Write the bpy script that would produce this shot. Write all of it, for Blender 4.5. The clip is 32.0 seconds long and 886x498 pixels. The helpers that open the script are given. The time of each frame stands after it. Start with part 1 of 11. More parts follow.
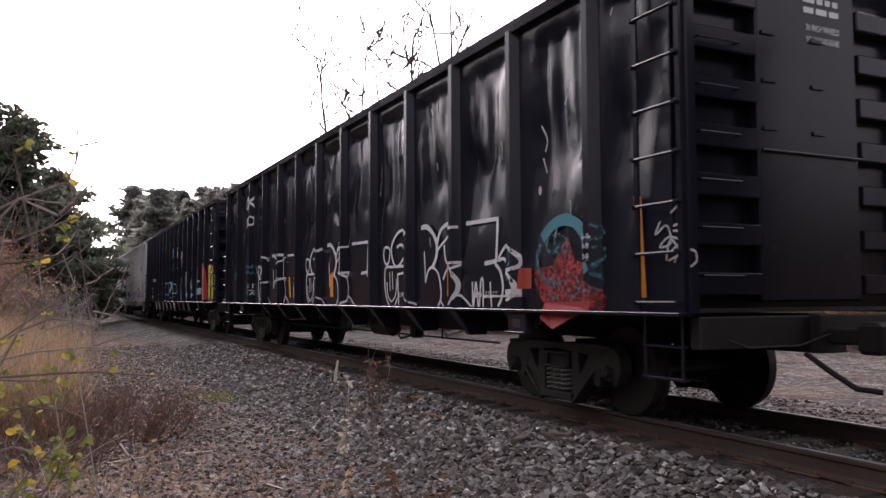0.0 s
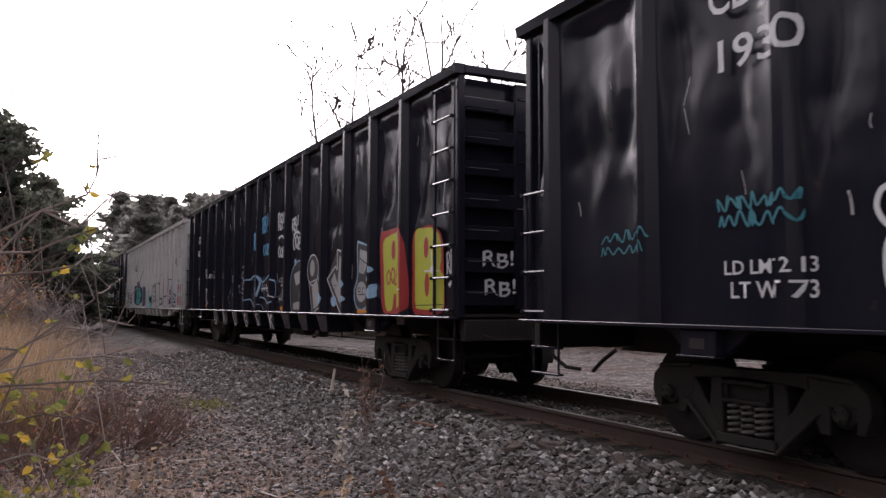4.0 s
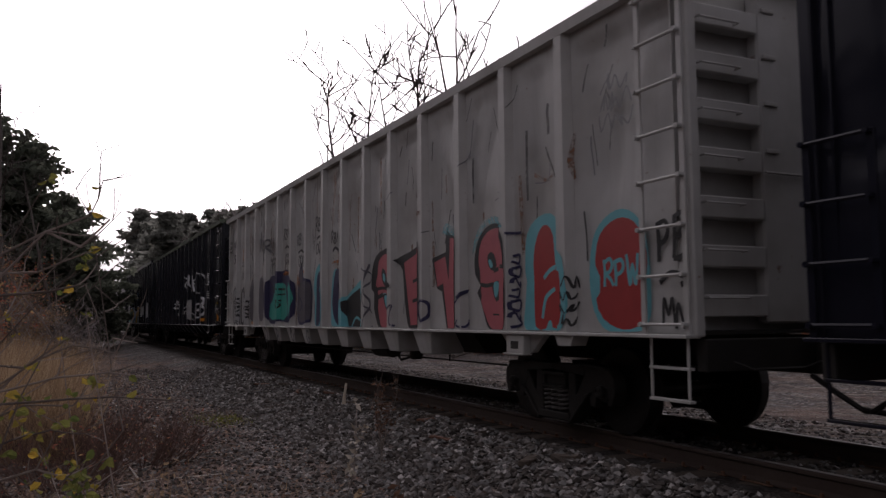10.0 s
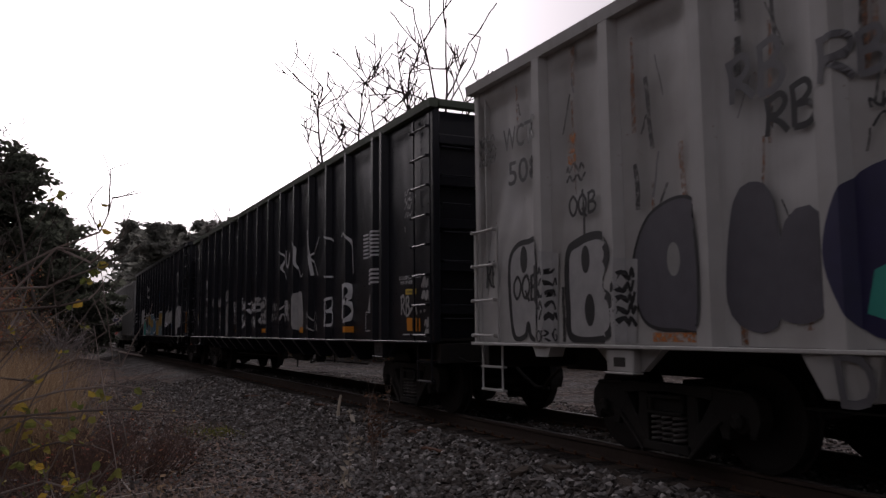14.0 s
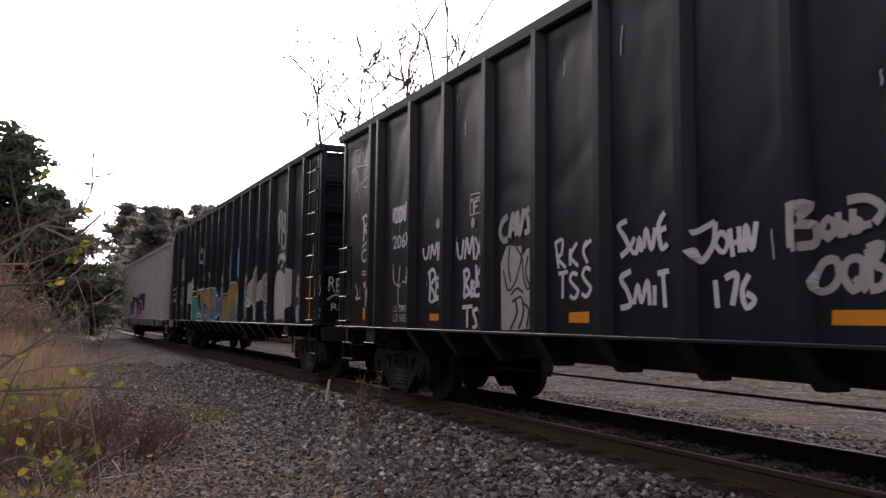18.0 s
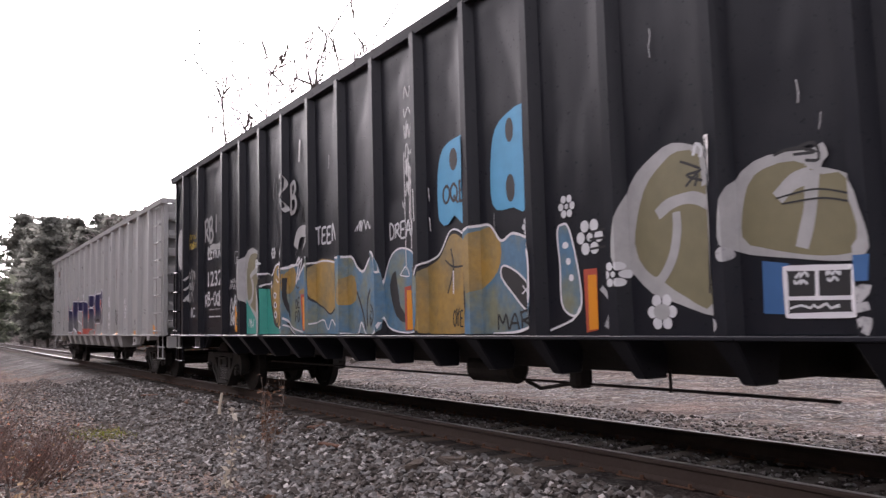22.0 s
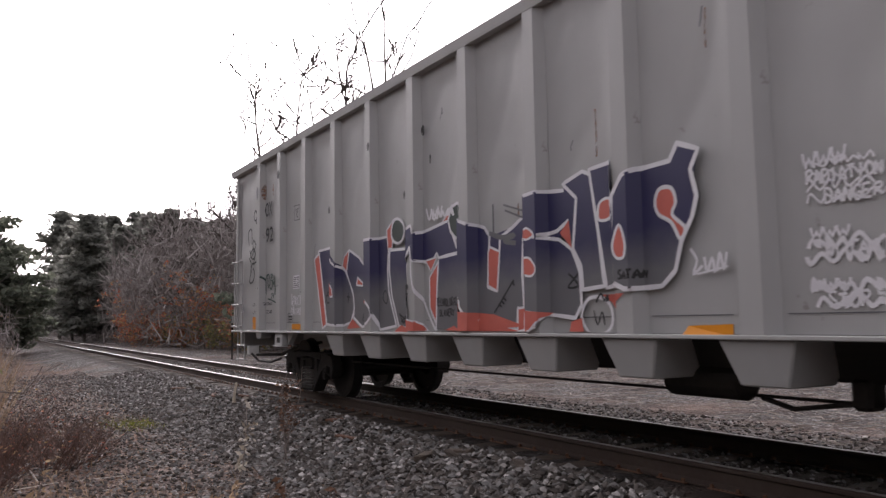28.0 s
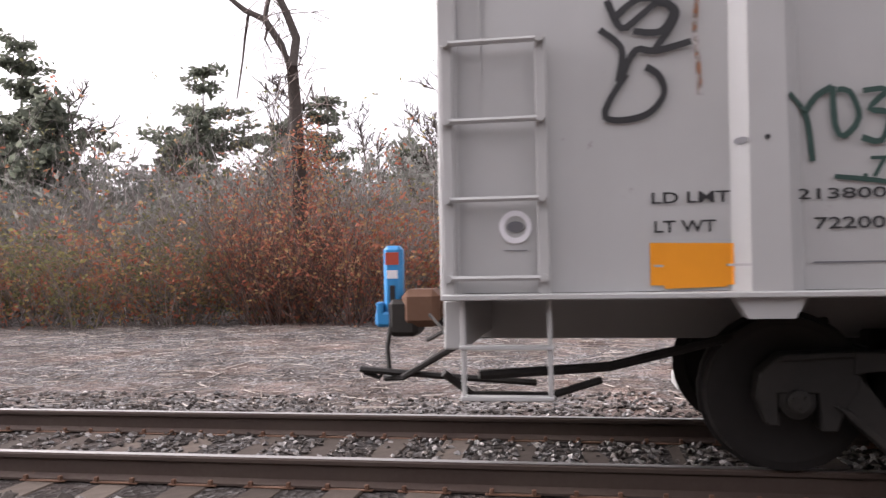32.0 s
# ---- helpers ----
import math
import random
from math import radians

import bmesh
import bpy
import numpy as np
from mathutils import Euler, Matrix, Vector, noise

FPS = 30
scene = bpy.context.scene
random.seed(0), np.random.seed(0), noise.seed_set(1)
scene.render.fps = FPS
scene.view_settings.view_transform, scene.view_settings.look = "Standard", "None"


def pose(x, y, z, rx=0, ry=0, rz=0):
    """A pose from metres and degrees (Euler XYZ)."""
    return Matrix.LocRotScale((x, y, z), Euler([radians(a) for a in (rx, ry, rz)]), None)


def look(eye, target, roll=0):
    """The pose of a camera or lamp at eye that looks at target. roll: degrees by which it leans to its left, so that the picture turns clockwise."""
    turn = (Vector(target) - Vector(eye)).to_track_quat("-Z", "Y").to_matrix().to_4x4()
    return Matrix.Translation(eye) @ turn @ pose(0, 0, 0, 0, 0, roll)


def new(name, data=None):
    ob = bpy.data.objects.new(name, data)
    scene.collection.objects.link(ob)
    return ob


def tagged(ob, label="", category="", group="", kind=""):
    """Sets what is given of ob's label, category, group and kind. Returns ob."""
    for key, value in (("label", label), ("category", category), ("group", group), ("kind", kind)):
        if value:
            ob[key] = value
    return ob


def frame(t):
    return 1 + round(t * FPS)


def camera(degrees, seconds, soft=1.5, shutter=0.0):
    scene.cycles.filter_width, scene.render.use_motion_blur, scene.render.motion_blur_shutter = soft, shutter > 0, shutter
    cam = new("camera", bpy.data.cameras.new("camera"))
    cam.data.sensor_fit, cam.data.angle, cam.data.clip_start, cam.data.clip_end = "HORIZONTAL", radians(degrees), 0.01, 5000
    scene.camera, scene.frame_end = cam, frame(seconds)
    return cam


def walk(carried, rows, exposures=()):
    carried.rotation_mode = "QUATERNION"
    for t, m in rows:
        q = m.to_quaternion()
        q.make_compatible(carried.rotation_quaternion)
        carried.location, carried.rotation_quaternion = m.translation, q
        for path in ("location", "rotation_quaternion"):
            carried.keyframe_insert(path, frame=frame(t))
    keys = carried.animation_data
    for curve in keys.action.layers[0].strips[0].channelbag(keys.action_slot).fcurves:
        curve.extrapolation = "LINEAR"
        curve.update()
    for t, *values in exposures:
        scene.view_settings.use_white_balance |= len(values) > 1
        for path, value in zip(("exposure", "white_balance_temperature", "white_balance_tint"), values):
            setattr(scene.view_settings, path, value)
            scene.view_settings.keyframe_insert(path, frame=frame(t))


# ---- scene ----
FOV = 57.64
cam = camera(FOV, 32.0, soft=1.4, shutter=0.15)
PATH = [
    (0.0, -0.036, 0.253, 1.221, 93.42, 0.19, -26.04),
    (0.5, -0.061, 0.223, 1.221, 93.54, 0.32, -26.30),
    (1.0, -0.081, 0.220, 1.226, 93.50, 0.29, -26.32),
    (1.5, -0.089, 0.208, 1.225, 93.53, 0.12, -26.15),
    (2.0, -0.094, 0.207, 1.228, 93.58, 0.71, -26.15),
    (2.5, -0.093, 0.208, 1.232, 93.74, 0.61, -26.88),
    (4.5, -0.125, 0.227, 1.232, 94.10, -0.24, -26.81),
    (5.0, -0.107, 0.221, 1.230, 94.23, 0.40, -26.46),
    (5.5, -0.096, 0.204, 1.226, 94.22, 0.45, -26.71),
    (6.0, -0.112, 0.196, 1.225, 94.19, 0.22, -26.67),
    (6.5, -0.125, 0.191, 1.223, 94.18, -0.18, -26.37),
    (7.0, -0.141, 0.193, 1.224, 94.25, -0.61, -26.23),
    (7.5, -0.142, 0.193, 1.232, 94.26, -0.84, -26.12),
    (8.0, -0.143, 0.194, 1.239, 94.34, -0.74, -26.02),
    (8.5, -0.147, 0.168, 1.237, 94.43, -0.92, -25.83),
    (9.0, -0.154, 0.151, 1.242, 94.62, -0.57, -25.48),
    (9.5, -0.066, 0.150, 1.238, 94.77, 0.20, -25.74),
    (10.0, -0.076, 0.166, 1.236, 94.93, 0.44, -25.55),
    (10.5, -0.107, 0.172, 1.237, 95.14, 0.48, -25.84),
    (11.0, -0.110, 0.166, 1.242, 95.28, 0.23, -25.79),
    (11.5, -0.115, 0.167, 1.238, 95.27, 0.10, -25.68),
    (12.0, -0.103, 0.166, 1.239, 95.33, 0.09, -25.65),
    (12.5, -0.119, 0.155, 1.240, 95.44, 0.17, -26.03),
    (13.0, -0.121, 0.136, 1.243, 95.58, 0.36, -26.28),
    (13.5, -0.133, 0.127, 1.241, 95.62, 0.18, -26.33),
    (14.0, -0.136, 0.116, 1.243, 95.71, 0.52, -26.30),
    (14.5, -0.134, 0.114, 1.242, 95.66, 0.85, -26.45),
    (15.0, -0.139, 0.112, 1.240, 95.53, 0.68, -26.41),
    (15.5, -0.129, 0.101, 1.230, 95.38, 0.71, -26.55),
    (17.5, -0.099, 0.076, 1.239, 94.92, -0.32, -26.65),
    (18.0, -0.096, 0.075, 1.229, 94.93, -0.56, -26.54),
    (18.5, -0.086, 0.088, 1.224, 94.90, 0.18, -26.66),
    (19.0, -0.070, 0.083, 1.225, 94.79, -0.05, -26.80),
    (19.5, -0.034, 0.093, 1.229, 94.71, 0.23, -26.69),
    (20.0, -0.008, 0.059, 1.232, 94.57, 0.16, -27.07),
    (20.5, 0.027, 0.068, 1.229, 94.47, 0.07, -27.02),
    (21.0, 0.087, 0.101, 1.227, 94.28, 0.13, -26.95),
    (21.5, 0.113, 0.095, 1.236, 94.21, 1.19, -28.66),
    (22.0, 0.088, 0.082, 1.241, 95.07, 1.54, -32.37),
    (22.5, 0.055, 0.041, 1.237, 94.31, 0.50, -32.17),
    (23.0, 0.047, 0.007, 1.237, 93.56, -0.24, -29.60),
    (23.5, 0.050, -0.043, 1.235, 93.36, 0.69, -28.33),
    (24.0, 0.048, -0.042, 1.245, 93.58, 0.24, -28.82),
    (24.5, 0.050, -0.063, 1.236, 93.67, 0.37, -29.92),
    (26.5, 0.197, -0.307, 1.200, 94.17, 0.42, -34.63),
    (27.0, 0.223, -0.312, 1.195, 95.20, 0.09, -33.35),
    (27.5, 0.179, -0.310, 1.198, 95.31, -0.31, -32.06),
    (28.0, 0.109, -0.317, 1.210, 95.12, 0.85, -30.18),
    (28.5, 0.088, -0.354, 1.224, 94.04, 1.46, -30.92),
    (28.8, 0.113, -0.379, 1.222, 94.08, 0.93, -33.98),
    (29.0, 0.132, -0.406, 1.224, 93.67, -0.06, -35.53),
    (29.5, 0.191, -0.425, 1.231, 93.50, 0.15, -41.20),
    (30.0, 0.239, -0.413, 1.230, 93.77, 0.04, -45.04),
    (30.4, 0.284, -0.399, 1.222, 93.80, 0.45, -48.47),
    (30.5, 0.293, -0.378, 1.223, 93.71, 0.19, -51.13),
    (31.0, 0.234, -0.357, 1.219, 93.26, 6.83, -70.78),
    (31.2, 0.222, -0.365, 1.225, 92.82, 5.06, -75.93),
    (31.5, 0.255, -0.370, 1.230, 91.61, 1.77, -77.94),
    (32.0, 0.369, -0.445, 1.254, 91.02, 1.06, -80.10),
]
EXPOSURES = [(t, e, 6500, 24 if t < 26 else 20) for t, e in ((0.0, 1.0), (5.0, 0.84), (8.0, 0.5), (9.5, -0.45), (13.5, -0.95), (15.5, -0.5), (17.0, 0.25), (19.0, 0.5), (20.5, 0.85), (22.0, 1.45), (23.0, 1.8), (24.0, 1.65), (24.5, 1.55), (26.5, 1.02), (28.3, 0.65), (29.0, 0.8), (30.0, 1.4), (31.0, 1.42), (32.0, 1.5))]
walk(cam, [(r[0], pose(*r[1:])) for r in PATH], EXPOSURES)

# ---- light: an overcast late-autumn day ----
world = bpy.data.worlds.new("overcast_sky")
scene.world = world
world.use_nodes = True
wn = world.node_tree.nodes
wl = world.node_tree.links
wn.clear()
sky = wn.new("ShaderNodeTexSky")
sky.sky_type = "NISHITA"
sky.sun_disc = False
sky.sun_elevation = radians(28)
sky.sun_rotation = radians(5)
sky.air_density, sky.dust_density = 1.0, 8.0
grey = wn.new("ShaderNodeHueSaturation")
grey.inputs["Saturation"].default_value = 0.12
bg = wn.new("ShaderNodeBackground")
bg.inputs["Strength"].default_value = 0.15
wout = wn.new("ShaderNodeOutputWorld")
# an even cloud layer over the clear-sky glow
cloud = wn.new("ShaderNodeMix")
cloud.data_type = "RGBA"
cloud.inputs[0].default_value = 0.38
cloud.inputs[7].default_value = (6.2, 6.2, 6.35, 1)
wl.new(sky.outputs[0], grey.inputs["Color"])
wl.new(grey.outputs[0], cloud.inputs[6])
wl.new(cloud.outputs[2], bg.inputs["Color"])
wl.new(bg.outputs[0], wout.inputs["Surface"])

sun = new("sun", bpy.data.lights.new("sun", "SUN"))
sun.data.energy = 0.3
sun.data.angle = radians(35)
sun.data.color = (1.0, 0.97, 0.93)
sun.matrix_world = look((3.5, 39.8, 21.3), (0, 0, 0))

# ---- numbers of the track and the train ----
XC = 6.174            # track centre
GAUGE = 0.7525        # half distance of the rail centres
R = random.Random(7)


def train_s(t):
    """How far the train has gone at t seconds, from its place at 25 s."""
    q = t - 25.0
    return q * (3.88711 + q * (-0.00277943 + q * (8.59167e-05 + q * (-3.41036e-05 + q * (-2.03025e-06 - 3.18746e-08 * q)))))


# ---- materials ----
def nodes(name):
    m = bpy.data.materials.new(name)
    m.use_nodes = True
    n, l = m.node_tree.nodes, m.node_tree.links
    return m, n, l, n["Principled BSDF"]


def ramp(n, stops):
    r = n.new("ShaderNodeValToRGB")
    e = r.color_ramp.elements
    e[0].position, e[0].color = stops[0][0], (*stops[0][1], 1)
    e[1].position, e[1].color = stops[-1][0], (*stops[-1][1], 1)
    for p, c in stops[1:-1]:
        e.new(p).color = (*c, 1)
    return r


def noise_tex(n, l, scale, detail=6.0, rough=0.6, stretch=None, coord="Object", island=False):
    tc = n.new("ShaderNodeTexCoord")
    tx = n.new("ShaderNodeTexNoise")
    tx.inputs["Scale"].default_value = scale
    tx.inputs["Detail"].default_value = detail
    tx.inputs["Roughness"].default_value = rough
    if stretch:
        mp = n.new("ShaderNodeMapping")
        mp.inputs["Scale"].default_value = stretch
        l.new(tc.outputs[coord], mp.inputs["Vector"])
        l.new(mp.outputs[0], tx.inputs["Vector"])
    else:
        l.new(tc.outputs[coord], tx.inputs["Vector"])
    return tx


def mixc(n, l, fac, a, b, mode="MIX"):
    m = n.new("ShaderNodeMix")
    m.data_type, m.blend_type = "RGBA", mode
    for sock, v in ((0, fac), (6, a), (7, b)):
        if hasattr(v, "links"):
            l.new(v, m.inputs[sock])
        elif sock == 0:
            m.inputs[0].default_value = v
        else:
            m.inputs[sock].default_value = (*v, 1)
    return m.outputs[2]


def bump(n, l, height, strength, dist, bsdf):
    b = n.new("ShaderNodeBump")
    b.inputs["Strength"].default_value = strength
    b.inputs["Distance"].default_value = dist
    l.new(height, b.inputs["Height"])
    l.new(b.outputs[0], bsdf.inputs["Normal"])


def paint_material(name, base, dust, rust, rough, dusty=0.5, rusty=0.35, streak=0.5, spec=0.5):
    """Weathered car paint: dusty film, vertical streaks, rust spots."""
    m, n, l, p = nodes(name)
    big = noise_tex(n, l, 0.9, 4)
    st = noise_tex(n, l, 3.0, 5, 0.65, (1, 2.2, 0.16))
    fine = noise_tex(n, l, 26.0, 4)
    r1 = ramp(n, [(0.42, (0, 0, 0)), (0.75, (1, 1, 1))])
    l.new(big.outputs[0], r1.inputs[0])
    r2 = ramp(n, [(0.5, (0, 0, 0)), (0.8, (1, 1, 1))])
    l.new(st.outputs[0], r2.inputs[0])
    r3 = ramp(n, [(0.66, (0, 0, 0)), (0.72, (1, 1, 1))])
    spot = noise_tex(n, l, 5.5, 7, 0.7)
    l.new(spot.outputs[0], r3.inputs[0])
    f1 = n.new("ShaderNodeMath")
    f1.operation = "MULTIPLY"
    l.new(r1.outputs[0], f1.inputs[0])
    f1.inputs[1].default_value = dusty
    f2 = n.new("ShaderNodeMath")
    f2.operation = "MULTIPLY"
    l.new(r2.outputs[0], f2.inputs[0])
    f2.inputs[1].default_value = streak
    f3 = n.new("ShaderNodeMath")
    f3.operation = "MULTIPLY"
    l.new(r3.outputs[0], f3.inputs[0])
    f3.inputs[1].default_value = rusty
    c = mixc(n, l, f1.outputs[0], base, dust)
    c = mixc(n, l, f2.outputs[0], c, tuple(0.5 * (a + b) for a, b in zip(dust, base)))
    c = mixc(n, l, f3.outputs[0], c, rust)
    l.new(c, p.inputs["Base Color"])
    rr = n.new("ShaderNodeMapRange")
    rr.inputs[3].default_value, rr.inputs[4].default_value = rough - 0.1, rough + 0.18
    l.new(fine.outputs[0], rr.inputs[0])
    l.new(rr.outputs[0], p.inputs["Roughness"])
    p.inputs["Specular IOR Level"].default_value = spec
    bump(n, l, fine.outputs[0], 0.05, 0.004, p)
    return m


def spray(name, col, rough=0.55, fade=0.25):
    """Sprayed or stencilled paint, slightly uneven."""
    m, n, l, p = nodes(name)
    tx = noise_tex(n, l, 7.0, 6)
    c = mixc(n, l, tx.outputs[0], tuple(v * (1 - fade) for v in col), tuple(min(1, v * (1 + 0.3 * fade)) for v in col))
    l.new(c, p.inputs["Base Color"])
    p.inputs["Roughness"].default_value = rough
    return m


BLACK = paint_material("black_car_paint", (0.011, 0.0115, 0.019), (0.03, 0.03, 0.039), (0.06, 0.04, 0.03), 0.16, 0.4, 0.4, 0.4, 0.2)
BLACK2 = paint_material("black_car_paint_clean", (0.014, 0.015, 0.020), (0.04, 0.04, 0.046), (0.05, 0.035, 0.03), 0.28, 0.35, 0.3, 0.35, 0.18)
GREY = paint_material("pale_grey_car_paint", (0.365, 0.365, 0.36), (0.30, 0.295, 0.285), (0.10, 0.06, 0.04), 0.5, 0.5, 0.35, 0.35)
OLDGREY = paint_material("battered_grey_car_paint", (0.43, 0.43, 0.42), (0.24, 0.222, 0.2), (0.16, 0.075, 0.04), 0.55, 0.75, 0.85, 0.85)
GREENTOP = paint_material("green_top_chord_paint", (0.05, 0.07, 0.045), (0.08, 0.09, 0.06), (0.06, 0.04, 0.03), 0.5)
GRIME = paint_material("grimy_underframe", (0.016, 0.0145, 0.0135), (0.042, 0.036, 0.031), (0.05, 0.03, 0.021), 0.6, 0.7, 0.4, 0.4, 0.28)
WHEEL = paint_material("grimy_wheel_steel", (0.013, 0.0115, 0.011), (0.028, 0.024, 0.021), (0.035, 0.021, 0.015), 0.5, 0.6, 0.5, 0.2, 0.3)
COIL = paint_material("worn_spring_steel", (0.07, 0.064, 0.06), (0.11, 0.10, 0.092), (0.08, 0.05, 0.035), 0.5, 0.5, 0.4, 0.2)
RUSTY = paint_material("rusty_iron", (0.11, 0.05, 0.03), (0.15, 0.085, 0.05), (0.2, 0.08, 0.03), 0.85, 0.6, 0.6, 0.3)
EOTBLUE = paint_material("marker_blue", (0.02, 0.22, 0.5), (0.05, 0.22, 0.42), (0.03, 0.06, 0.1), 0.4, 0.3, 0.2, 0.2)
RAILTOP, _n, _l, _p = nodes("polished_rail_head")
_p.inputs["Base Color"].default_value = (0.32, 0.305, 0.295, 1)
_p.inputs["Metallic"].default_value = 1.0
_p.inputs["Roughness"].default_value = 0.5
RAILSIDE = paint_material("rusty_rail_web", (0.05, 0.032, 0.025), (0.075, 0.055, 0.042), (0.09, 0.045, 0.028), 0.8, 0.6, 0.5, 0.3)


def ground_material():
    m, n, l, p = nodes("gravelly_ground")
    tc = n.new("ShaderNodeTexCoord")
    big = noise_tex(n, l, 0.35, 5)
    mid = noise_tex(n, l, 3.0, 6, 0.7)
    vor = n.new("ShaderNodeTexVoronoi")
    vor.inputs["Scale"].default_value = 24.0
    l.new(tc.outputs["Object"], vor.inputs["Vector"])
    vor2 = n.new("ShaderNodeTexVoronoi")
    vor2.inputs["Scale"].default_value = 60.0
    l.new(tc.outputs["Object"], vor2.inputs["Vector"])
    sep = n.new("ShaderNodeSeparateColor")
    l.new(vor.outputs["Color"], sep.inputs[0])
    stone = ramp(n, [(0.0, (0.055, 0.050, 0.047)), (0.5, (0.155, 0.143, 0.138)), (0.85, (0.25, 0.24, 0.235)), (1.0, (0.44, 0.43, 0.43))])
    l.new(sep.outputs[0], stone.inputs[0])
    litter = ramp(n, [(0.0, (0.075, 0.052, 0.045)), (0.6, (0.22, 0.165, 0.145)), (1.0, (0.42, 0.33, 0.29))])
    sep2 = n.new("ShaderNodeSeparateColor")
    l.new(vor2.outputs["Color"], sep2.inputs[0])
    l.new(sep2.outputs[1], litter.inputs[0])
    gate = ramp(n, [(0.42, (0, 0, 0)), (0.6, (1, 1, 1))])
    add = n.new("ShaderNodeMath")
    add.operation = "ADD"
    l.new(big.outputs[0], add.inputs[0])
    # more leaf litter away from the ballast on the viewer's side, none on the apron
    sepx = n.new("ShaderNodeSeparateXYZ")
    l.new(tc.outputs["Object"], sepx.inputs[0])
    zone = n.new("ShaderNodeMapRange")
    zone.inputs[1].default_value, zone.inputs[2].default_value = 3.6, 0.6
    zone.inputs[3].default_value, zone.inputs[4].default_value = -0.08, 0.22
    l.new(sepx.outputs[0], zone.inputs[0])
    half = n.new("ShaderNodeMath")
    half.operation = "MULTIPLY_ADD"
    l.new(mid.outputs[0], half.inputs[0])
    half.inputs[1].default_value, half.inputs[2].default_value = 0.6, -0.3
    l.new(half.outputs[0], add.inputs[1])
    tot = n.new("ShaderNodeMath")
    tot.operation = "ADD"
    l.new(add.outputs[0], tot.inputs[0])
    l.new(zone.outputs[0], tot.inputs[1])
    l.new(tot.outputs[0], gate.inputs[0])
    c = mixc(n, l, gate.outputs[0], stone.outputs[0], litter.outputs[0])
    blot = noise_tex(n, l, 1.1, 9, 0.72)
    dark = ramp(n, [(0.34, (0.36, 0.33, 0.31)), (0.62, (1.0, 1.0, 1.0))])
    l.new(blot.outputs[0], dark.inputs[0])
    c = mixc(n, l, 1.0, c, dark.outputs[0], "MULTIPLY")
    # grease and cinders along the rails, with the train's shade painted in
    off = n.new("ShaderNodeMath")
    off.operation = "SUBTRACT"
    l.new(sepx.outputs[0], off.inputs[0])
    off.inputs[1].default_value = 6.174
    wide = n.new("ShaderNodeMath")
    wide.operation = "ABSOLUTE"
    l.new(off.outputs[0], wide.inputs[0])
    rag = n.new("ShaderNodeMath")
    rag.operation = "MULTIPLY_ADD"
    l.new(mid.outputs[0], rag.inputs[0])
    rag.inputs[1].default_value = 0.9
    l.new(wide.outputs[0], rag.inputs[2])
    bed = n.new("ShaderNodeMapRange")
    bed.inputs[1].default_value, bed.inputs[2].default_value = 1.85, 2.3
    bed.inputs[3].default_value, bed.inputs[4].default_value = 0.75, 0.0
    l.new(rag.outputs[0], bed.inputs[0])
    c = mixc(n, l, bed.outputs[0], c, (0.028, 0.024, 0.022))
    l.new(c, p.inputs["Base Color"])
    p.inputs["Roughness"].default_value = 0.95
    p.inputs["Specular IOR Level"].default_value = 0.05
    bump(n, l, vor.outputs["Distance"], 0.8, 0.03, p)
    return m


GROUND = ground_material()


def varied(name, stops, rough=0.85, by="island", extra=None, thin=0.0):
    """A colour picked per piece from a ramp, with a little grain."""
    m, n, l, p = nodes(name)
    if by == "island":
        g = n.new("ShaderNodeNewGeometry")
        src = g.outputs["Random Per Island"]
    else:
        g = n.new("ShaderNodeObjectInfo")
        src = g.outputs["Random"]
    r = ramp(n, stops)
    l.new(src, r.inputs[0])
    tx = noise_tex(n, l, extra or 12.0, 4)
    c = mixc(n, l, 0.5, r.outputs[0], tx.outputs[0], "OVERLAY")
    l.new(c, p.inputs["Base Color"])
    p.inputs["Roughness"].default_value = rough
    p.inputs["Specular IOR Level"].default_value = 0.15
    if thin:
        # thin blades let light through
        tr = n.new("ShaderNodeBsdfTranslucent")
        l.new(c, tr.inputs["Color"])
        mx = n.new("ShaderNodeMixShader")
        mx.inputs[0].default_value = thin
        l.new(p.outputs[0], mx.inputs[1])
        l.new(tr.outputs[0], mx.inputs[2])
        l.new(mx.outputs[0], n["Material Output"].inputs["Surface"])
        return m
    bump(n, l, tx.outputs[0], 0.3, 0.01, p)
    return m


STONE = varied("ballast_stone", [(0.0, (0.036, 0.031, 0.028)), (0.3, (0.085, 0.073, 0.065)), (0.5, (0.12, 0.105, 0.096)), (0.7, (0.145, 0.141, 0.139)), (0.9, (0.23, 0.215, 0.205)), (1.0, (0.44, 0.415, 0.40))], 0.85, extra=30.0)
TIE = varied("weathered_tie_wood", [(0.0, (0.04, 0.031, 0.026)), (1.0, (0.10, 0.08, 0.066))], 0.9, by="object")
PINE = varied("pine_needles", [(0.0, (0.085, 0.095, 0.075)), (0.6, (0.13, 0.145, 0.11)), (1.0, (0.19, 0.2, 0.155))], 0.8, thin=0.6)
# pine needles with distance haze painted in as a paler base colour
HAZEPINE = varied("haze_paled_pine_needles", [(0.0, (0.16, 0.165, 0.145)), (0.6, (0.22, 0.225, 0.2)), (1.0, (0.29, 0.29, 0.26))], 0.85, thin=0.62)
BARK = paint_material("grey_bark", (0.10, 0.085, 0.075), (0.17, 0.15, 0.14), (0.05, 0.04, 0.035), 0.9, 0.6, 0.5, 0.4)
BOUGH = varied("dark_bare_boughs", [(0.0, (0.045, 0.037, 0.033)), (1.0, (0.10, 0.085, 0.076))], 0.9)
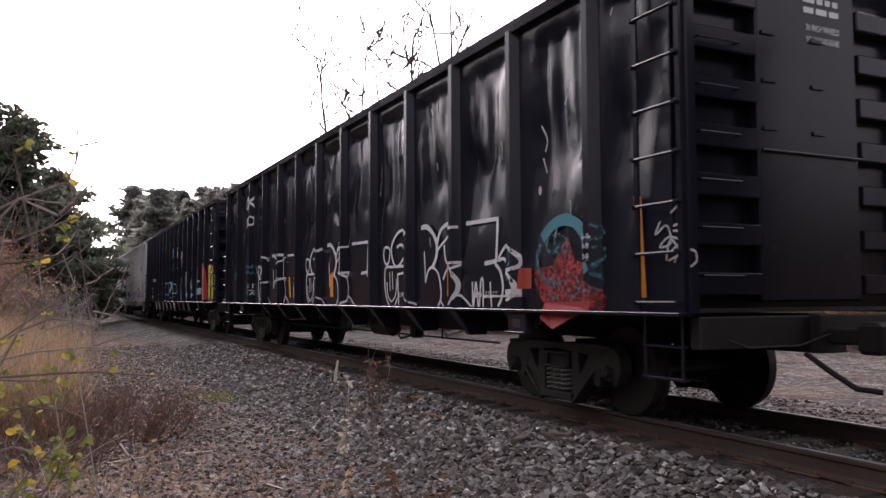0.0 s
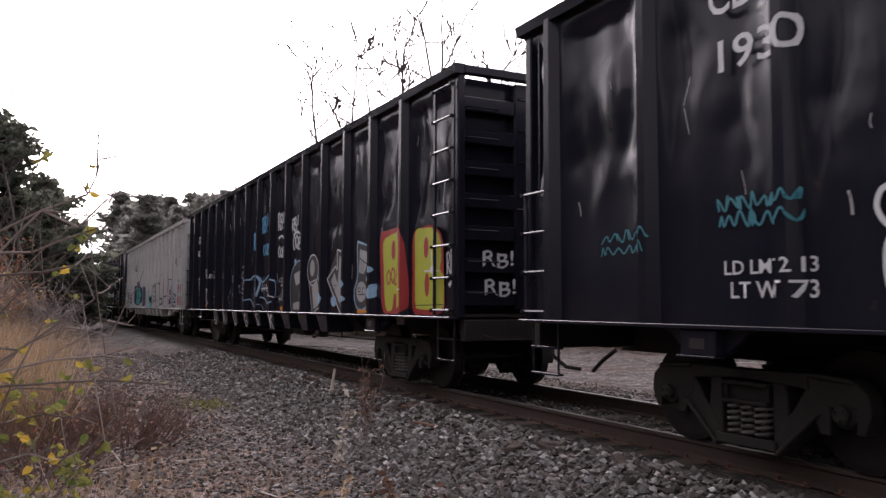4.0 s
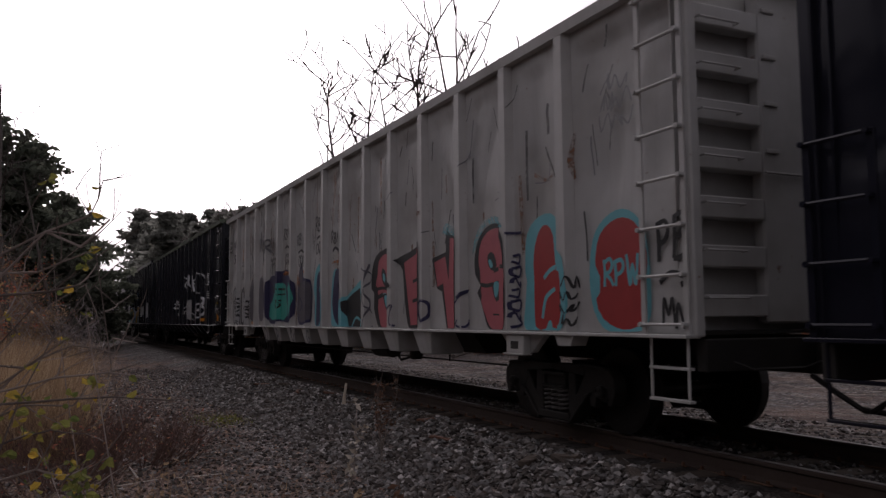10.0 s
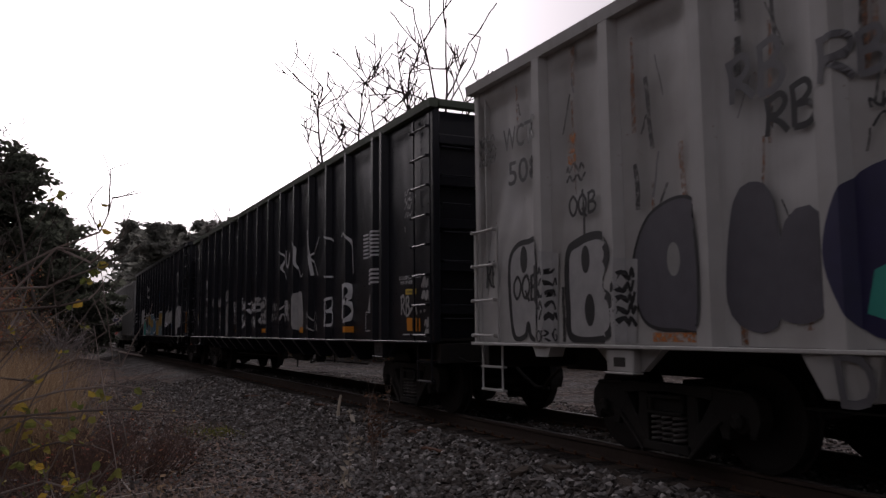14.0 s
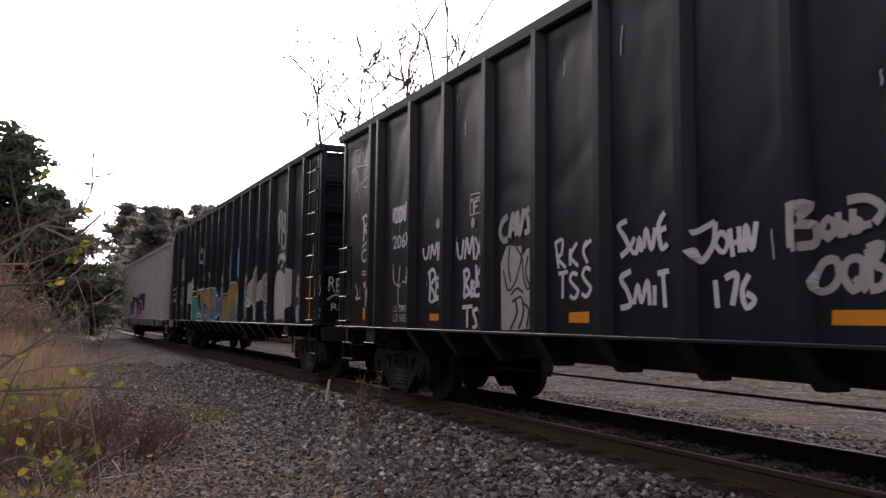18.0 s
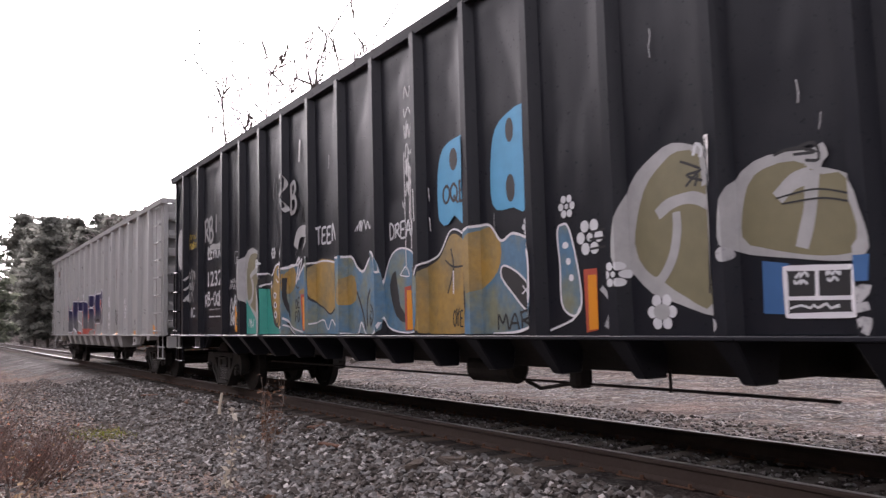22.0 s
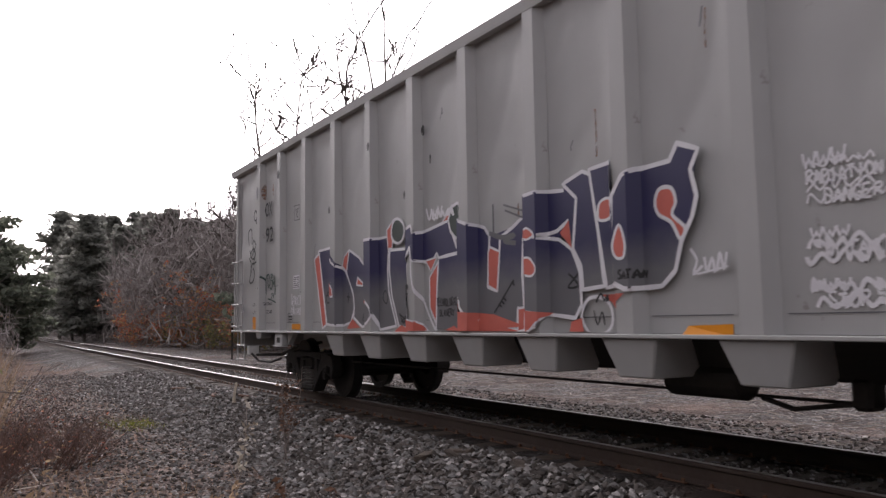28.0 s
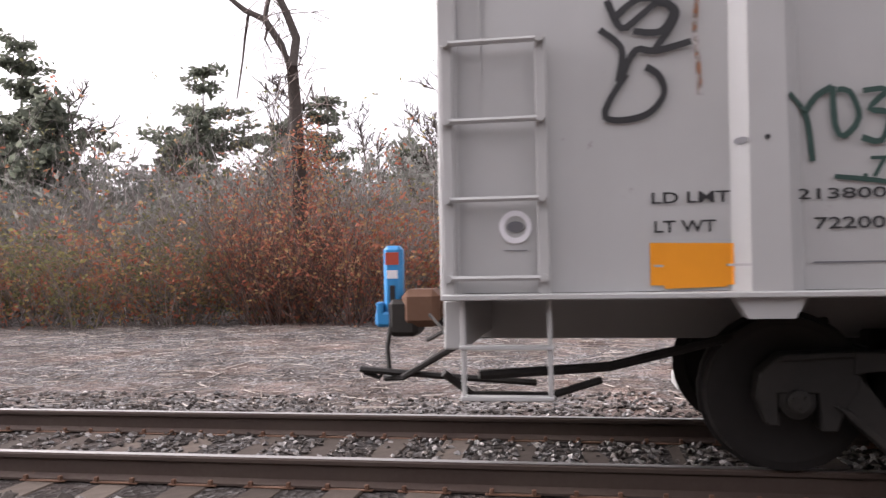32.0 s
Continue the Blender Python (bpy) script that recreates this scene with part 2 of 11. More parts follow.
TWIG = varied("bare_twigs", [(0.0, (0.13, 0.105, 0.092)), (1.0, (0.28, 0.235, 0.21))], 0.9)
BRUSH = varied("grey_brown_saplings", [(0.0, (0.16, 0.14, 0.13)), (0.7, (0.29, 0.26, 0.248)), (1.0, (0.42, 0.385, 0.37))], 0.9)
REDSTEM = varied("dark_red_stems", [(0.0, (0.08, 0.05, 0.042)), (1.0, (0.19, 0.12, 0.1))], 0.9)
RUSSET = varied("russet_leaves", [(0.0, (0.30, 0.10, 0.07)), (0.45, (0.46, 0.17, 0.11)), (0.75, (0.33, 0.22, 0.12)), (1.0, (0.46, 0.31, 0.14))], 0.85, thin=0.45)
DRYRED = varied("dull_red_seed_heads", [(0.0, (0.1, 0.055, 0.04)), (1.0, (0.2, 0.115, 0.075))], 0.9)
YELLOW = varied("yellow_leaves", [(0.0, (0.10, 0.13, 0.04)), (0.55, (0.23, 0.23, 0.065)), (1.0, (0.44, 0.29, 0.05))], 0.7, by="object", thin=0.45)
STRAW = varied("dry_grass", [(0.0, (0.20, 0.13, 0.08)), (0.6, (0.34, 0.235, 0.145)), (1.0, (0.48, 0.37, 0.25))], 0.85, thin=0.45)
OLIVE = varied("olive_leaves", [(0.0, (0.10, 0.105, 0.06)), (0.6, (0.19, 0.18, 0.09)), (1.0, (0.33, 0.28, 0.11))], 0.85, thin=0.45)
MOSS = varied("yellow_moss", [(0.0, (0.10, 0.12, 0.02)), (1.0, (0.24, 0.24, 0.05))], 0.9, thin=0.45)
PALE = varied("pale_dry_stalk", [(0.0, (0.36, 0.31, 0.24)), (1.0, (0.52, 0.47, 0.4))], 0.8)
CHIP = varied("splintered_wood", [(0.0, (0.12, 0.095, 0.08)), (0.6, (0.24, 0.2, 0.175)), (1.0, (0.42, 0.38, 0.34))], 0.85)
LITTER = varied("leaf_litter", [(0.0, (0.10, 0.06, 0.045)), (0.6, (0.24, 0.15, 0.105)), (1.0, (0.42, 0.31, 0.23))], 0.9, thin=0.45)


# ---- mesh helpers ----
def part(name, bm, mat, parent=None, label="", smooth=False):
    me = bpy.data.meshes.new(name)
    bm.to_mesh(me)
    bm.free()
    return part_mesh(name, me, mat, parent, label, smooth)


def part_mesh(name, me, mat, parent=None, label="", smooth=False):
    if mat and not me.materials:
        me.materials.append(mat)
    if smooth:
        me.shade_smooth()
    ob = new(name, me)
    if parent:
        ob.parent = parent
    if label:
        ob["label"] = label
    return ob


def raw(name, verts, faces, mat, smooth=False):
    me = bpy.data.meshes.new(name)
    me.from_pydata(verts, [], faces)
    me.materials.append(mat)
    if smooth:
        me.shade_smooth()
    return me


def box(bm, x0, x1, y0, y1, z0, z1, bevel=0.0):
    v = [bm.verts.new((x, y, z)) for z in (z0, z1) for y in (y0, y1) for x in (x0, x1)]
    fs = [bm.faces.new([v[i] for i in q]) for q in ((0, 2, 3, 1), (4, 5, 7, 6), (0, 1, 5, 4), (2, 6, 7, 3), (0, 4, 6, 2), (1, 3, 7, 5))]
    if bevel:
        es = list({e for f in fs for e in f.edges})
        bmesh.ops.bevel(bm, geom=es, offset=bevel, segments=1, affect="EDGES")
    return v


def prism(bm, pts, a, b, axis="y"):
    """Extrudes a polygon. axis y: pts are (x, z); axis x: (y, z); axis z: (x, y)."""
    def at(p, s):
        return {"y": (p[0], s, p[1]), "x": (s, p[0], p[1]), "z": (p[0], p[1], s)}[axis]
    lo = [bm.verts.new(at(p, a)) for p in pts]
    hi = [bm.verts.new(at(p, b)) for p in pts]
    k = len(pts)
    bm.faces.new(lo)
    bm.faces.new(hi[::-1])
    for i in range(k):
        bm.faces.new((lo[i], hi[i], hi[(i + 1) % k], lo[(i + 1) % k]))
    bmesh.ops.recalc_face_normals(bm, faces=bm.faces[:])


def tube(bm, pts, r, n=6, r2=None):
    """A tube along points, tapering from r to r2."""
    pts = [Vector(p) for p in pts]
    rings = []
    for i, p in enumerate(pts):
        d = (pts[min(i + 1, len(pts) - 1)] - pts[max(i - 1, 0)]).normalized()
        a = d.cross(Vector((0, 0, 1)) if abs(d.z) < 0.9 else Vector((1, 0, 0))).normalized()
        b = d.cross(a)
        rad = r if r2 is None else r + (r2 - r) * i / (len(pts) - 1)
        rings.append([bm.verts.new(p + rad * (math.cos(6.2832 * k / n) * a + math.sin(6.2832 * k / n) * b)) for k in range(n)])
    for q, w in zip(rings, rings[1:]):
        for k in range(n):
            bm.faces.new((q[k], q[(k + 1) % n], w[(k + 1) % n], w[k]))
    bm.faces.new(rings[0])
    bm.faces.new(rings[-1][::-1])


def disc_stack(bm, rings, axis="x", n=28, cx=0, cy=0, cz=0):
    """A body of revolution: rings of (offset along the axis, radius)."""
    out = []
    for s, r in rings:
        loop = []
        for k in range(n):
            c, q = r * math.cos(6.2832 * k / n), r * math.sin(6.2832 * k / n)
            loop.append(bm.verts.new({"x": (cx + s, cy + c, cz + q), "y": (cx + c, cy + s, cz + q), "z": (cx + c, cy + q, cz + s)}[axis]))
        out.append(loop)
    for a, b in zip(out, out[1:]):
        for k in range(n):
            bm.faces.new((a[k], a[(k + 1) % n], b[(k + 1) % n], b[k]))
    bm.faces.new(out[0][::-1])
    bm.faces.new(out[-1])
    bmesh.ops.recalc_face_normals(bm, faces=bm.faces[:])


def empty(name, m=None):
    ob = new(name)
    if m is not None:
        ob.matrix_world = m
    return ob


# ---- ground and track ----
def ground_z(x, y):
    """Height of the ground: a low ballast bed, a trodden strip beside it, a level apron beyond."""
    d = x - XC
    n1 = 0.05 * noise.noise(Vector((x * 0.35, y * 0.35, 0))) + 0.025 * noise.noise(Vector((x * 1.3, y * 1.3, 3)))
    if d < 0:
        a = -d
        base = -0.19 if a < 1.5 else -0.19 - 0.30 * min(1, (a - 1.5) / 1.6) if a < 3.1 else -0.49
    else:
        base = -0.19 if d < 1.7 else -0.19 - 0.10 * min(1, (d - 1.7) / 1.5)
    k = 0.3 if abs(d) < 1.4 else 1.0
    if d < -6.5:
        base += 0.10 * min(6, -d - 6.5)
    return base + k * n1


def axis_steps(lo, hi, near_lo, near_hi, fine, coarse):
    v, x = [lo], lo
    while x < hi:
        x += fine if near_lo < x < near_hi else max(fine, min(coarse, 0.12 * min(abs(x - near_lo), abs(x - near_hi)) + fine))
        v.append(x)
    return v


gx = [-600, -300, -150, -90, -60] + axis_steps(-40, 40, -5, 12, 0.25, 4) + [70, 110, 200, 350, 600]
gy = [-600, -300, -120, -60, -30] + axis_steps(-14, 60, -4, 22, 0.25, 5) + [80, 120, 180, 260, 400, 700, 1200]
gv = [(x, y, ground_z(x, y)) for y in gy for x in gx]
W = len(gx)
gf = [(j * W + i, j * W + i + 1, (j + 1) * W + i + 1, (j + 1) * W + i) for j in range(len(gy) - 1) for i in range(W - 1)]
ground = new("ground", raw("ground", gv, gf, GROUND, True))
tagged(ground, "grey gravel and brown leaf litter beside the track", "ground", kind="structure")


def rail_profile():
    return [(-0.07, -0.18), (0.07, -0.18), (0.07, -0.165), (0.012, -0.14), (0.012, -0.05), (0.035, -0.035), (0.036, -0.012), (0.026, 0.0),
            (-0.026, 0.0), (-0.036, -0.012), (-0.035, -0.035), (-0.012, -0.05), (-0.012, -0.14), (-0.07, -0.165)]


for sx in (-1, 1):
    bm = bmesh.new()
    prism(bm, rail_profile(), -120, 700)
    rail = part("rail", bm, RAILSIDE)
    rail.location = (XC + sx * GAUGE, 0, 0)
    tagged(rail, "rusty steel rail with a polished running head", "rail", "rails of the track", "structure")
    bm = bmesh.new()
    prism(bm, [(-0.03, 0.0005), (0.03, 0.0005), (0.024, 0.004), (-0.024, 0.004)], -120, 700)
    part("running_head", bm, RAILTOP, rail, "polished bright running surface")


def tie_mesh(k):
    bm = bmesh.new()
    box(bm, -1.3, 1.3, -0.115, 0.115, -0.36, -0.178, 0.012)
    for v in bm.verts:
        v.co += 0.012 * noise.noise_vector(v.co * 3 + Vector((k * 7, 0, 0)))
    me = bpy.data.meshes.new("tie")
    bm.to_mesh(me)
    bm.free()
    me.materials.append(TIE)
    return me


# ---- the train: high-sided gondola cars ----
# Car space: x across (the camera's side is negative), y along from the leading end, z up from the rail heads.
HALF = 1.53           # half width over the side sheets


class Spec:
    pass


def rib_depth(sp, y):
    """How far the side stands out at y: the ribs' hat profile."""
    for c, f in sp.ribs:
        a = abs(y - c)
        if a < f / 2:
            return sp.depth
        if a < f / 2 + sp.slope:
            return sp.depth * (1 - (a - f / 2) / sp.slope)
    return 0.0


def breaks(sp):
    out = []
    for c, f in sp.ribs:
        out += [c - f / 2 - sp.slope, c - f / 2, c + f / 2, c + f / 2 + sp.slope]
    return out


def dent(sp, y, z):
    """Buckles in the side sheets: each panel is pushed about between its ribs, with creases and sharp-edged hollows."""
    h = max(0.0, min(1.0, (z - 1.5) / 1.2)) * max(0.0, min(1.0, (sp.top - 0.22 - z) / 0.15))
    near = min(abs(y - c) for c, _ in sp.ribs)
    k = min(1.0, max(0.0, (near - 0.13) / 0.12))
    cell = sum(1 for c, _ in sp.ribs if c < y)
    a = sp.seed * 7.3 + cell * 3.7
    q = noise.noise(Vector((y * 1.1 + sp.seed * 9, z * 0.55, sp.seed)))
    e = noise.noise(Vector((y * 1.7 + a, z * 0.75, sp.seed + 9)))
    fold = max(0.0, 1 - abs(e) * 4.5)
    edge = 0.33 + 0.16 * noise.noise(Vector((a, z * 1.6, 2))) + 0.06 * noise.noise(Vector((a, z * 6, 4)))
    hollow = max(0.0, min(1.0, (near - edge) / 0.07))
    fine = 0.5 * noise.noise(Vector((y * 4.2, z * 2.6, sp.seed + 2))) + 0.25 * noise.noise(Vector((y * 9, z * 7, sp.seed + 7)))
    low = noise.noise(Vector((y * 0.9 + a, z * 1.1, sp.seed + 3)))
    return sp.dents * max(-0.04, k * (0.15 + h) * (0.5 * max(0, q + 0.2) + 0.2 + 0.26 * fold * h + 0.14 * fine + 0.30 * low) + 0.20 * hollow * h)


def side_sheet(sp, s):
    """One side of the body: a sheet with shallow dents, from sill to top chord."""
    L, z0, z1 = sp.length, sp.sill, sp.top - 0.1
    ny, nz = (int(L / 0.075), 46) if s < 0 else (int(L / 0.15), 16)
    vv, ff = [], []
    for j in range(nz + 1):
        for i in range(ny + 1):
            y, z = 0.03 + (L - 0.06) * i / ny, z0 + (z1 - z0) * j / nz
            vv.append((s * (HALF - dent(sp, y, z)), y, z))
    for j in range(nz):
        for i in range(ny):
            y, z = L * (i + 0.5) / ny, z0 + (z1 - z0) * (j + 0.5) / nz
            if s < 0 and any(abs(y - hy) < 0.17 and abs(z - hz) < 0.05 for hy, hz in sp.holes):
                continue
            a = j * (ny + 1) + i
            q = (a, a + 1, a + ny + 2, a + ny + 1)
            ff.append(q if s > 0 else q[::-1])
    return raw("side_sheet", vv, ff, sp.paint, True)


def rib_mesh(sp, f, s, tub):
    """A hat-section side post; with a tub it runs on below the sill as a tapering foot."""
    bm = bmesh.new()
    w = f / 2 + sp.slope
    z1 = sp.top - 0.1
    pro = [(-w, 0.0), (-f / 2, sp.depth), (f / 2, sp.depth), (w, 0.0), (w, -0.02), (-w, -0.02)]
    levels = [(sp.sill - 0.02, 1.0, 0.0), (z1, 0.92, 0.0)]
    rows = []
    for z, k, off in levels:
        rows.append([bm.verts.new((s * (HALF + d * k), y * (0.85 if z > 3 else 1), z)) for y, d in pro])
    n = len(pro)
    for a, b in zip(rows, rows[1:]):
        for i in range(n):
            bm.faces.new((a[i], a[(i + 1) % n], b[(i + 1) % n], b[i]))
    bm.faces.new(rows[0])
    bm.faces.new(rows[1][::-1])
    bmesh.ops.recalc_face_normals(bm, faces=bm.faces[:])
    me = bpy.data.meshes.new("rib")
    bm.to_mesh(me)
    bm.free()
    me.materials.append(sp.paint)
    return me


def foot_mesh(sp, s):
    """The tapering foot of a post below the sill."""
    bm = bmesh.new()
    zt, zb = sp.sill - 0.035, sp.foot
    if sp.kind == "tub":
        top = [(-0.31, HALF + 0.075), (0.31, HALF + 0.075), (0.31, HALF - 0.5), (-0.31, HALF - 0.5)]
        bot = [(-0.19, HALF + 0.0), (0.19, HALF + 0.0), (0.19, HALF - 0.5), (-0.19, HALF - 0.5)]
    else:
        top = [(-0.10, HALF + 0.09), (0.10, HALF + 0.09), (0.10, HALF - 0.4), (-0.10, HALF - 0.4)]
        bot = [(-0.06, HALF - 0.16), (0.06, HALF - 0.16), (0.06, HALF - 0.4), (-0.06, HALF - 0.4)]
    a = [bm.verts.new((s * x, y, zt)) for y, x in top]
    b = [bm.verts.new((s * x, y, zb)) for y, x in bot]
    bm.faces.new(a)
    bm.faces.new(b[::-1])
    for i in range(4):
        bm.faces.new((a[i], b[i], b[(i + 1) % 4], a[(i + 1) % 4]))
    bmesh.ops.bevel(bm, geom=bm.edges[:], offset=0.012, segments=1, affect="EDGES")
    bmesh.ops.recalc_face_normals(bm, faces=bm.faces[:])
    me = bpy.data.meshes.new("post_foot")
    bm.to_mesh(me)
    bm.free()
    me.materials.append(sp.paint)
    return me


def wheelset_mesh():
    bm = bmesh.new()
    for s in (-1, 1):
        c = s * 0.7525
        r = [(0.075, 0.36), (0.075, 0.40), (0.068, 0.452), (-0.045, 0.462), (-0.05, 0.487), (-0.078, 0.487), (-0.078, 0.40), (-0.03, 0.37), (-0.02, 0.16), (-0.08, 0.12), (0.07, 0.12), (0.02, 0.16), (0.03, 0.36)]
        disc_stack(bm, [(s * a, b) for a, b in r], "x", 32, c)
    disc_stack(bm, [(-1.05, 0.07), (1.05, 0.07)], "x", 12)
    me = bpy.data.meshes.new("wheelset")
    bm.to_mesh(me)
    bm.free()
    me.materials.append(WHEEL)
    return me


def side_frame_mesh(s):
    """A cast three-piece truck side frame: arched top, two windows, a dropped spring seat."""
    bm = bmesh.new()
    def bar(pts, x0=0.93, x1=1.09):
        prism(bm, pts, s * x0, s * x1, "x")
    for m in (-1, 1):
        bar([(m * 0.58, 0.73), (m * 0.98, 0.71), (m * 1.09, 0.61), (m * 1.11, 0.47), (m * 1.05, 0.32), (m * 0.99, 0.32), (m * 0.995, 0.50), (m * 0.785, 0.50), (m * 0.77, 0.29), (m * 0.69, 0.29), (m * 0.64, 0.42), (m * 0.57, 0.52)])
        bar([(0, 0.72), (m * 0.60, 0.73), (m * 0.60, 0.60), (m * 0.54, 0.615), (m * 0.40, 0.625), (0, 0.65)], 0.93, 1.10)
        bar([(m * 0.262, 0.67), (m * 0.262, 0.14), (m * 0.36, 0.16), (m * 0.41, 0.36), (m * 0.385, 0.67)], 0.94, 1.08)
        bar([(m * 0.58, 0.62), (m * 0.53, 0.55), (m * 0.44, 0.42), (m * 0.39, 0.38), (m * 0.27, 0.17), (m * 0.20, 0.09), (m * 0.31, 0.09), (m * 0.65, 0.42), (m * 0.70, 0.50)], 0.935, 1.085)
        bar([(m * 0.71, 0.44), (m * 0.64, 0.37), (m * 0.31, 0.06), (m * 0.30, 0.10), (m * 0.62, 0.41)], 0.92, 1.12)
        bar([(m * 0.60, 0.735), (m * 0.97, 0.715), (m * 1.0, 0.68), (m * 0.6, 0.70)], 0.92, 1.12)
    bar([(-0.31, 0.10), (0.31, 0.10), (0.30, 0.18), (-0.30, 0.18)], 0.93, 1.12)
    bmesh.ops.bevel(bm, geom=bm.edges[:], offset=0.008, segments=1, affect="EDGES", clamp_overlap=True)
    me = bpy.data.meshes.new("side_frame")
    bm.to_mesh(me)
    bm.free()
    me.materials.append(GRIME)
    return me


def spring_mesh():
    bm = bmesh.new()
    pts = [(0.064 * math.cos(a), 0.064 * math.sin(a), 0.185 + 0.25 * a / (6.2832 * 5)) for a in [6.2832 * 5 * i / 60 for i in range(61)]]
    tube(bm, pts, 0.018, 6)
    disc_stack(bm, [(0.185, 0.035), (0.43, 0.035)], "z", 10)
    me = bpy.data.meshes.new("spring")
    bm.to_mesh(me)
    bm.free()
    me.materials.append(COIL)
    me.shade_smooth()
    return me


def bearing_mesh(s):
    bm = bmesh.new()
    disc_stack(bm, [(s * a, b) for a, b in ((0.86, 0.11), (1.03, 0.115), (1.07, 0.10), (1.08, 0.07), (1.13, 0.065), (1.14, 0.05))], "x", 18)
    for k in range(3):
        a = 2.0944 * k + 0.4
        disc_stack(bm, [(s * 1.13, 0.014), (s * 1.155, 0.014)], "x", 6, 0, 0.04 * math.cos(a), 0.04 * math.sin(a))
    me = bpy.data.meshes.new("bearing")
    bm.to_mesh(me)
    bm.free()
    me.materials.append(GRIME)
    return me


def bolster_mesh():
    bm = bmesh.new()
    box(bm, -1.06, 1.06, -0.22, 0.22, 0.45, 0.62, 0.02)
    for s in (-1, 1):
        box(bm, s * 1.04, s * 1.12, -0.235, 0.235, 0.435, 0.47, 0.008)
        box(bm, s * 1.04, s * 1.12, -0.235, 0.235, 0.585, 0.62, 0.008)
        box(bm, s * 1.04, s * 1.10, -0.235, -0.19, 0.46, 0.60, 0.008)
        box(bm, s * 1.04, s * 1.10, 0.19, 0.235, 0.46, 0.60, 0.008)
    box(bm, -0.35, 0.35, -0.28, 0.28, 0.66, 0.78, 0.02)
    for s in (-1, 1):
        box(bm, s * 0.45, s * 0.75, s * 0.0 - 0.14, 0.14, 0.66, 0.74, 0.01)
        box(bm, -0.9, 0.9, s * 0.42 - 0.05, s * 0.42 + 0.05, 0.30, 0.40, 0.01)
        for q in (-1, 1):
            box(bm, q * 0.66, q * 0.84, s * 0.36 - 0.03, s * 0.36 + 0.05, 0.32, 0.62, 0.01)
    me = bpy.data.meshes.new("truck")
    bm.to_mesh(me)
    bm.free()
    me.materials.append(GRIME)
    return me


TRUCK = dict(wheelset=wheelset_mesh(), spring=spring_mesh(), truck=bolster_mesh(), frames={s: side_frame_mesh(s) for s in (-1, 1)}, bearings={s: bearing_mesh(s) for s in (-1, 1)})
WHEELSETS = []


def add_truck(car, y, lit):
    t = part_mesh("truck", TRUCK["truck"], None, car)
    t.location = (0, y, 0)
    for s in (-1, 1):
        part_mesh("side_frame", TRUCK["frames"][s], None, t)
        for m in (-1, 1):
            b = part_mesh("bearing", TRUCK["bearings"][s], None, t)
            b.location = (0, m * 0.889, 0.457)
        for k in (-1, 0, 1):
            q = part_mesh("spring", TRUCK["spring"], None, t)
            q.location = (s * 1.04, k * 0.142, 0)
    for m in (-1, 1):
        w = part_mesh("wheelset", TRUCK["wheelset"], None, t)
        w.location = (0, m * 0.889, 0.457)
        WHEELSETS.append((w, m * 0.889))


def ladder(car, sp, y0, y1, z_list, s, x_off, z0, z1, name="ladder", thin=0.016):
    """Two stiles with rungs that stand off the side; rungs are pieces of their own."""
    bm = bmesh.new()
    x = s * (HALF + x_off)
    for y in (y0, y1):
        box(bm, x - 0.012, x + 0.012, y - 0.03, y + 0.03, z0, z1, 0.004)
    lad = part(name, bm, sp.paint, car, "narrow steel ladder with round rungs")
    me = None
    for z in z_list:
        if me is None:
            bm = bmesh.new()
            tube(bm, [(0, y0 - 0.02, 0), (0, y1 + 0.02, 0)], thin, 6)
            for y in (y0, y1):
                disc_stack(bm, [(-0.03, 0.022), (0.03, 0.022)], "x", 8, 0, y, 0)
            me = bpy.data.meshes.new("rung")
            bm.to_mesh(me)
            bm.free()
            me.materials.append(sp.trim)
        r = part_mesh("rung", me, None, lad)
        r.location = (x + s * 0.035, 0, z)
    return lad


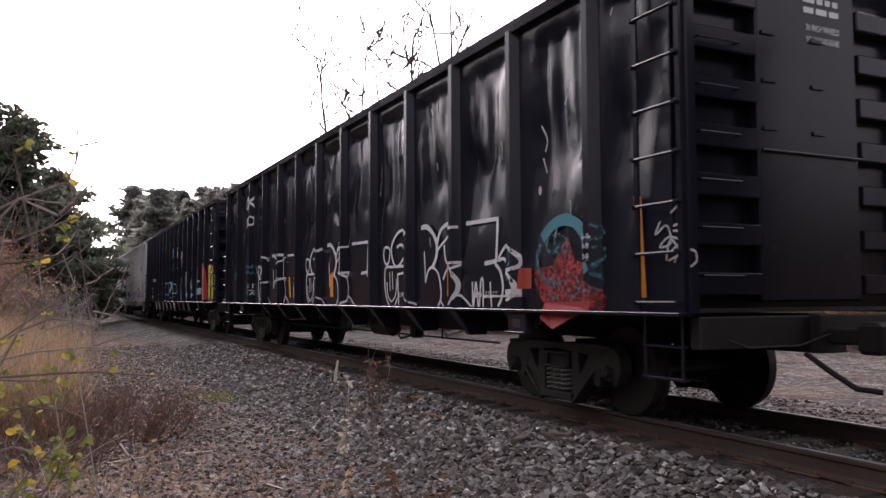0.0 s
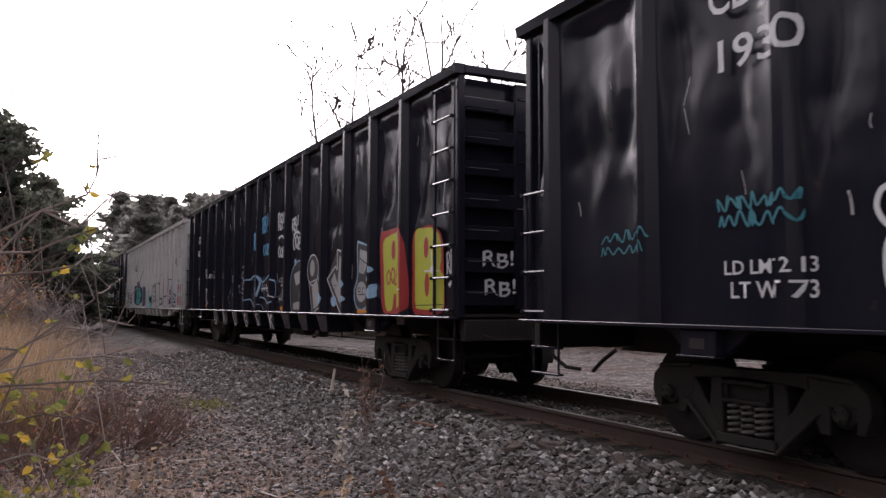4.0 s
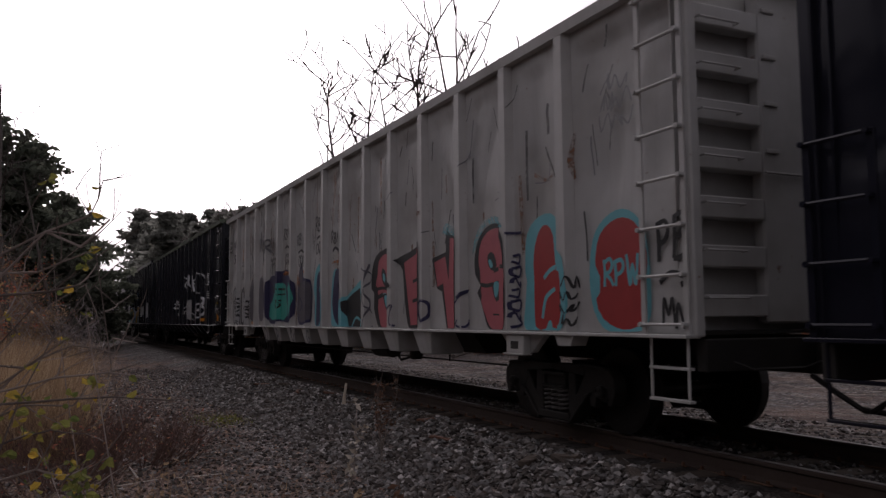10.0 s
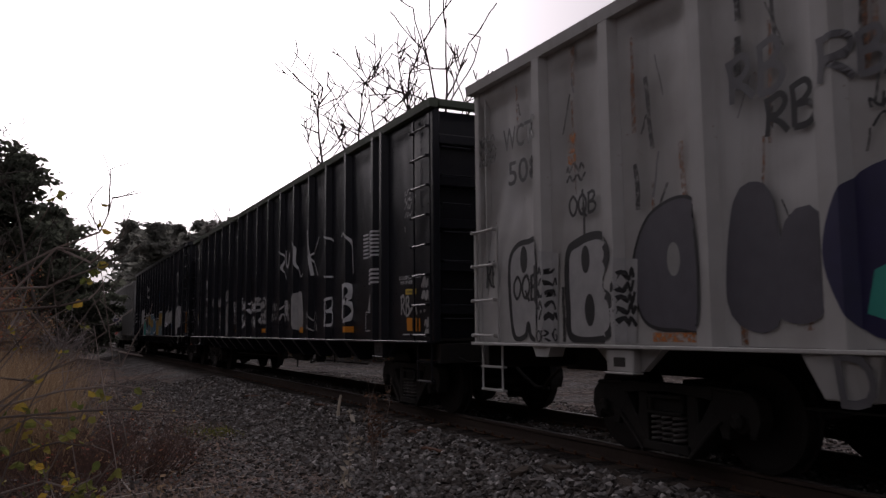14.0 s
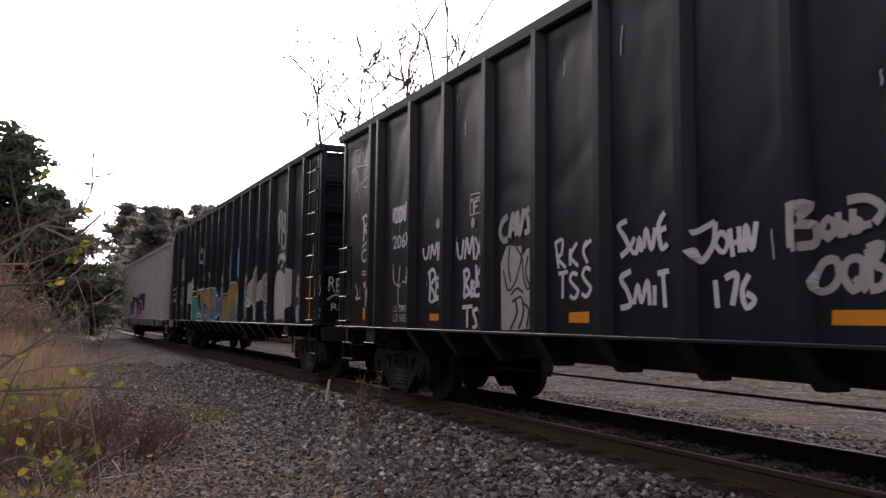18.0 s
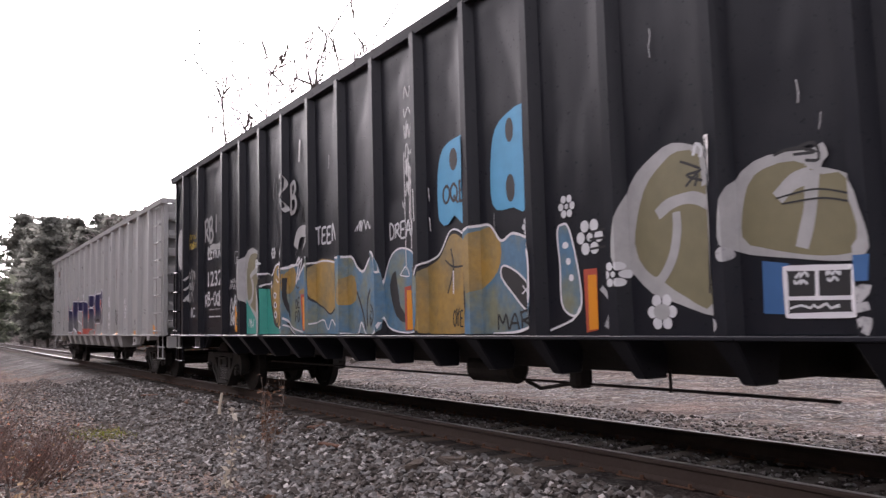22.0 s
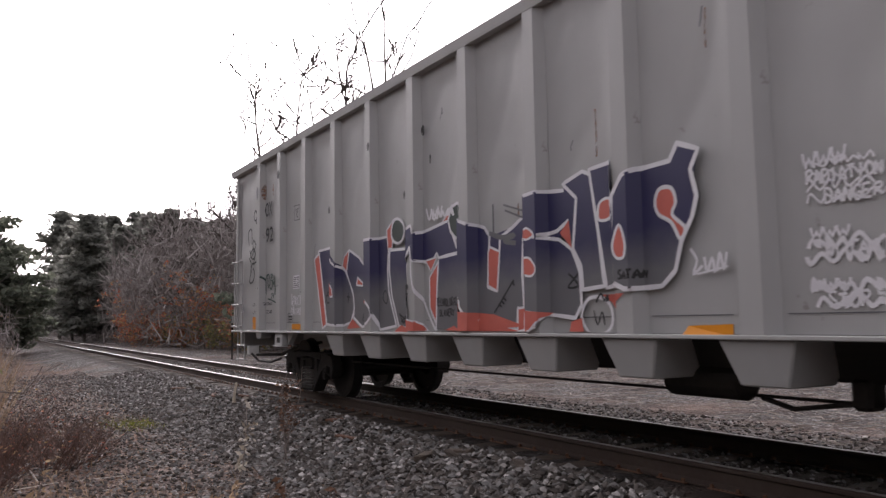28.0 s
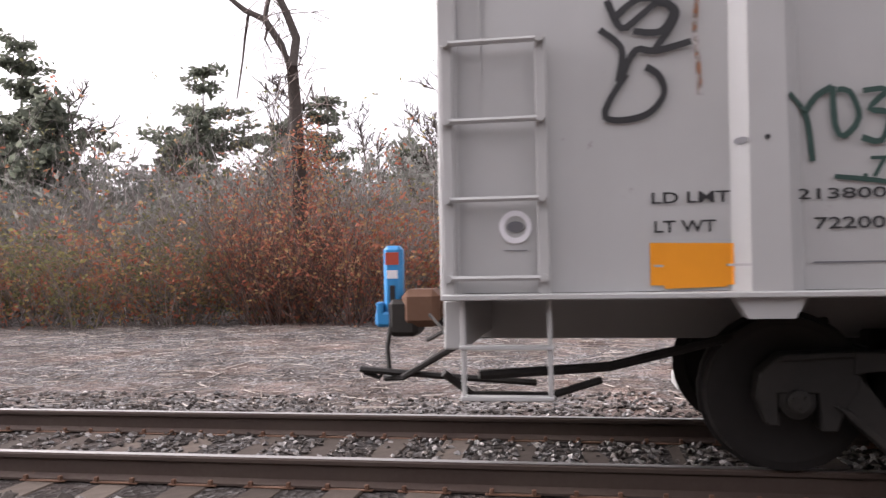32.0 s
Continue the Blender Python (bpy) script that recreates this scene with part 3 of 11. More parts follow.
def end_wall(car, sp, y, d):
    """An end of the body at y; d = -1 leading, 1 trailing. Channel ribs at the corners, a smooth slab between."""
    bm = bmesh.new()
    yi = y - d * 0.24
    box(bm, -HALF + 0.01, HALF - 0.01, min(yi, yi + d * 0.02), max(yi, yi + d * 0.02), sp.sill, sp.top - 0.1)
    end = part("end_wall", bm, sp.paint, car)
    ya, yb = sorted((yi + d * 0.02, y - d * 0.06))
    if sp.kind == "gusset" and sp.paint is BLACK2:
        # full-width channel ribs
        z = sp.sill + 0.36
        while z < sp.top - 0.3:
            bm = bmesh.new()
            box(bm, -HALF + 0.05, HALF - 0.05, ya, yb, z, z + 0.14, 0.012)
            part("end_rib", bm, sp.paint, end)
            z += 0.60
    else:
        z = sp.sill + 0.14
        while z < sp.top - 0.35:
            for s in (-1, 1):
                bm = bmesh.new()
                box(bm, s * 0.66, s * (HALF - 0.07), ya, yb, z, z + 0.19, 0.012)
                part("end_rib", bm, sp.paint, end)
            z += 0.42
        bm = bmesh.new()
        a, b = sorted((yi + d * 0.025, y - d * 0.08))
        box(bm, -0.65, 0.65, a, b, sp.sill + 0.08, sp.top - 0.12, 0.02)
        slab = part("end_slab", bm, sp.paint, end)
        for q in range(4):
            for xx in (-0.52, 0.1):
                bm = bmesh.new()
                box(bm, xx - 0.08, xx + 0.08, min(y - d * 0.085, y - d * 0.06), max(y - d * 0.085, y - d * 0.06), 2.68 + 0.43 * q, 2.72 + 0.43 * q, 0.006)
                part("slab_lug", bm, sp.paint, slab)
        bm = bmesh.new()
        tube(bm, [(-0.64, y - d * 0.05, 2.50), (0.64, y - d * 0.05, 2.50)], 0.013, 6)
        part("hand_rail", bm, sp.trim, slab)
    for s in (-1, 1):
        bm = bmesh.new()
        a, b = sorted((y - d * 0.11, y))
        box(bm, s * (HALF - 0.09), s * (HALF + 0.015), a, b, sp.sill - 0.02, sp.top - 0.09, 0.012)
        part("corner_post", bm, sp.paint, car)
    for q in range(7):
        zz = sp.sill + 0.30 + q * 0.40
        if zz < sp.top - 0.3:
            bm = bmesh.new()
            yy = y - d * 0.03
            tube(bm, [(-1.40, yy - d * 0.06, zz), (-1.40, yy + d * 0.03, zz), (-0.95, yy + d * 0.03, zz), (-0.95, yy - d * 0.06, zz)], 0.011, 5)
            part("grab_iron", bm, sp.trim, end)
    return end


def underframe(car, sp):
    L = sp.length
    bm = bmesh.new()
    box(bm, -0.17, 0.17, -0.1, L + 0.1, 0.72, 1.06, 0.01)
    part("centre_sill", bm, sp.paint if sp.paint is GREY else GRIME, car)
    bm = bmesh.new()
    box(bm, -HALF + 0.02, HALF - 0.02, 0.02, L - 0.02, sp.sill - 0.005, sp.sill + 0.03)
    part("floor_plate", bm, GRIME, car)
    bm = bmesh.new()
    lo = sp.foot + 0.02
    prism(bm, [(-HALF + 0.28, sp.sill - 0.01), (HALF - 0.28, sp.sill - 0.01), (HALF - 0.52, lo), (-HALF + 0.52, lo)], 4.55, L - 4.55)
    part("belly", bm, GRIME, car)
    for y, d in ((0, -1), (L, 1)):
        bm = bmesh.new()
        box(bm, -1.45, 1.45, min(y, y - d * 0.12), max(y, y - d * 0.12), 0.78, 1.05, 0.01)
        part("end_sill", bm, sp.paint if sp.paint is GREY else GRIME, car)
        bm = bmesh.new()
        a, b = sorted((y + d * 0.08, y + d * 0.62))
        box(bm, -0.07, 0.07, a, b, 0.80, 0.94, 0.02)
        box(bm, -0.15, 0.15, min(y + d * 0.42, y + d * 0.64), max(y + d * 0.42, y + d * 0.64), 0.73, 1.0, 0.035)
        part("coupler", bm, GRIME, car, "grimy knuckle coupler")
        bm = bmesh.new()
        tube(bm, [(-0.3, y + d * 0.05, 0.72), (-0.3, y + d * 0.3, 0.58), (-0.26, y + d * 0.5, 0.46), (-0.15, y + d * 0.66, 0.44)], 0.025, 7)
        tube(bm, [(-1.2, y + d * 0.05, 0.86), (-1.1, y + d * 0.16, 0.80), (-0.5, y + d * 0.16, 0.80), (-0.3, y + d * 0.30, 0.9)], 0.012, 5)
        part("air_hose", bm, GRIME, car)
        # sill step below the corner
        bm = bmesh.new()
        ya, yb = sorted((y - d * 0.12, y - d * 0.58))
        for yy in (ya, yb):
            box(bm, -HALF - 0.01, -HALF + 0.01, yy - 0.013, yy + 0.013, 0.52, sp.sill, 0.004)
        for z in (0.53, 0.80):
            box(bm, -HALF - 0.02, -HALF + 0.05, ya - 0.02, yb + 0.02, z - 0.012, z + 0.012, 0.004)
        part("sill_step", bm, sp.trim, car)
    # side-sill lip and a jacking pad by each truck
    for s in (-1, 1):
        bm = bmesh.new()
        box(bm, s * (HALF - 0.05), s * (HALF + sp.depth + 0.015), 0.02, L - 0.02, sp.sill - 0.035, sp.sill - 0.003, 0.006)
        part("side_sill", bm, sp.paint, car)
        for y in sp.trucks:
            bm = bmesh.new()
            prism(bm, [(y - 0.46, sp.sill - 0.04), (y + 0.46, sp.sill - 0.04), (y + 0.2, sp.sill - 0.24), (y - 0.2, sp.sill - 0.24)], s * (HALF - 0.02), s * (HALF - 0.10), "x")
            box(bm, s * (HALF - 0.02), s * (HALF + 0.08), y - 0.19, y + 0.19, sp.sill - 0.25, sp.sill - 0.04, 0.012)
            box(bm, s * (HALF - 0.02), s * (HALF + 0.11), y - 0.21, y + 0.21, sp.sill - 0.265, sp.sill - 0.245, 0.006)
            pad = part("jacking_pad", bm, sp.paint, car)
            # a dark block on the pad gives the shade inside the slot
            bm = bmesh.new()
            box(bm, s * (HALF + 0.06), s * (HALF + 0.084), y - 0.085, y + 0.085, sp.sill - 0.20, sp.sill - 0.11, 0.006)
            part("lifting_slot", bm, GRIME, pad, "lifting slot as a dark block that stands for its shade")
    # brake rigging between the trucks
    bm = bmesh.new()
    tube(bm, [(-0.9, 4.2, 0.62), (-0.9, L - 4.2, 0.60)], 0.014, 5)
    tube(bm, [(-1.1, 5.5, 0.62), (-1.1, 5.5, 0.80)], 0.014, 5)
    part("brake_rod", bm, GRIME, car)
    bm = bmesh.new()
    yy = L * sp.tank
    disc_stack(bm, [(-0.40, 0.10), (-0.36, 0.15), (0.36, 0.15), (0.40, 0.10)], "y", 16, -0.95, yy, 0.72)
    box(bm, -1.05, -0.85, yy - 1.4, yy - 1.25, 0.58, 0.80, 0.03)
    tube(bm, [(-1.0, yy - 1.25, 0.62), (-1.0, yy - 0.8, 0.55), (-0.9, yy - 0.45, 0.6)], 0.02, 6)
    part("air_reservoir", bm, GRIME, car)


def gondola(sp):
    L = sp.length
    car = tagged(empty("gondola_car"), sp.label, "railcar", "cars of the train")
    car.location = (XC, sp.u - train_s(0), 0)
    for s in (-1, 1):
        part_mesh("side_sheet", side_sheet(sp, s), None, car, sp.side_label if s < 0 else "")
        cache = {}
        for c, f in sp.ribs:
            if f not in cache:
                cache[f] = rib_mesh(sp, f, s, False)
            r = part_mesh("rib", cache[f], None, car)
            r.location = (0, c, 0)
        fm = foot_mesh(sp, s)
        for c in sp.feet:
            o = part_mesh("post_foot", fm, None, car)
            o.location = (0, c, 0)
        if sp.kind == "tub":
            for c in (sp.ribs[0][0], sp.ribs[-1][0]):
                bm = bmesh.new()
                prism(bm, [(c - 0.17, sp.sill - 0.036), (c + 0.17, sp.sill - 0.036), (c + 0.11, sp.sill - 0.14), (c - 0.11, sp.sill - 0.14)], s * (HALF - 0.12), s * (HALF + 0.07), "x")
                part("post_foot", bm, sp.paint, car)
        bm = bmesh.new()
        prism(bm, [(s * (HALF - 0.03), sp.top - 0.13), (s * (HALF + 0.09), sp.top - 0.13), (s * (HALF + 0.11), sp.top - 0.02), (s * (HALF + 0.07), sp.top), (s * (HALF - 0.05), sp.top)], -0.06, L + 0.06)
        part("top_chord", bm, sp.chord, car)
    for y in (0.0, L):
        bm = bmesh.new()
        box(bm, -HALF + 0.05, HALF - 0.05, y - 0.06, y + 0.06, sp.top - 0.12, sp.top - 0.004, 0.015)
        part("end_chord", bm, sp.chord, car)
    end_wall(car, sp, 0.0, -1)
    end_wall(car, sp, L, 1)
    rungs = [sp.sill + 0.08 + 0.415 * k for k in range(sp.rungs)]
    ladder(car, sp, 0.06, 0.60, rungs, -1, 0.05, sp.sill - 0.02, sp.top - 0.2)
    ladder(car, sp, L - 0.56, L - 0.06, rungs[:sp.rear_rungs], -1, 0.05, sp.sill - 0.02, sp.sill + 0.1 + 0.415 * (sp.rear_rungs - 1))
    underframe(car, sp)
    for y in sp.trucks:
        add_truck(car, y, sp)
    sp.car = car
    return car


def spec(u0, u1, top, ribs, kind, paint, chord, trim, label, **kw):
    sp = Spec()
    sp.u, sp.length, sp.top, sp.kind, sp.paint, sp.chord, sp.trim, sp.label = u0, u1 - u0, top, kind, paint, chord, trim, label
    sp.sill = 1.09
    sp.seed, sp.holes, sp.rungs, sp.rear_rungs = kw.get("seed", 1), kw.get("holes", []), kw.get("rungs", 8), kw.get("rear_rungs", 4)
    sp.tank, sp.side_label = kw.get("tank", 0.42), kw.get("side_label", "")
    sp.slope, sp.depth, sp.dents, sp.foot = kw.get("slope", 0.06), kw.get("depth", 0.11 if paint in (BLACK, BLACK2) else 0.095), kw.get("dents", 0.03), kw.get("foot", 0.74)
    sp.ribs = [(r - u0, kw.get("face", 0.10)) for r in ribs]
    L = sp.length
    sp.trucks = kw.get("trucks", (2.8, L - 2.8))
    sp.feet = [c for c, _ in sp.ribs if sp.trucks[0] + 1.4 < c < sp.trucks[1] - 1.4]
    return sp


def even(a, b, n):
    return [a + (b - a) * i / (n - 1) for i in range(n)]


DARK = dict(kind="gusset", paint=BLACK, chord=BLACK, trim=BLACK)
lead_car = spec(-117.2, -98.1, 4.32, even(-115.9, -98.9, 13), label="black high-sided gondola car with weathered paint", seed=11, **DARK)
car_one = spec(-96.3, -77.12, 4.32, even(-95.02, -77.65, 13), label="black dented gondola car with white outline graffiti", seed=2, trucks=(2.6, 16.6), dents=0.10, **DARK)
car_two = spec(-75.55, -55.65, 4.32, even(-73.9, -57.1, 15), kind="tub", paint=BLACK, chord=BLACK, trim=BLACK, seed=3, dents=0.09,
               label="black gondola car with yellow, white and blue graffiti")
car_three = spec(-54.55, -34.62, 4.30, even(-52.72, -36.13, 15), kind="tub", paint=OLDGREY, chord=OLDGREY, trim=OLDGREY, seed=4, dents=0.11,
                 face=0.16, holes=[(11.5, 3.38)], label="battered grey gondola car with red, teal and blue graffiti")
car_four = spec(-33.42, -13.88, 4.46, [-31.67, -31.3] + even(-30.0, -16.9, 13) + [-15.67, -15.35], kind="gusset", paint=BLACK2, chord=GREENTOP, trim=BLACK2, seed=5, trucks=(1.89, 17.95), dents=0.03,
                label="clean black gondola car with chalk-white tags and green top chord")
car_five = spec(-12.6, 6.55, 4.56, [-11.66, -10.58] + even(-9.04, 2.92, 13) + [4.48, 5.59], kind="gusset", paint=BLACK2, chord=BLACK2, trim=BLACK2, seed=6, trucks=(2.0, 17.15), dents=0.03,
                label="black gondola car with a long colourful mural")
car_six = spec(7.6, 27.3, 4.27, list(even(8.91, 25.7, 15))[:-1] + [25.625], kind="tub", paint=GREY, chord=GREY, trim=GREY, seed=8, dents=0.045, face=0.19, slope=0.08,
               label="pale grey gondola car with purple and red graffiti")
CARS = [lead_car, car_one, car_two, car_three, car_four, car_five, car_six]
for sp in CARS:
    gondola(sp)


# ---- paint on the sides: stencils, reflectors and graffiti ----
def faded(name, col, lo=0.45, hi=0.62):
    """A thin worn coat: the paint below shows through."""
    m, n, l, p = nodes(name)
    p.inputs["Base Color"].default_value = (*col, 1)
    p.inputs["Roughness"].default_value = 0.6
    tx = noise_tex(n, l, 20.0, 8, 0.75)
    r = ramp(n, [(lo, (0, 0, 0)), (hi, (1, 1, 1))])
    l.new(tx.outputs[0], r.inputs[0])
    l.new(r.outputs[0], p.inputs["Alpha"])
    return m


W = spray("white_spray", (0.64, 0.65, 0.67), 0.5, 0.25)
WB = spray("bright_white_spray", (0.72, 0.71, 0.74), 0.5, 0.2)
WF = faded("worn_white", (0.6, 0.6, 0.6), 0.24, 0.54)
SLV = spray("silver_spray", (0.42, 0.42, 0.42), 0.45, 0.4)
SLVF = faded("worn_silver", (0.4, 0.4, 0.41), 0.2, 0.5)
TEAL = spray("teal_spray", (0.02, 0.2, 0.25))
TEALF = faded("worn_teal", (0.05, 0.2, 0.26), 0.4, 0.66)
RED = spray("red_spray", (0.36, 0.02, 0.02))
REDD = spray("signal_red", (0.42, 0.06, 0.03))
ORG = spray("orange_reflective_sheet", (0.72, 0.27, 0.015), 0.35, 0.12)
ORGF = faded("worn_orange", (0.5, 0.17, 0.03), 0.4, 0.6)
YEL = spray("acid_yellow_spray", (0.46, 0.5, 0.035))
YELL = spray("yellow_label", (0.6, 0.42, 0.04))
BLU = spray("sky_blue_spray", (0.07, 0.36, 0.6))
BLUE = spray("blue_spray", (0.03, 0.12, 0.3))
LBL = spray("pale_blue_spray", (0.28, 0.47, 0.66))
LBLF = faded("worn_pale_blue", (0.28, 0.42, 0.55), 0.4, 0.6)
STEEL = spray("steel_blue_spray", (0.09, 0.19, 0.27), 0.5, 0.5)
NVY = spray("navy_spray", (0.022, 0.02, 0.075), 0.5, 0.4)
DKG = spray("slate_grey_spray", (0.13, 0.13, 0.14), 0.5, 0.3)
GRYL = spray("grey_line", (0.3, 0.3, 0.3))
GPUR = spray("dull_purple_spray", (0.1, 0.095, 0.115), 0.5, 0.4)
CYN = spray("cyan_spray", (0.12, 0.42, 0.48))
PNK = spray("salmon_spray", (0.44, 0.1, 0.12))
COR = spray("coral_spray", (0.58, 0.13, 0.095))
TRQ = spray("turquoise_spray", (0.03, 0.33, 0.27))
TAN = spray("ochre_spray", (0.36, 0.23, 0.06), 0.5, 0.5)
OLV = spray("olive_spray", (0.2, 0.18, 0.1), 0.5, 0.3)
BLK = spray("black_spray", (0.014, 0.014, 0.016))
BLKF = faded("worn_black", (0.02, 0.02, 0.02), 0.32, 0.54)
BLKG = spray("blackish_green_spray", (0.015, 0.03, 0.025))
GRN = spray("dark_green_marker", (0.015, 0.05, 0.04))
OLDP = spray("pale_grey_spray", (0.3, 0.3, 0.29))
REDF = faded("worn_red", (0.36, 0.03, 0.025), 0.36, 0.62)
CYNF = faded("worn_cyan", (0.12, 0.42, 0.48), 0.35, 0.7)
RST = faded("rust_stain", (0.2, 0.08, 0.03), 0.4, 0.6)


def two_tone(name, low, high, z0, z1):
    """Spray that fades from one colour below to another above."""
    m, n, l, p = nodes(name)
    tc = n.new("ShaderNodeTexCoord")
    sep = n.new("ShaderNodeSeparateXYZ")
    l.new(tc.outputs["Object"], sep.inputs[0])
    tx = noise_tex(n, l, 2.2, 5)
    off = n.new("ShaderNodeMath")
    off.operation = "MULTIPLY_ADD"
    l.new(tx.outputs[0], off.inputs[0])
    off.inputs[1].default_value = 0.3
    l.new(sep.outputs[2], off.inputs[2])
    mr = n.new("ShaderNodeMapRange")
    mr.inputs[1].default_value, mr.inputs[2].default_value = z0 + 0.15, z1 + 0.15
    l.new(off.outputs[0], mr.inputs[0])
    c = mixc(n, l, mr.outputs[0], low, high)
    l.new(c, p.inputs["Base Color"])
    p.inputs["Roughness"].default_value = 0.45
    return m


NGR = two_tone("slate_to_navy_spray", (0.13, 0.13, 0.14), (0.022, 0.02, 0.075), 1.55, 1.88)


def blotched(name, a, b, lo=0.45, hi=0.6):
    """Two sprayed colours clouded into one another."""
    m, n, l, p = nodes(name)
    tx = noise_tex(n, l, 2.4, 7, 0.62)
    r = ramp(n, [(lo, a), (hi, b)])
    l.new(tx.outputs[0], r.inputs[0])
    fine = noise_tex(n, l, 14.0, 5)
    c = mixc(n, l, 0.35, r.outputs[0], fine.outputs[0], "OVERLAY")
    l.new(c, p.inputs["Base Color"])
    p.inputs["Roughness"].default_value = 0.5
    return m


STEEL = blotched("clouded_blue_spray", (0.07, 0.17, 0.27), (0.19, 0.2, 0.13), 0.42, 0.66)
TAN = blotched("clouded_ochre_spray", (0.36, 0.22, 0.05), (0.2, 0.16, 0.08), 0.4, 0.66)
LBL = blotched("clouded_pale_blue_spray", (0.24, 0.42, 0.6), (0.3, 0.46, 0.6), 0.4, 0.66)
LAYER = {}


def lay(sp, bm, mat, name):
    """Drapes a flat shape, drawn in (0, y, z), over the ribs of a side, each coat a hair above those below it."""
    ys, zs = [v.co.y for v in bm.verts], [v.co.z for v in bm.verts]
    me = (min(ys), max(ys), min(zs), max(zs))
    done = LAYER.setdefault(sp.u, [])
    level = 1 + max([k for k, a in done if a[0] < me[1] and me[0] < a[1] and a[2] < me[3] and me[2] < a[3]] or [0])
    done.append((level, me))
    off = 0.004 + 0.0009 * min(level, 70)
    on_side = me[3] > sp.sill + 0.12
    for v in bm.verts:
        if on_side:
            v.co.z = max(v.co.z, sp.sill + 0.012)
        d = rib_depth(sp, v.co.y) if v.co.z > sp.sill - 0.02 else 0.075 * max(0, (v.co.z - sp.foot) / (sp.sill - sp.foot)) + 0.03
        v.co.x = -(HALF + d + off)
    return part(name, bm, mat, sp.car)


def cut(sp, bm):
    ys = [v.co.y for v in bm.verts]
    lo, hi = min(ys), max(ys)
    for b in breaks(sp):
        if lo < b < hi:
            bmesh.ops.bisect_plane(bm, geom=bm.verts[:] + bm.edges[:] + bm.faces[:], plane_co=(0, b, 0), plane_no=(0, 1, 0))


def curve(pts, closed, step=0.03):
    """Catmull-Rom through the points."""
    p = [Vector((0, a, b)) for a, b in pts]
    n = len(p)
    out = []
    for i in range(n if closed else n - 1):
        p0, p1, p2, p3 = (p[(i - 1) % n], p[i], p[(i + 1) % n], p[(i + 2) % n]) if closed else (p[max(i - 1, 0)], p[i], p[i + 1], p[min(i + 2, n - 1)])
        m = max(2, min(14, int((p2 - p1).length / step)))
        for j in range(m):
            t = j / m
            out.append(0.5 * ((2 * p1) + (p2 - p0) * t + (2 * p0 - 5 * p1 + 4 * p2 - p3) * t * t + (3 * p1 - p0 - 3 * p2 + p3) * t ** 3))
    if not closed:
        out.append(p[-1])
    return out


def ribbon(sp, mat, w, pts, closed, name):
    bm = bmesh.new()
    n = len(pts)
    rows = []
    for i, p in enumerate(pts):
        a, b = (pts[(i - 1) % n], pts[(i + 1) % n]) if closed else (pts[max(i - 1, 0)], pts[min(i + 1, n - 1)])
        d = (b - a)
        d = d.normalized() if d.length > 1e-6 else Vector((0, 1, 0))
        q = Vector((0, -d.z, d.y)) * w * 0.5 * (1 + 0.16 * noise.noise(p * 6))
        rows.append((bm.verts.new(p + q), bm.verts.new(p - q)))
    for i in range(n if closed else n - 1):
        a, b = rows[i], rows[(i + 1) % n]
        bm.faces.new((a[0], a[1], b[1], b[0]))
    return lay(sp, bm, mat, name)


def dense(pts, closed, step=0.03):
    p = [Vector((0, a, b)) for a, b in pts]
    out = []
    for i in range(len(p) if closed else len(p) - 1):
        q, r = p[i], p[(i + 1) % len(p)]
        m = max(1, min(40, int((r - q).length / step)))
        out += [q.lerp(r, j / m) for j in range(m)]
    if not closed:
        out.append(p[-1])
    return out


def stroke(sp, mat, w, pts):
    return ribbon(sp, mat, w, curve(pts, False), False, "graffiti_stroke")


def line(sp, mat, w, pts):
    return ribbon(sp, mat, w, dense(pts, False), False, "graffiti_stroke")


def loop(sp, mat, w, pts):
    return ribbon(sp, mat, w, curve(pts, True), True, "graffiti_outline")


def outline(sp, mat, w, pts):
    return ribbon(sp, mat, w, dense(pts, True), True, "graffiti_outline")


def area(sp, mat, pts, name):
    bm = bmesh.new()
    f = bm.faces.new([bm.verts.new(p) for p in pts])
    bmesh.ops.triangulate(bm, faces=[f])
    cut(sp, bm)
    return lay(sp, bm, mat, name)


def blob(sp, mat, pts):
    return area(sp, mat, curve(pts, True, 0.08), "graffiti_fill")


def patch(sp, mat, pts):
    return area(sp, mat, [Vector((0, a, b)) for a, b in pts], "reflector" if mat is ORG else "graffiti_fill")


def round_pts(y, z, ry, rz, n=20):
    return [(y + ry * math.cos(6.2832 * k / n), z + rz * math.sin(6.2832 * k / n)) for k in range(n)]


def oval(sp, mat, y, z, ry, rz):
    return area(sp, mat, [Vector((0, a, b)) for a, b in round_pts(y, z, ry, rz)], "graffiti_fill")


def ring(sp, mat, y, z, ry, rz):
    return ribbon(sp, mat, 0.03, [Vector((0, a, b)) for a, b in round_pts(y, z, ry, rz, 28)], True, "graffiti_outline")


FLAT_TEXT = {}


def flat_text(s):
    if s not in FLAT_TEXT:
        c = bpy.data.curves.new("word", "FONT")
        c.body = s
        c.offset = 0.012
        c.resolution_u = 3
        o = new("word", c)
        bpy.context.view_layer.update()
        me = bpy.data.meshes.new_from_object(o.evaluated_get(bpy.context.evaluated_depsgraph_get()))
        bpy.data.objects.remove(o)
        FLAT_TEXT[s] = me
    return FLAT_TEXT[s]


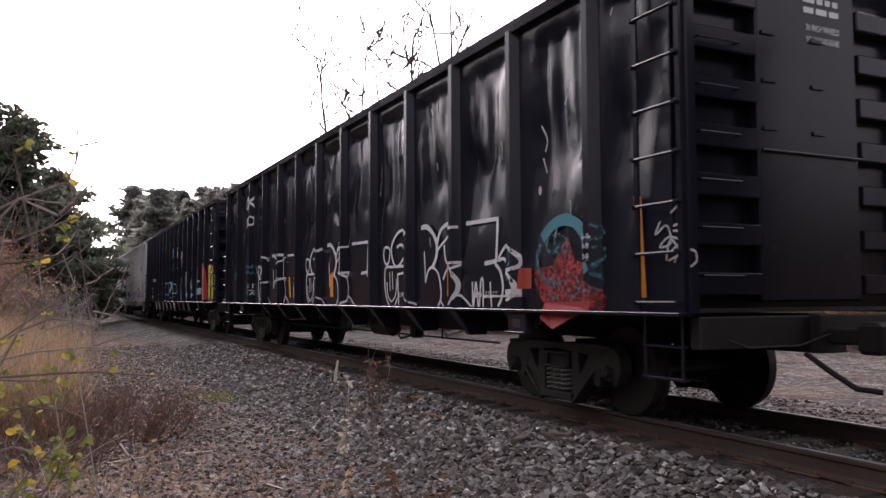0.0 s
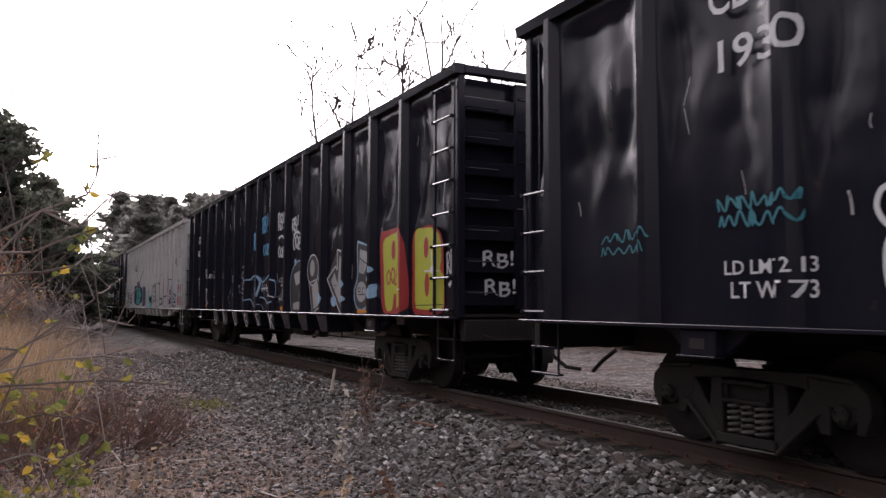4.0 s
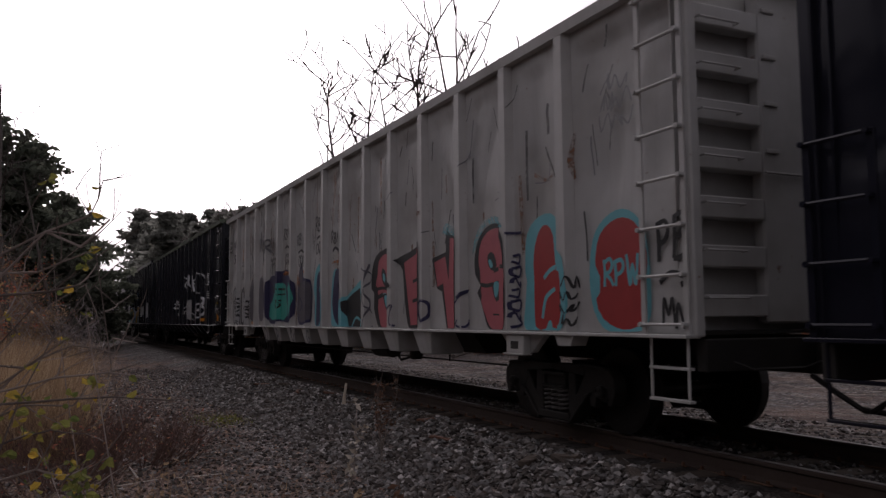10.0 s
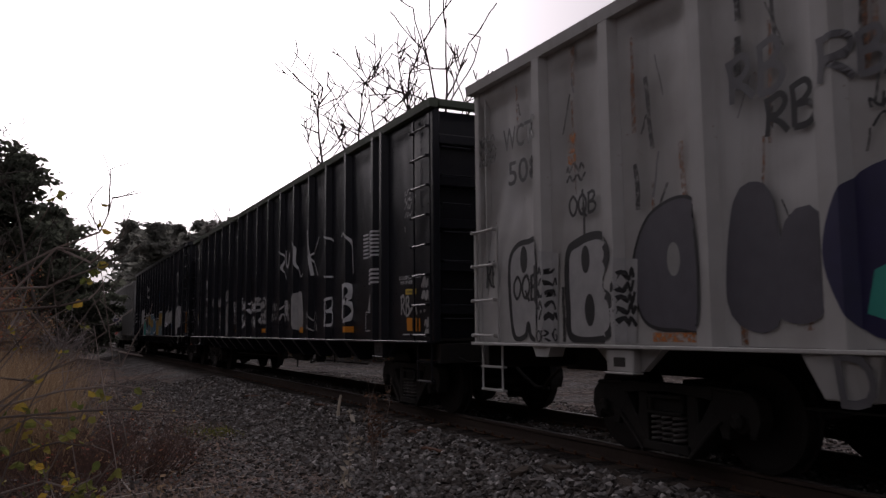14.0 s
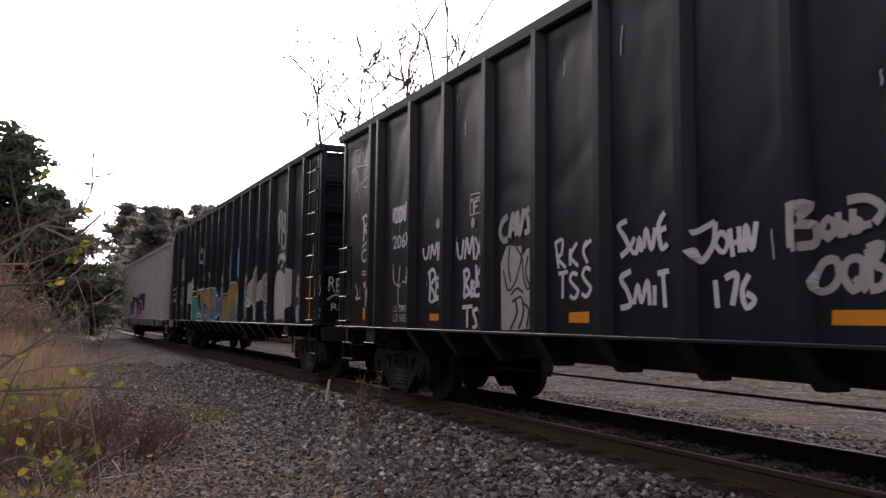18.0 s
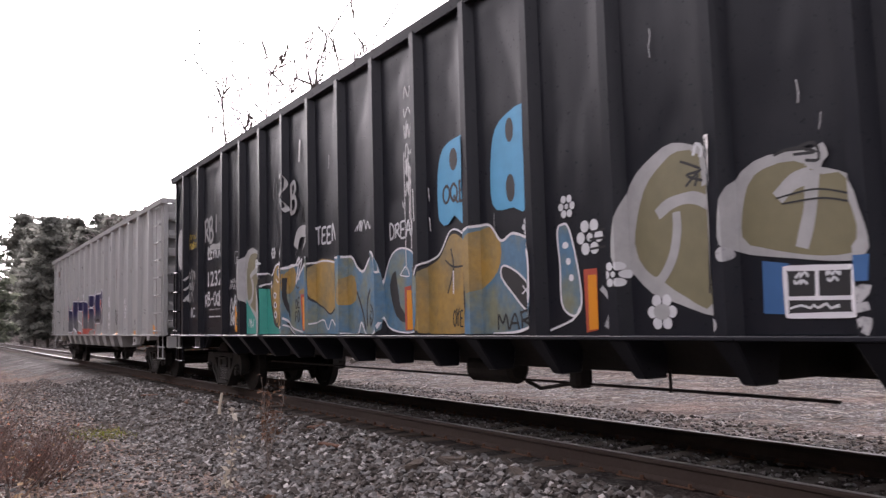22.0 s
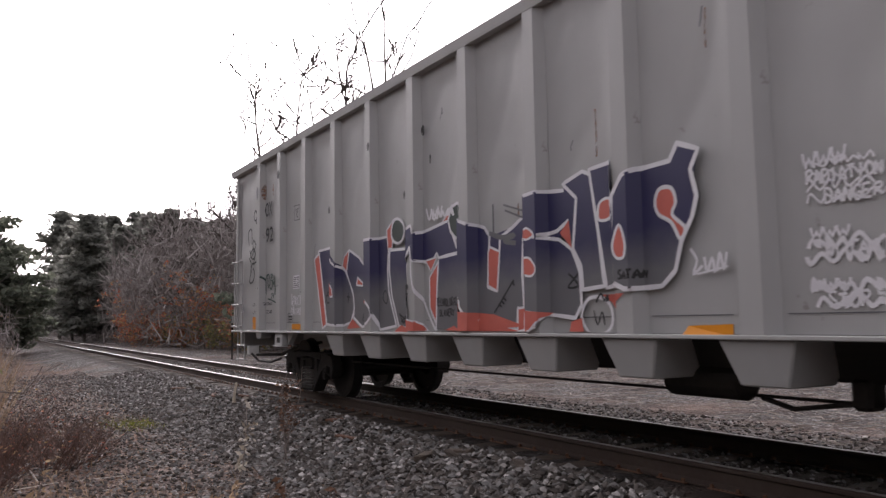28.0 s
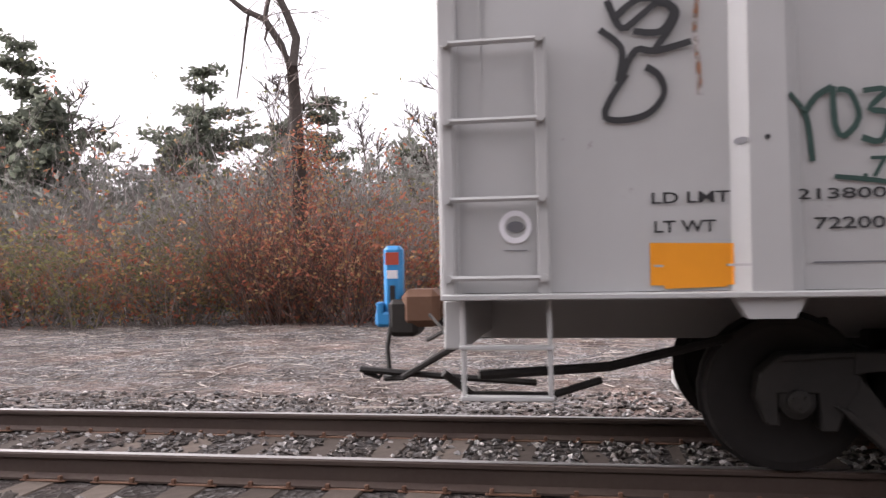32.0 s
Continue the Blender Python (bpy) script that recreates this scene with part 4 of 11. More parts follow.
GLYPH = {
    "5": [[(0.8, 1.0), (0.25, 1.0), (0.2, 0.58), (0.6, 0.62), (0.8, 0.3), (0.5, 0.0), (0.12, 0.1)]],
    "R": [[(0.05, 0), (0.1, 0.55), (0.02, 1)], [(0.0, 0.85), (0.5, 1.02), (0.7, 0.78), (0.45, 0.52), (0.12, 0.48), (0.5, 0.3), (0.8, 0.02)]],
    "B": [[(0.08, 0.0), (0.1, 0.5), (0.05, 0.98)], [(0.0, 0.9), (0.5, 1.0), (0.66, 0.78), (0.4, 0.55), (0.14, 0.5), (0.6, 0.48), (0.8, 0.25), (0.55, 0.02), (0.05, 0.0)]],
    "P": [[(0.05, 0), (0.1, 0.55), (0.05, 1)], [(0.02, 0.92), (0.55, 1.0), (0.72, 0.75), (0.45, 0.5), (0.1, 0.45)]],
    "!": [[(0.42, 1.1), (0.35, 0.75), (0.3, 0.35)], [(0.26, 0.1), (0.27, 0.06), (0.28, 0.03)]],
    "O": [[(0.45, 1.0), (0.1, 0.75), (0.05, 0.35), (0.35, 0.0), (0.7, 0.2), (0.78, 0.65), (0.45, 1.0)]],
    "Q": [[(0.45, 1.0), (0.1, 0.75), (0.05, 0.35), (0.35, 0.05), (0.7, 0.2), (0.78, 0.65), (0.45, 1.0)], [(0.4, 0.35), (0.6, 0.1), (0.85, -0.1)]],
    "E": [[(0.75, 0.98), (0.1, 0.95), (0.08, 0.5), (0.05, 0.02), (0.75, 0.0)], [(0.1, 0.5), (0.6, 0.52)]],
    "U": [[(0.05, 1), (0.05, 0.35), (0.3, 0.0), (0.65, 0.15), (0.7, 1.0)]],
    "M": [[(0.0, 0), (0.1, 1.0), (0.4, 0.4), (0.7, 1.0), (0.85, 0)]],
    "X": [[(0.0, 1), (0.8, 0)], [(0.75, 1), (0.05, 0)]],
    "S": [[(0.7, 0.9), (0.35, 1.0), (0.1, 0.75), (0.4, 0.5), (0.72, 0.28), (0.4, 0.0), (0.05, 0.12)]],
    "A": [[(0.0, 0), (0.35, 1.0), (0.75, 0)], [(0.12, 0.38), (0.62, 0.4)]],
    "N": [[(0.02, 0), (0.08, 1.0), (0.65, 0.0), (0.72, 1.0)]],
    "I": [[(0.35, 1), (0.35, 0)]],
    "T": [[(0.0, 0.95), (0.8, 1.0)], [(0.4, 0.95), (0.38, 0)]],
    "K": [[(0.05, 1), (0.05, 0)], [(0.7, 1), (0.1, 0.5), (0.75, 0.0)]],
    "C": [[(0.7, 0.9), (0.35, 1.0), (0.05, 0.6), (0.2, 0.1), (0.7, 0.08)]],
    "V": [[(0.0, 1), (0.35, 0), (0.75, 1)]],
    "W": [[(0.0, 1), (0.2, 0), (0.42, 0.65), (0.62, 0), (0.85, 1)]],
    "D": [[(0.08, 0), (0.05, 1), (0.6, 0.85), (0.75, 0.4), (0.5, 0.05), (0.05, 0.0)]],
    "G": [[(0.7, 0.85), (0.35, 1.0), (0.05, 0.55), (0.3, 0.02), (0.7, 0.15), (0.7, 0.48), (0.42, 0.45)]],
    "L": [[(0.1, 1), (0.08, 0.02), (0.7, 0.0)]],
    "H": [[(0.05, 1), (0.05, 0)], [(0.68, 1), (0.7, 0)], [(0.05, 0.5), (0.7, 0.52)]],
    "Y": [[(0.0, 1), (0.35, 0.5)], [(0.75, 1), (0.35, 0.5), (0.3, 0)]],
    "F": [[(0.75, 1.0), (0.1, 0.97), (0.08, 0.5), (0.05, 0)], [(0.1, 0.52), (0.6, 0.55)]],
    " ": [],
    "-": [[(0.1, 0.5), (0.7, 0.52)]],
}
SPRAYED = ("RADIATION", "DANGER", "BOBBY", "BILLY", "ORG", "MAR", "DE", "FO", "TE", "RB", "RB!", "OQB", "UMX", "RBKP", "TSS", "CAVS", "SANE", "SMIT", "OQE", "RPW", "RB-OQB", "DREAM", "TEEN", "GENOCIDE", "CONTINUES", "TECHNOLOGICAL", "SLAVERY", "OYES", "SATAN", "THE DONT", "CARE IS", "COMING", "PB", "MN", "WWW", "WI-CANCER", "STOP", "5G")


def word(sp, mat, s, y_left, y_right, z, h):
    """A stencilled word, or a tag of single sprayed strokes, that runs towards the leading end."""
    if s in SPRAYED:
        rnd = random.Random(int(abs(y_left * 31 + z * 17) * 10))
        n = len(s)
        k = (y_right - y_left) / n
        w = max(0.018, min(0.075, 0.16 * h, 0.26 * abs(k)))
        for i, ch in enumerate(s):
            dz, tall, slant = rnd.uniform(-0.08, 0.06) * h, rnd.uniform(0.92, 1.15), rnd.uniform(-0.08, 0.12)
            for st in GLYPH[ch]:
                ribbon(sp, mat, w, curve([(y_left + k * (i + 1.08 * a + slant * b), z + dz + h * tall * b) for a, b in st], False, 0.025), False, "graffiti_tag")
        return None
    me = flat_text(s)
    xs, ys = [v.co.x for v in me.vertices], [v.co.y for v in me.vertices]
    x0, x1, y0, y1 = min(xs), max(xs), min(ys), max(ys)
    bm = bmesh.new()
    bm.from_mesh(me)
    for v in bm.verts:
        a, b = (v.co.x - x0) / (x1 - x0), (v.co.y - y0) / (y1 - y0)
        v.co = Vector((0, y_left + (y_right - y_left) * a, z + h * b))
    cut(sp, bm)
    return lay(sp, bm, mat, "lettering")


def scrawl(sp, mat, w, ya, yb, za, zb, rows):
    """Illegible handwriting: wavy bars of its size."""
    rnd = random.Random(int(ya * 100 + za * 37 + rows))
    lo, hi = min(za, zb), max(za, zb)
    hh = (hi - lo) / rows
    for r in range(rows):
        zc = hi - hh * (r + 0.5)
        n = max(5, int(abs(yb - ya) / max(0.04, hh * 0.28)))
        pts, y, i = [], ya, 0
        step = (yb - ya) / n
        while abs(y - ya) < abs(yb - ya):
            tall = rnd.choice((0.16, 0.3, 0.3, 0.5))
            pts.append((y, zc + (tall if i % 2 else -rnd.choice((0.3, 0.3, 0.42))) * hh))
            y += step * rnd.choice((-0.35, 0.6, 1.0, 1.3, 1.9))
            i += 1
        if len(pts) < 3:
            pts = [(ya, zc - 0.3 * hh), ((ya + yb) / 2, zc + 0.3 * hh), (yb, zc - 0.3 * hh)]
        ribbon(sp, mat, w, curve(pts, False, 0.02), False, "graffiti_scrawl")


def bars(sp, mat, ya, yb, za, zb, rows, cols):
    """Lines of small print as plain bars."""
    lo, hi = min(za, zb), max(za, zb)
    for r in range(rows):
        for c in range(cols):
            a = ya + (yb - ya) * (c + 0.06) / cols
            b = ya + (yb - ya) * (c + 0.92) / cols
            z = hi - (hi - lo) * (r + 0.75) / rows
            q = z + (hi - lo) / rows * 0.5
            area(sp, mat, [Vector((0, a, z)), Vector((0, b, z)), Vector((0, b, q)), Vector((0, a, q))], "small_print")


def flower(sp, mat, y, z, r):
    for k in range(6):
        a = 1.0472 * k
        oval(sp, mat, y + 0.6 * r * math.cos(a), z + 0.6 * r * math.sin(a), 0.28 * r, 0.28 * r)
    oval(sp, mat, y, z, 0.2 * r, 0.2 * r)



def end_lay(sp, bm, mat, name, off):
    for v in bm.verts:
        v.co = Vector((v.co.y, off, v.co.z))
    return part(name, bm, mat, sp.car)


def end_stroke(sp, mat, w, pts, off=0.073):
    """A sprayed stroke on the leading end, through (x, z) points."""
    line_pts = curve(pts, False, 0.03)
    bm = bmesh.new()
    rows = []
    for i, p in enumerate(line_pts):
        d = (line_pts[min(i + 1, len(line_pts) - 1)] - line_pts[max(i - 1, 0)]).normalized()
        q = Vector((0, -d.z, d.y)) * w * 0.5
        rows.append((bm.verts.new(p + q), bm.verts.new(p - q)))
    for a, b in zip(rows, rows[1:]):
        bm.faces.new((a[0], a[1], b[1], b[0]))
    return end_lay(sp, bm, mat, "graffiti_stroke", off)


def end_bars(sp, mat, x0, x1, z0, z1, rows, off=0.073):
    """Small print on the leading end as plain bars."""
    r = random.Random(int(x0 * 50 + z0 * 31))
    for k in range(rows):
        z = z1 - (z1 - z0) * (k + 0.5) / rows
        h = (z1 - z0) / rows * 0.28
        x = x0
        while x < x1 - 0.04:
            e = min(x1, x + r.uniform(0.06, 0.16))
            bm = bmesh.new()
            bm.faces.new([bm.verts.new((0, a, b)) for a, b in ((x, z - h), (e, z - h), (e, z + h), (x, z + h))])
            end_lay(sp, bm, mat, "small_print", off)
            x = e + 0.03


def end_word(sp, mat, s, x0, x1, z, h, off=0.073, wave=0.0):
    """A word on the leading end."""
    me = flat_text(s)
    xs, ys = [v.co.x for v in me.vertices], [v.co.y for v in me.vertices]
    a0, a1, b0, b1 = min(xs), max(xs), min(ys), max(ys)
    bm = bmesh.new()
    bm.from_mesh(me)
    for v in bm.verts:
        a, b = (v.co.x - a0) / (a1 - a0), (v.co.y - b0) / (b1 - b0)
        v.co = Vector((0, x0 + (x1 - x0) * a, z + h * (b + wave * math.sin(8 * a))))
    return end_lay(sp, bm, mat, "lettering", off)


end_word(car_two, W, "RB!", -1.16, -0.69, 1.73, 0.2, 0.052, 0.12)
end_word(car_two, W, "RB!", -1.13, -0.66, 1.36, 0.2, 0.052, 0.12)
end_stroke(car_two, SLVF, 0.05, [(-0.38, 1.72), (-0.42, 2.0), (-0.36, 2.15), (-0.24, 2.2), (-0.2, 2.08), (-0.32, 1.98), (-0.2, 1.76)])
end_stroke(car_two, SLVF, 0.05, [(-0.1, 1.66), (-0.16, 1.95), (-0.1, 2.1), (0.0, 2.08), (-0.02, 1.96), (-0.1, 1.92), (0.02, 1.86), (0.02, 1.72), (-0.1, 1.66)])
end_stroke(car_two, SLVF, 0.05, [(0.11, 2.16), (0.08, 1.85)])
end_stroke(car_two, SLVF, 0.05, [(-0.25, 1.64), (-0.02, 1.7), (0.16, 1.66), (0.08, 1.56), (0.2, 1.6)])
end_bars(car_two, W, 0.29, 0.64, 1.88, 2.23, 5)
end_bars(car_two, W, 0.30, 0.64, 1.60, 1.75, 2)
end_bars(car_two, W, -0.2, 0.64, 1.40, 1.45, 1)
end_word(car_two, W, "CDEX", 0.30, 0.62, 3.77, 0.15)
end_bars(car_two, W, 0.30, 0.62, 3.55, 3.72, 1)
end_word(car_one, W, "36 INCH WHEELS", -0.02, 0.42, 3.66, 0.06)
end_word(car_one, W, "NO. 24 BRAKE BEAMS", -0.02, 0.42, 3.55, 0.06)
end_bars(car_one, W, -0.05, 0.42, 3.8, 4.0, 2)
end_word(car_five, W, "RB", -1.34, -1.06, 1.72, 0.28, -0.004 + 0.054, 0.1)
end_stroke(car_five, W, 0.035, [(-1.36, 1.56), (-1.2, 1.66), (-1.0, 1.62), (-1.08, 1.68)], 0.05)
end_word(car_five, W, "RB", -1.28, -1.0, 1.36, 0.14, 0.05)
end_stroke(car_five, RED, 0.04, [(-0.7, 2.6), (-0.5, 2.8), (-0.55, 2.5), (-0.3, 2.75), (-0.35, 2.45), (-0.15, 2.7)], 0.19)



def scuffs(sp, mat, n, seed, z0, z1, w, long, slant=0.3):
    """Scrapes and runs on a side, none over the ribs' edges."""
    rnd = random.Random(seed)
    for _ in range(n):
        y, z = rnd.uniform(0.9, sp.length - 0.9), rnd.uniform(z0, z1)
        if any(abs(abs(y - c) - f / 2 - sp.slope / 2) < 0.14 for c, f in sp.ribs):
            continue
        k, d = long * rnd.uniform(0.25, 1.0), rnd.uniform(-slant, slant)
        pts = [Vector((0, y + d * k * q + rnd.uniform(-0.01, 0.01), z - k * q)) for q in (0, 0.3, 0.6, 1.0)]
        ribbon(sp, mat, w * rnd.uniform(0.5, 1.4), pts, False, "scuff")


scuffs(car_three, BLKF, 120, 1, 2.0, 4.1, 0.022, 0.45, 0.7)
scuffs(car_three, BLKF, 40, 21, 1.4, 4.1, 0.05, 0.8, 0.1)
scuffs(car_three, RST, 80, 2, 1.8, 4.15, 0.055, 1.0, 0.08)
scuffs(car_three, DKG, 34, 3, 1.6, 4.1, 0.03, 0.5, 0.3)
scuffs(car_one, SLVF, 34, 4, 1.8, 4.1, 0.014, 0.25, 0.5)
scuffs(car_two, SLVF, 30, 5, 1.8, 4.1, 0.014, 0.25, 0.5)
scuffs(car_four, SLVF, 26, 6, 1.6, 4.2, 0.012, 0.3, 0.15)
scuffs(car_five, SLVF, 22, 7, 2.2, 4.3, 0.012, 0.35, 0.12)
scuffs(car_six, RST, 16, 8, 2.2, 4.1, 0.03, 0.6, 0.05)
for (a, fa), (b, fb) in zip(car_six.ribs, car_six.ribs[1:]):
    line(car_six, DKG, 0.008, [(a + fa / 2 + 0.12, 1.225), (b - fb / 2 - 0.12, 1.225)])
scuffs(car_six, DKG, 16, 9, 2.0, 4.1, 0.014, 0.25, 0.4)


def outline_letters(dy):
    """One run of the white outline letters that repeats along the side."""
    loop(car_one, W, 0.04, [(6.69 + dy, 1.86), (6.65 + dy, 1.98), (6.54 + dy, 1.99), (6.43 + dy, 1.93), (6.49 + dy, 1.75), (6.61 + dy, 1.74)])
    stroke(car_one, W, 0.045, [(5.60 + dy, 2.16), (5.69 + dy, 2.10), (5.80 + dy, 2.17), (6.00 + dy, 2.21), (6.21 + dy, 2.14), (6.37 + dy, 1.99), (6.34 + dy, 1.81), (6.22 + dy, 1.69), (6.06 + dy, 1.70), (5.88 + dy, 1.83), (5.91 + dy, 1.95), (6.01 + dy, 2.00), (6.16 + dy, 1.97)])
    stroke(car_one, W, 0.04, [(5.91 + dy, 1.68), (6.32 + dy, 1.68), (6.60 + dy, 1.67), (6.64 + dy, 1.46), (6.58 + dy, 1.24), (6.43 + dy, 1.06)])
    stroke(car_one, W, 0.03, [(6.55 + dy, 1.45), (6.52 + dy, 1.27), (6.39 + dy, 1.16), (6.25 + dy, 1.21), (6.18 + dy, 1.33), (6.18 + dy, 1.50)])
    line(car_one, W, 0.025, [(6.43 + dy, 1.61), (6.42 + dy, 1.32)])
    line(car_one, W, 0.025, [(6.33 + dy, 1.61), (6.31 + dy, 1.34)])
    stroke(car_one, W, 0.035, [(6.14 + dy, 1.56), (5.68 + dy, 1.60)])
    stroke(car_one, W, 0.04, [(6.13 + dy, 1.55), (6.10 + dy, 1.27), (6.08 + dy, 1.09)])
    stroke(car_one, W, 0.035, [(6.13 + dy, 1.21), (6.23 + dy, 1.09)])
    stroke(car_one, W, 0.03, [(5.69 + dy, 1.24), (5.55 + dy, 1.15), (5.44 + dy, 1.11)])
    stroke(car_one, W, 0.07, [(5.28 + dy, 2.19), (5.09 + dy, 2.19), (4.90 + dy, 2.09), (4.77 + dy, 1.93), (4.79 + dy, 1.76), (4.91 + dy, 1.62)])
    stroke(car_one, W, 0.055, [(4.77 + dy, 1.93), (4.67 + dy, 2.09), (4.49 + dy, 2.17), (4.28 + dy, 2.17)])
    line(car_one, W, 0.035, [(4.75 + dy, 1.85), (4.25 + dy, 2.10), (4.27 + dy, 1.65), (4.04 + dy, 1.66)])
    line(car_one, W, 0.035, [(4.25 + dy, 2.10), (4.08 + dy, 2.11)])
    stroke(car_one, W, 0.035, [(4.54 + dy, 1.91), (4.51 + dy, 1.74), (4.43 + dy, 1.65), (4.27 + dy, 1.66)])
    line(car_one, W, 0.035, [(5.17 + dy, 1.86), (5.13 + dy, 1.42)])
    stroke(car_one, W, 0.04, [(5.13 + dy, 1.43), (5.03 + dy, 1.59), (4.89 + dy, 1.62), (4.72 + dy, 1.53), (4.64 + dy, 1.31), (4.66 + dy, 1.18), (4.74 + dy, 1.10)])
    stroke(car_one, W, 0.035, [(4.66 + dy, 1.18), (4.56 + dy, 1.10)])
    stroke(car_one, W, 0.035, [(4.57 + dy, 1.45), (4.47 + dy, 1.57), (4.30 + dy, 1.65), (4.16 + dy, 1.57), (4.08 + dy, 1.39), (4.12 + dy, 1.21), (4.24 + dy, 1.11)])
    stroke(car_one, W, 0.03, [(4.04 + dy, 1.64), (4.16 + dy, 1.57)])
    stroke(car_one, W, 0.035, [(4.09 + dy, 1.25), (3.94 + dy, 1.19), (3.68 + dy, 1.04)])
    line(car_one, W, 0.05, [(3.92 + dy, 2.14), (3.13 + dy, 2.13), (3.17 + dy, 1.64), (3.45 + dy, 1.62)])
    stroke(car_one, W, 0.045, [(3.20 + dy, 1.61), (3.08 + dy, 1.52), (3.02 + dy, 1.36), (3.05 + dy, 1.21), (3.14 + dy, 1.11)])


for dy in (0.0, 4.24, 8.4):
    outline_letters(dy)
loop(car_one, W, 0.04, [(3.12, 1.64), (3.05, 1.73), (2.93, 1.81), (2.81, 1.81), (2.68, 1.74), (2.61, 1.62), (2.64, 1.55), (2.73, 1.52), (2.81, 1.54), (2.90, 1.60), (3.01, 1.66)])
stroke(car_one, W, 0.04, [(2.93, 1.49), (2.80, 1.50), (2.69, 1.43), (2.65, 1.31), (2.68, 1.22), (2.77, 1.19), (2.84, 1.24), (2.86, 1.36), (2.86, 1.45), (2.93, 1.47)])
stroke(car_one, W, 0.035, [(3.75, 1.41), (3.73, 1.08), (3.66, 1.40), (3.59, 1.09), (3.53, 1.42), (3.48, 1.41), (3.48, 1.08)])
line(car_one, W, 0.03, [(3.32, 1.40), (3.29, 1.09)])
patch(car_one, WF, [(2.85, 1.30), (2.60, 1.31), (2.60, 1.22), (2.84, 1.22)])
patch(car_one, WF, [(3.76, 1.27), (3.51, 1.28), (3.51, 1.22), (3.76, 1.21)])
patch(car_one, WF, [(3.48, 1.25), (2.89, 1.24), (2.89, 1.22), (3.48, 1.21)])
word(car_one, WF, "EXTERIOR PAINT", 3.43, 3.12, 1.26, 0.030)
blob(car_one, REDF, [(2.35, 1.51), (2.01, 1.55), (1.73, 1.82), (1.62, 1.60), (1.39, 1.53), (1.32, 1.38), (1.15, 1.27), (1.14, 1.10), (1.56, 1.08), (1.98, 1.07), (2.25, 1.23)])
patch(car_one, RED, [(2.16, 1.16), (1.20, 1.18), (1.26, 1.09), (1.56, 1.08), (1.93, 0.89), (2.12, 1.00)])
stroke(car_one, TEAL, 0.12, [(2.19, 1.83), (2.00, 1.96), (1.76, 2.00), (1.54, 1.92), (1.41, 1.74), (1.37, 1.59), (1.28, 1.52), (1.44, 1.45)])
stroke(car_one, TEALF, 0.05, [(2.20, 1.81), (2.29, 1.65), (2.24, 1.46), (2.01, 1.36), (1.78, 1.38)])
loop(car_one, TEALF, 0.03, [(2.09, 1.80), (1.92, 1.86), (1.75, 1.80), (1.73, 1.69), (1.89, 1.67), (2.09, 1.71)])
stroke(car_one, TEALF, 0.03, [(1.96, 1.83), (1.94, 1.70), (1.84, 1.77), (1.81, 1.67)])
stroke(car_one, TEALF, 0.04, [(1.22, 1.91), (1.13, 1.82), (1.26, 1.73), (1.11, 1.64), (1.23, 1.48), (1.13, 1.37)])
stroke(car_one, TEALF, 0.03, [(2.01, 1.50), (2.06, 1.25), (1.90, 1.23), (1.91, 1.45)])
stroke(car_one, TEALF, 0.03, [(1.73, 1.49), (1.70, 1.24), (1.55, 1.27), (1.59, 1.45)])
stroke(car_one, TEALF, 0.03, [(1.63, 1.32), (1.20, 1.27), (1.34, 1.38)])
stroke(car_one, TEALF, 0.03, [(2.75, 1.80), (2.69, 1.62), (2.80, 1.48), (2.67, 1.38)])
stroke(car_one, SLVF, 0.02, [(0.36, 1.86), (0.42, 1.75), (0.28, 1.82), (0.23, 1.67), (0.37, 1.64), (0.26, 1.72), (0.13, 1.68), (0.24, 1.59)])
stroke(car_one, SLVF, 0.02, [(0.29, 1.52), (0.23, 1.70), (0.08, 1.53)])
stroke(car_one, SLVF, 0.02, [(0.19, 1.50), (0.10, 1.73), (0.20, 1.77)])
stroke(car_one, SLVF, 0.02, [(0.23, 1.92), (0.12, 1.97), (0.07, 1.85), (0.20, 1.81)])
stroke(car_one, SLVF, 0.02, [(0.26, 1.52), (-0.02, 1.60), (-0.07, 1.51), (0.01, 1.46)])
patch(car_one, REDD, [(2.63, 1.54), (2.40, 1.53), (2.41, 1.31), (2.64, 1.31)])
word(car_one, W, "62-6", 1.40, 1.22, 1.77, 0.056)
word(car_one, W, "9-9", 1.35, 1.23, 1.67, 0.061)
word(car_one, W, "10-9", 1.38, 1.23, 1.57, 0.061)
patch(car_one, ORG, [(0.70, 2.11), (0.60, 2.10), (0.55, 1.21), (0.65, 1.21)])
patch(car_one, ORG, [(4.28, 1.66), (4.22, 1.65), (4.20, 1.23), (4.25, 1.23)])
patch(car_one, ORG, [(9.38, 1.65), (9.28, 1.65), (9.22, 1.23), (9.32, 1.23)])
patch(car_one, ORG, [(12.22, 1.67), (12.10, 1.67), (12.00, 1.23), (12.12, 1.23)])
word(car_one, W, "RELEASE ROD", 6.12, 5.64, 1.23, 0.063)
patch(car_one, ORG, [(9.27, 1.68), (9.17, 1.68), (9.14, 1.23), (9.24, 1.23)])
word(car_one, W, "CDEX", 16.48, 15.58, 3.53, 0.298)
word(car_one, W, "1930", 16.39, 15.59, 3.06, 0.262)
outline(car_one, W, 0.012, [(14.75, 3.40), (14.49, 3.39), (14.49, 3.60), (14.74, 3.60)])
scrawl(car_one, TEAL, 0.02, 16.41, 15.61, 1.82, 2.09, 2)
scrawl(car_one, TEAL, 0.015, 17.88, 17.14, 1.68, 1.92, 2)
word(car_one, W, "LD LMT 213", 16.37, 15.53, 1.47, 0.110)
word(car_one, W, "LT WT 73", 16.31, 15.53, 1.29, 0.128)
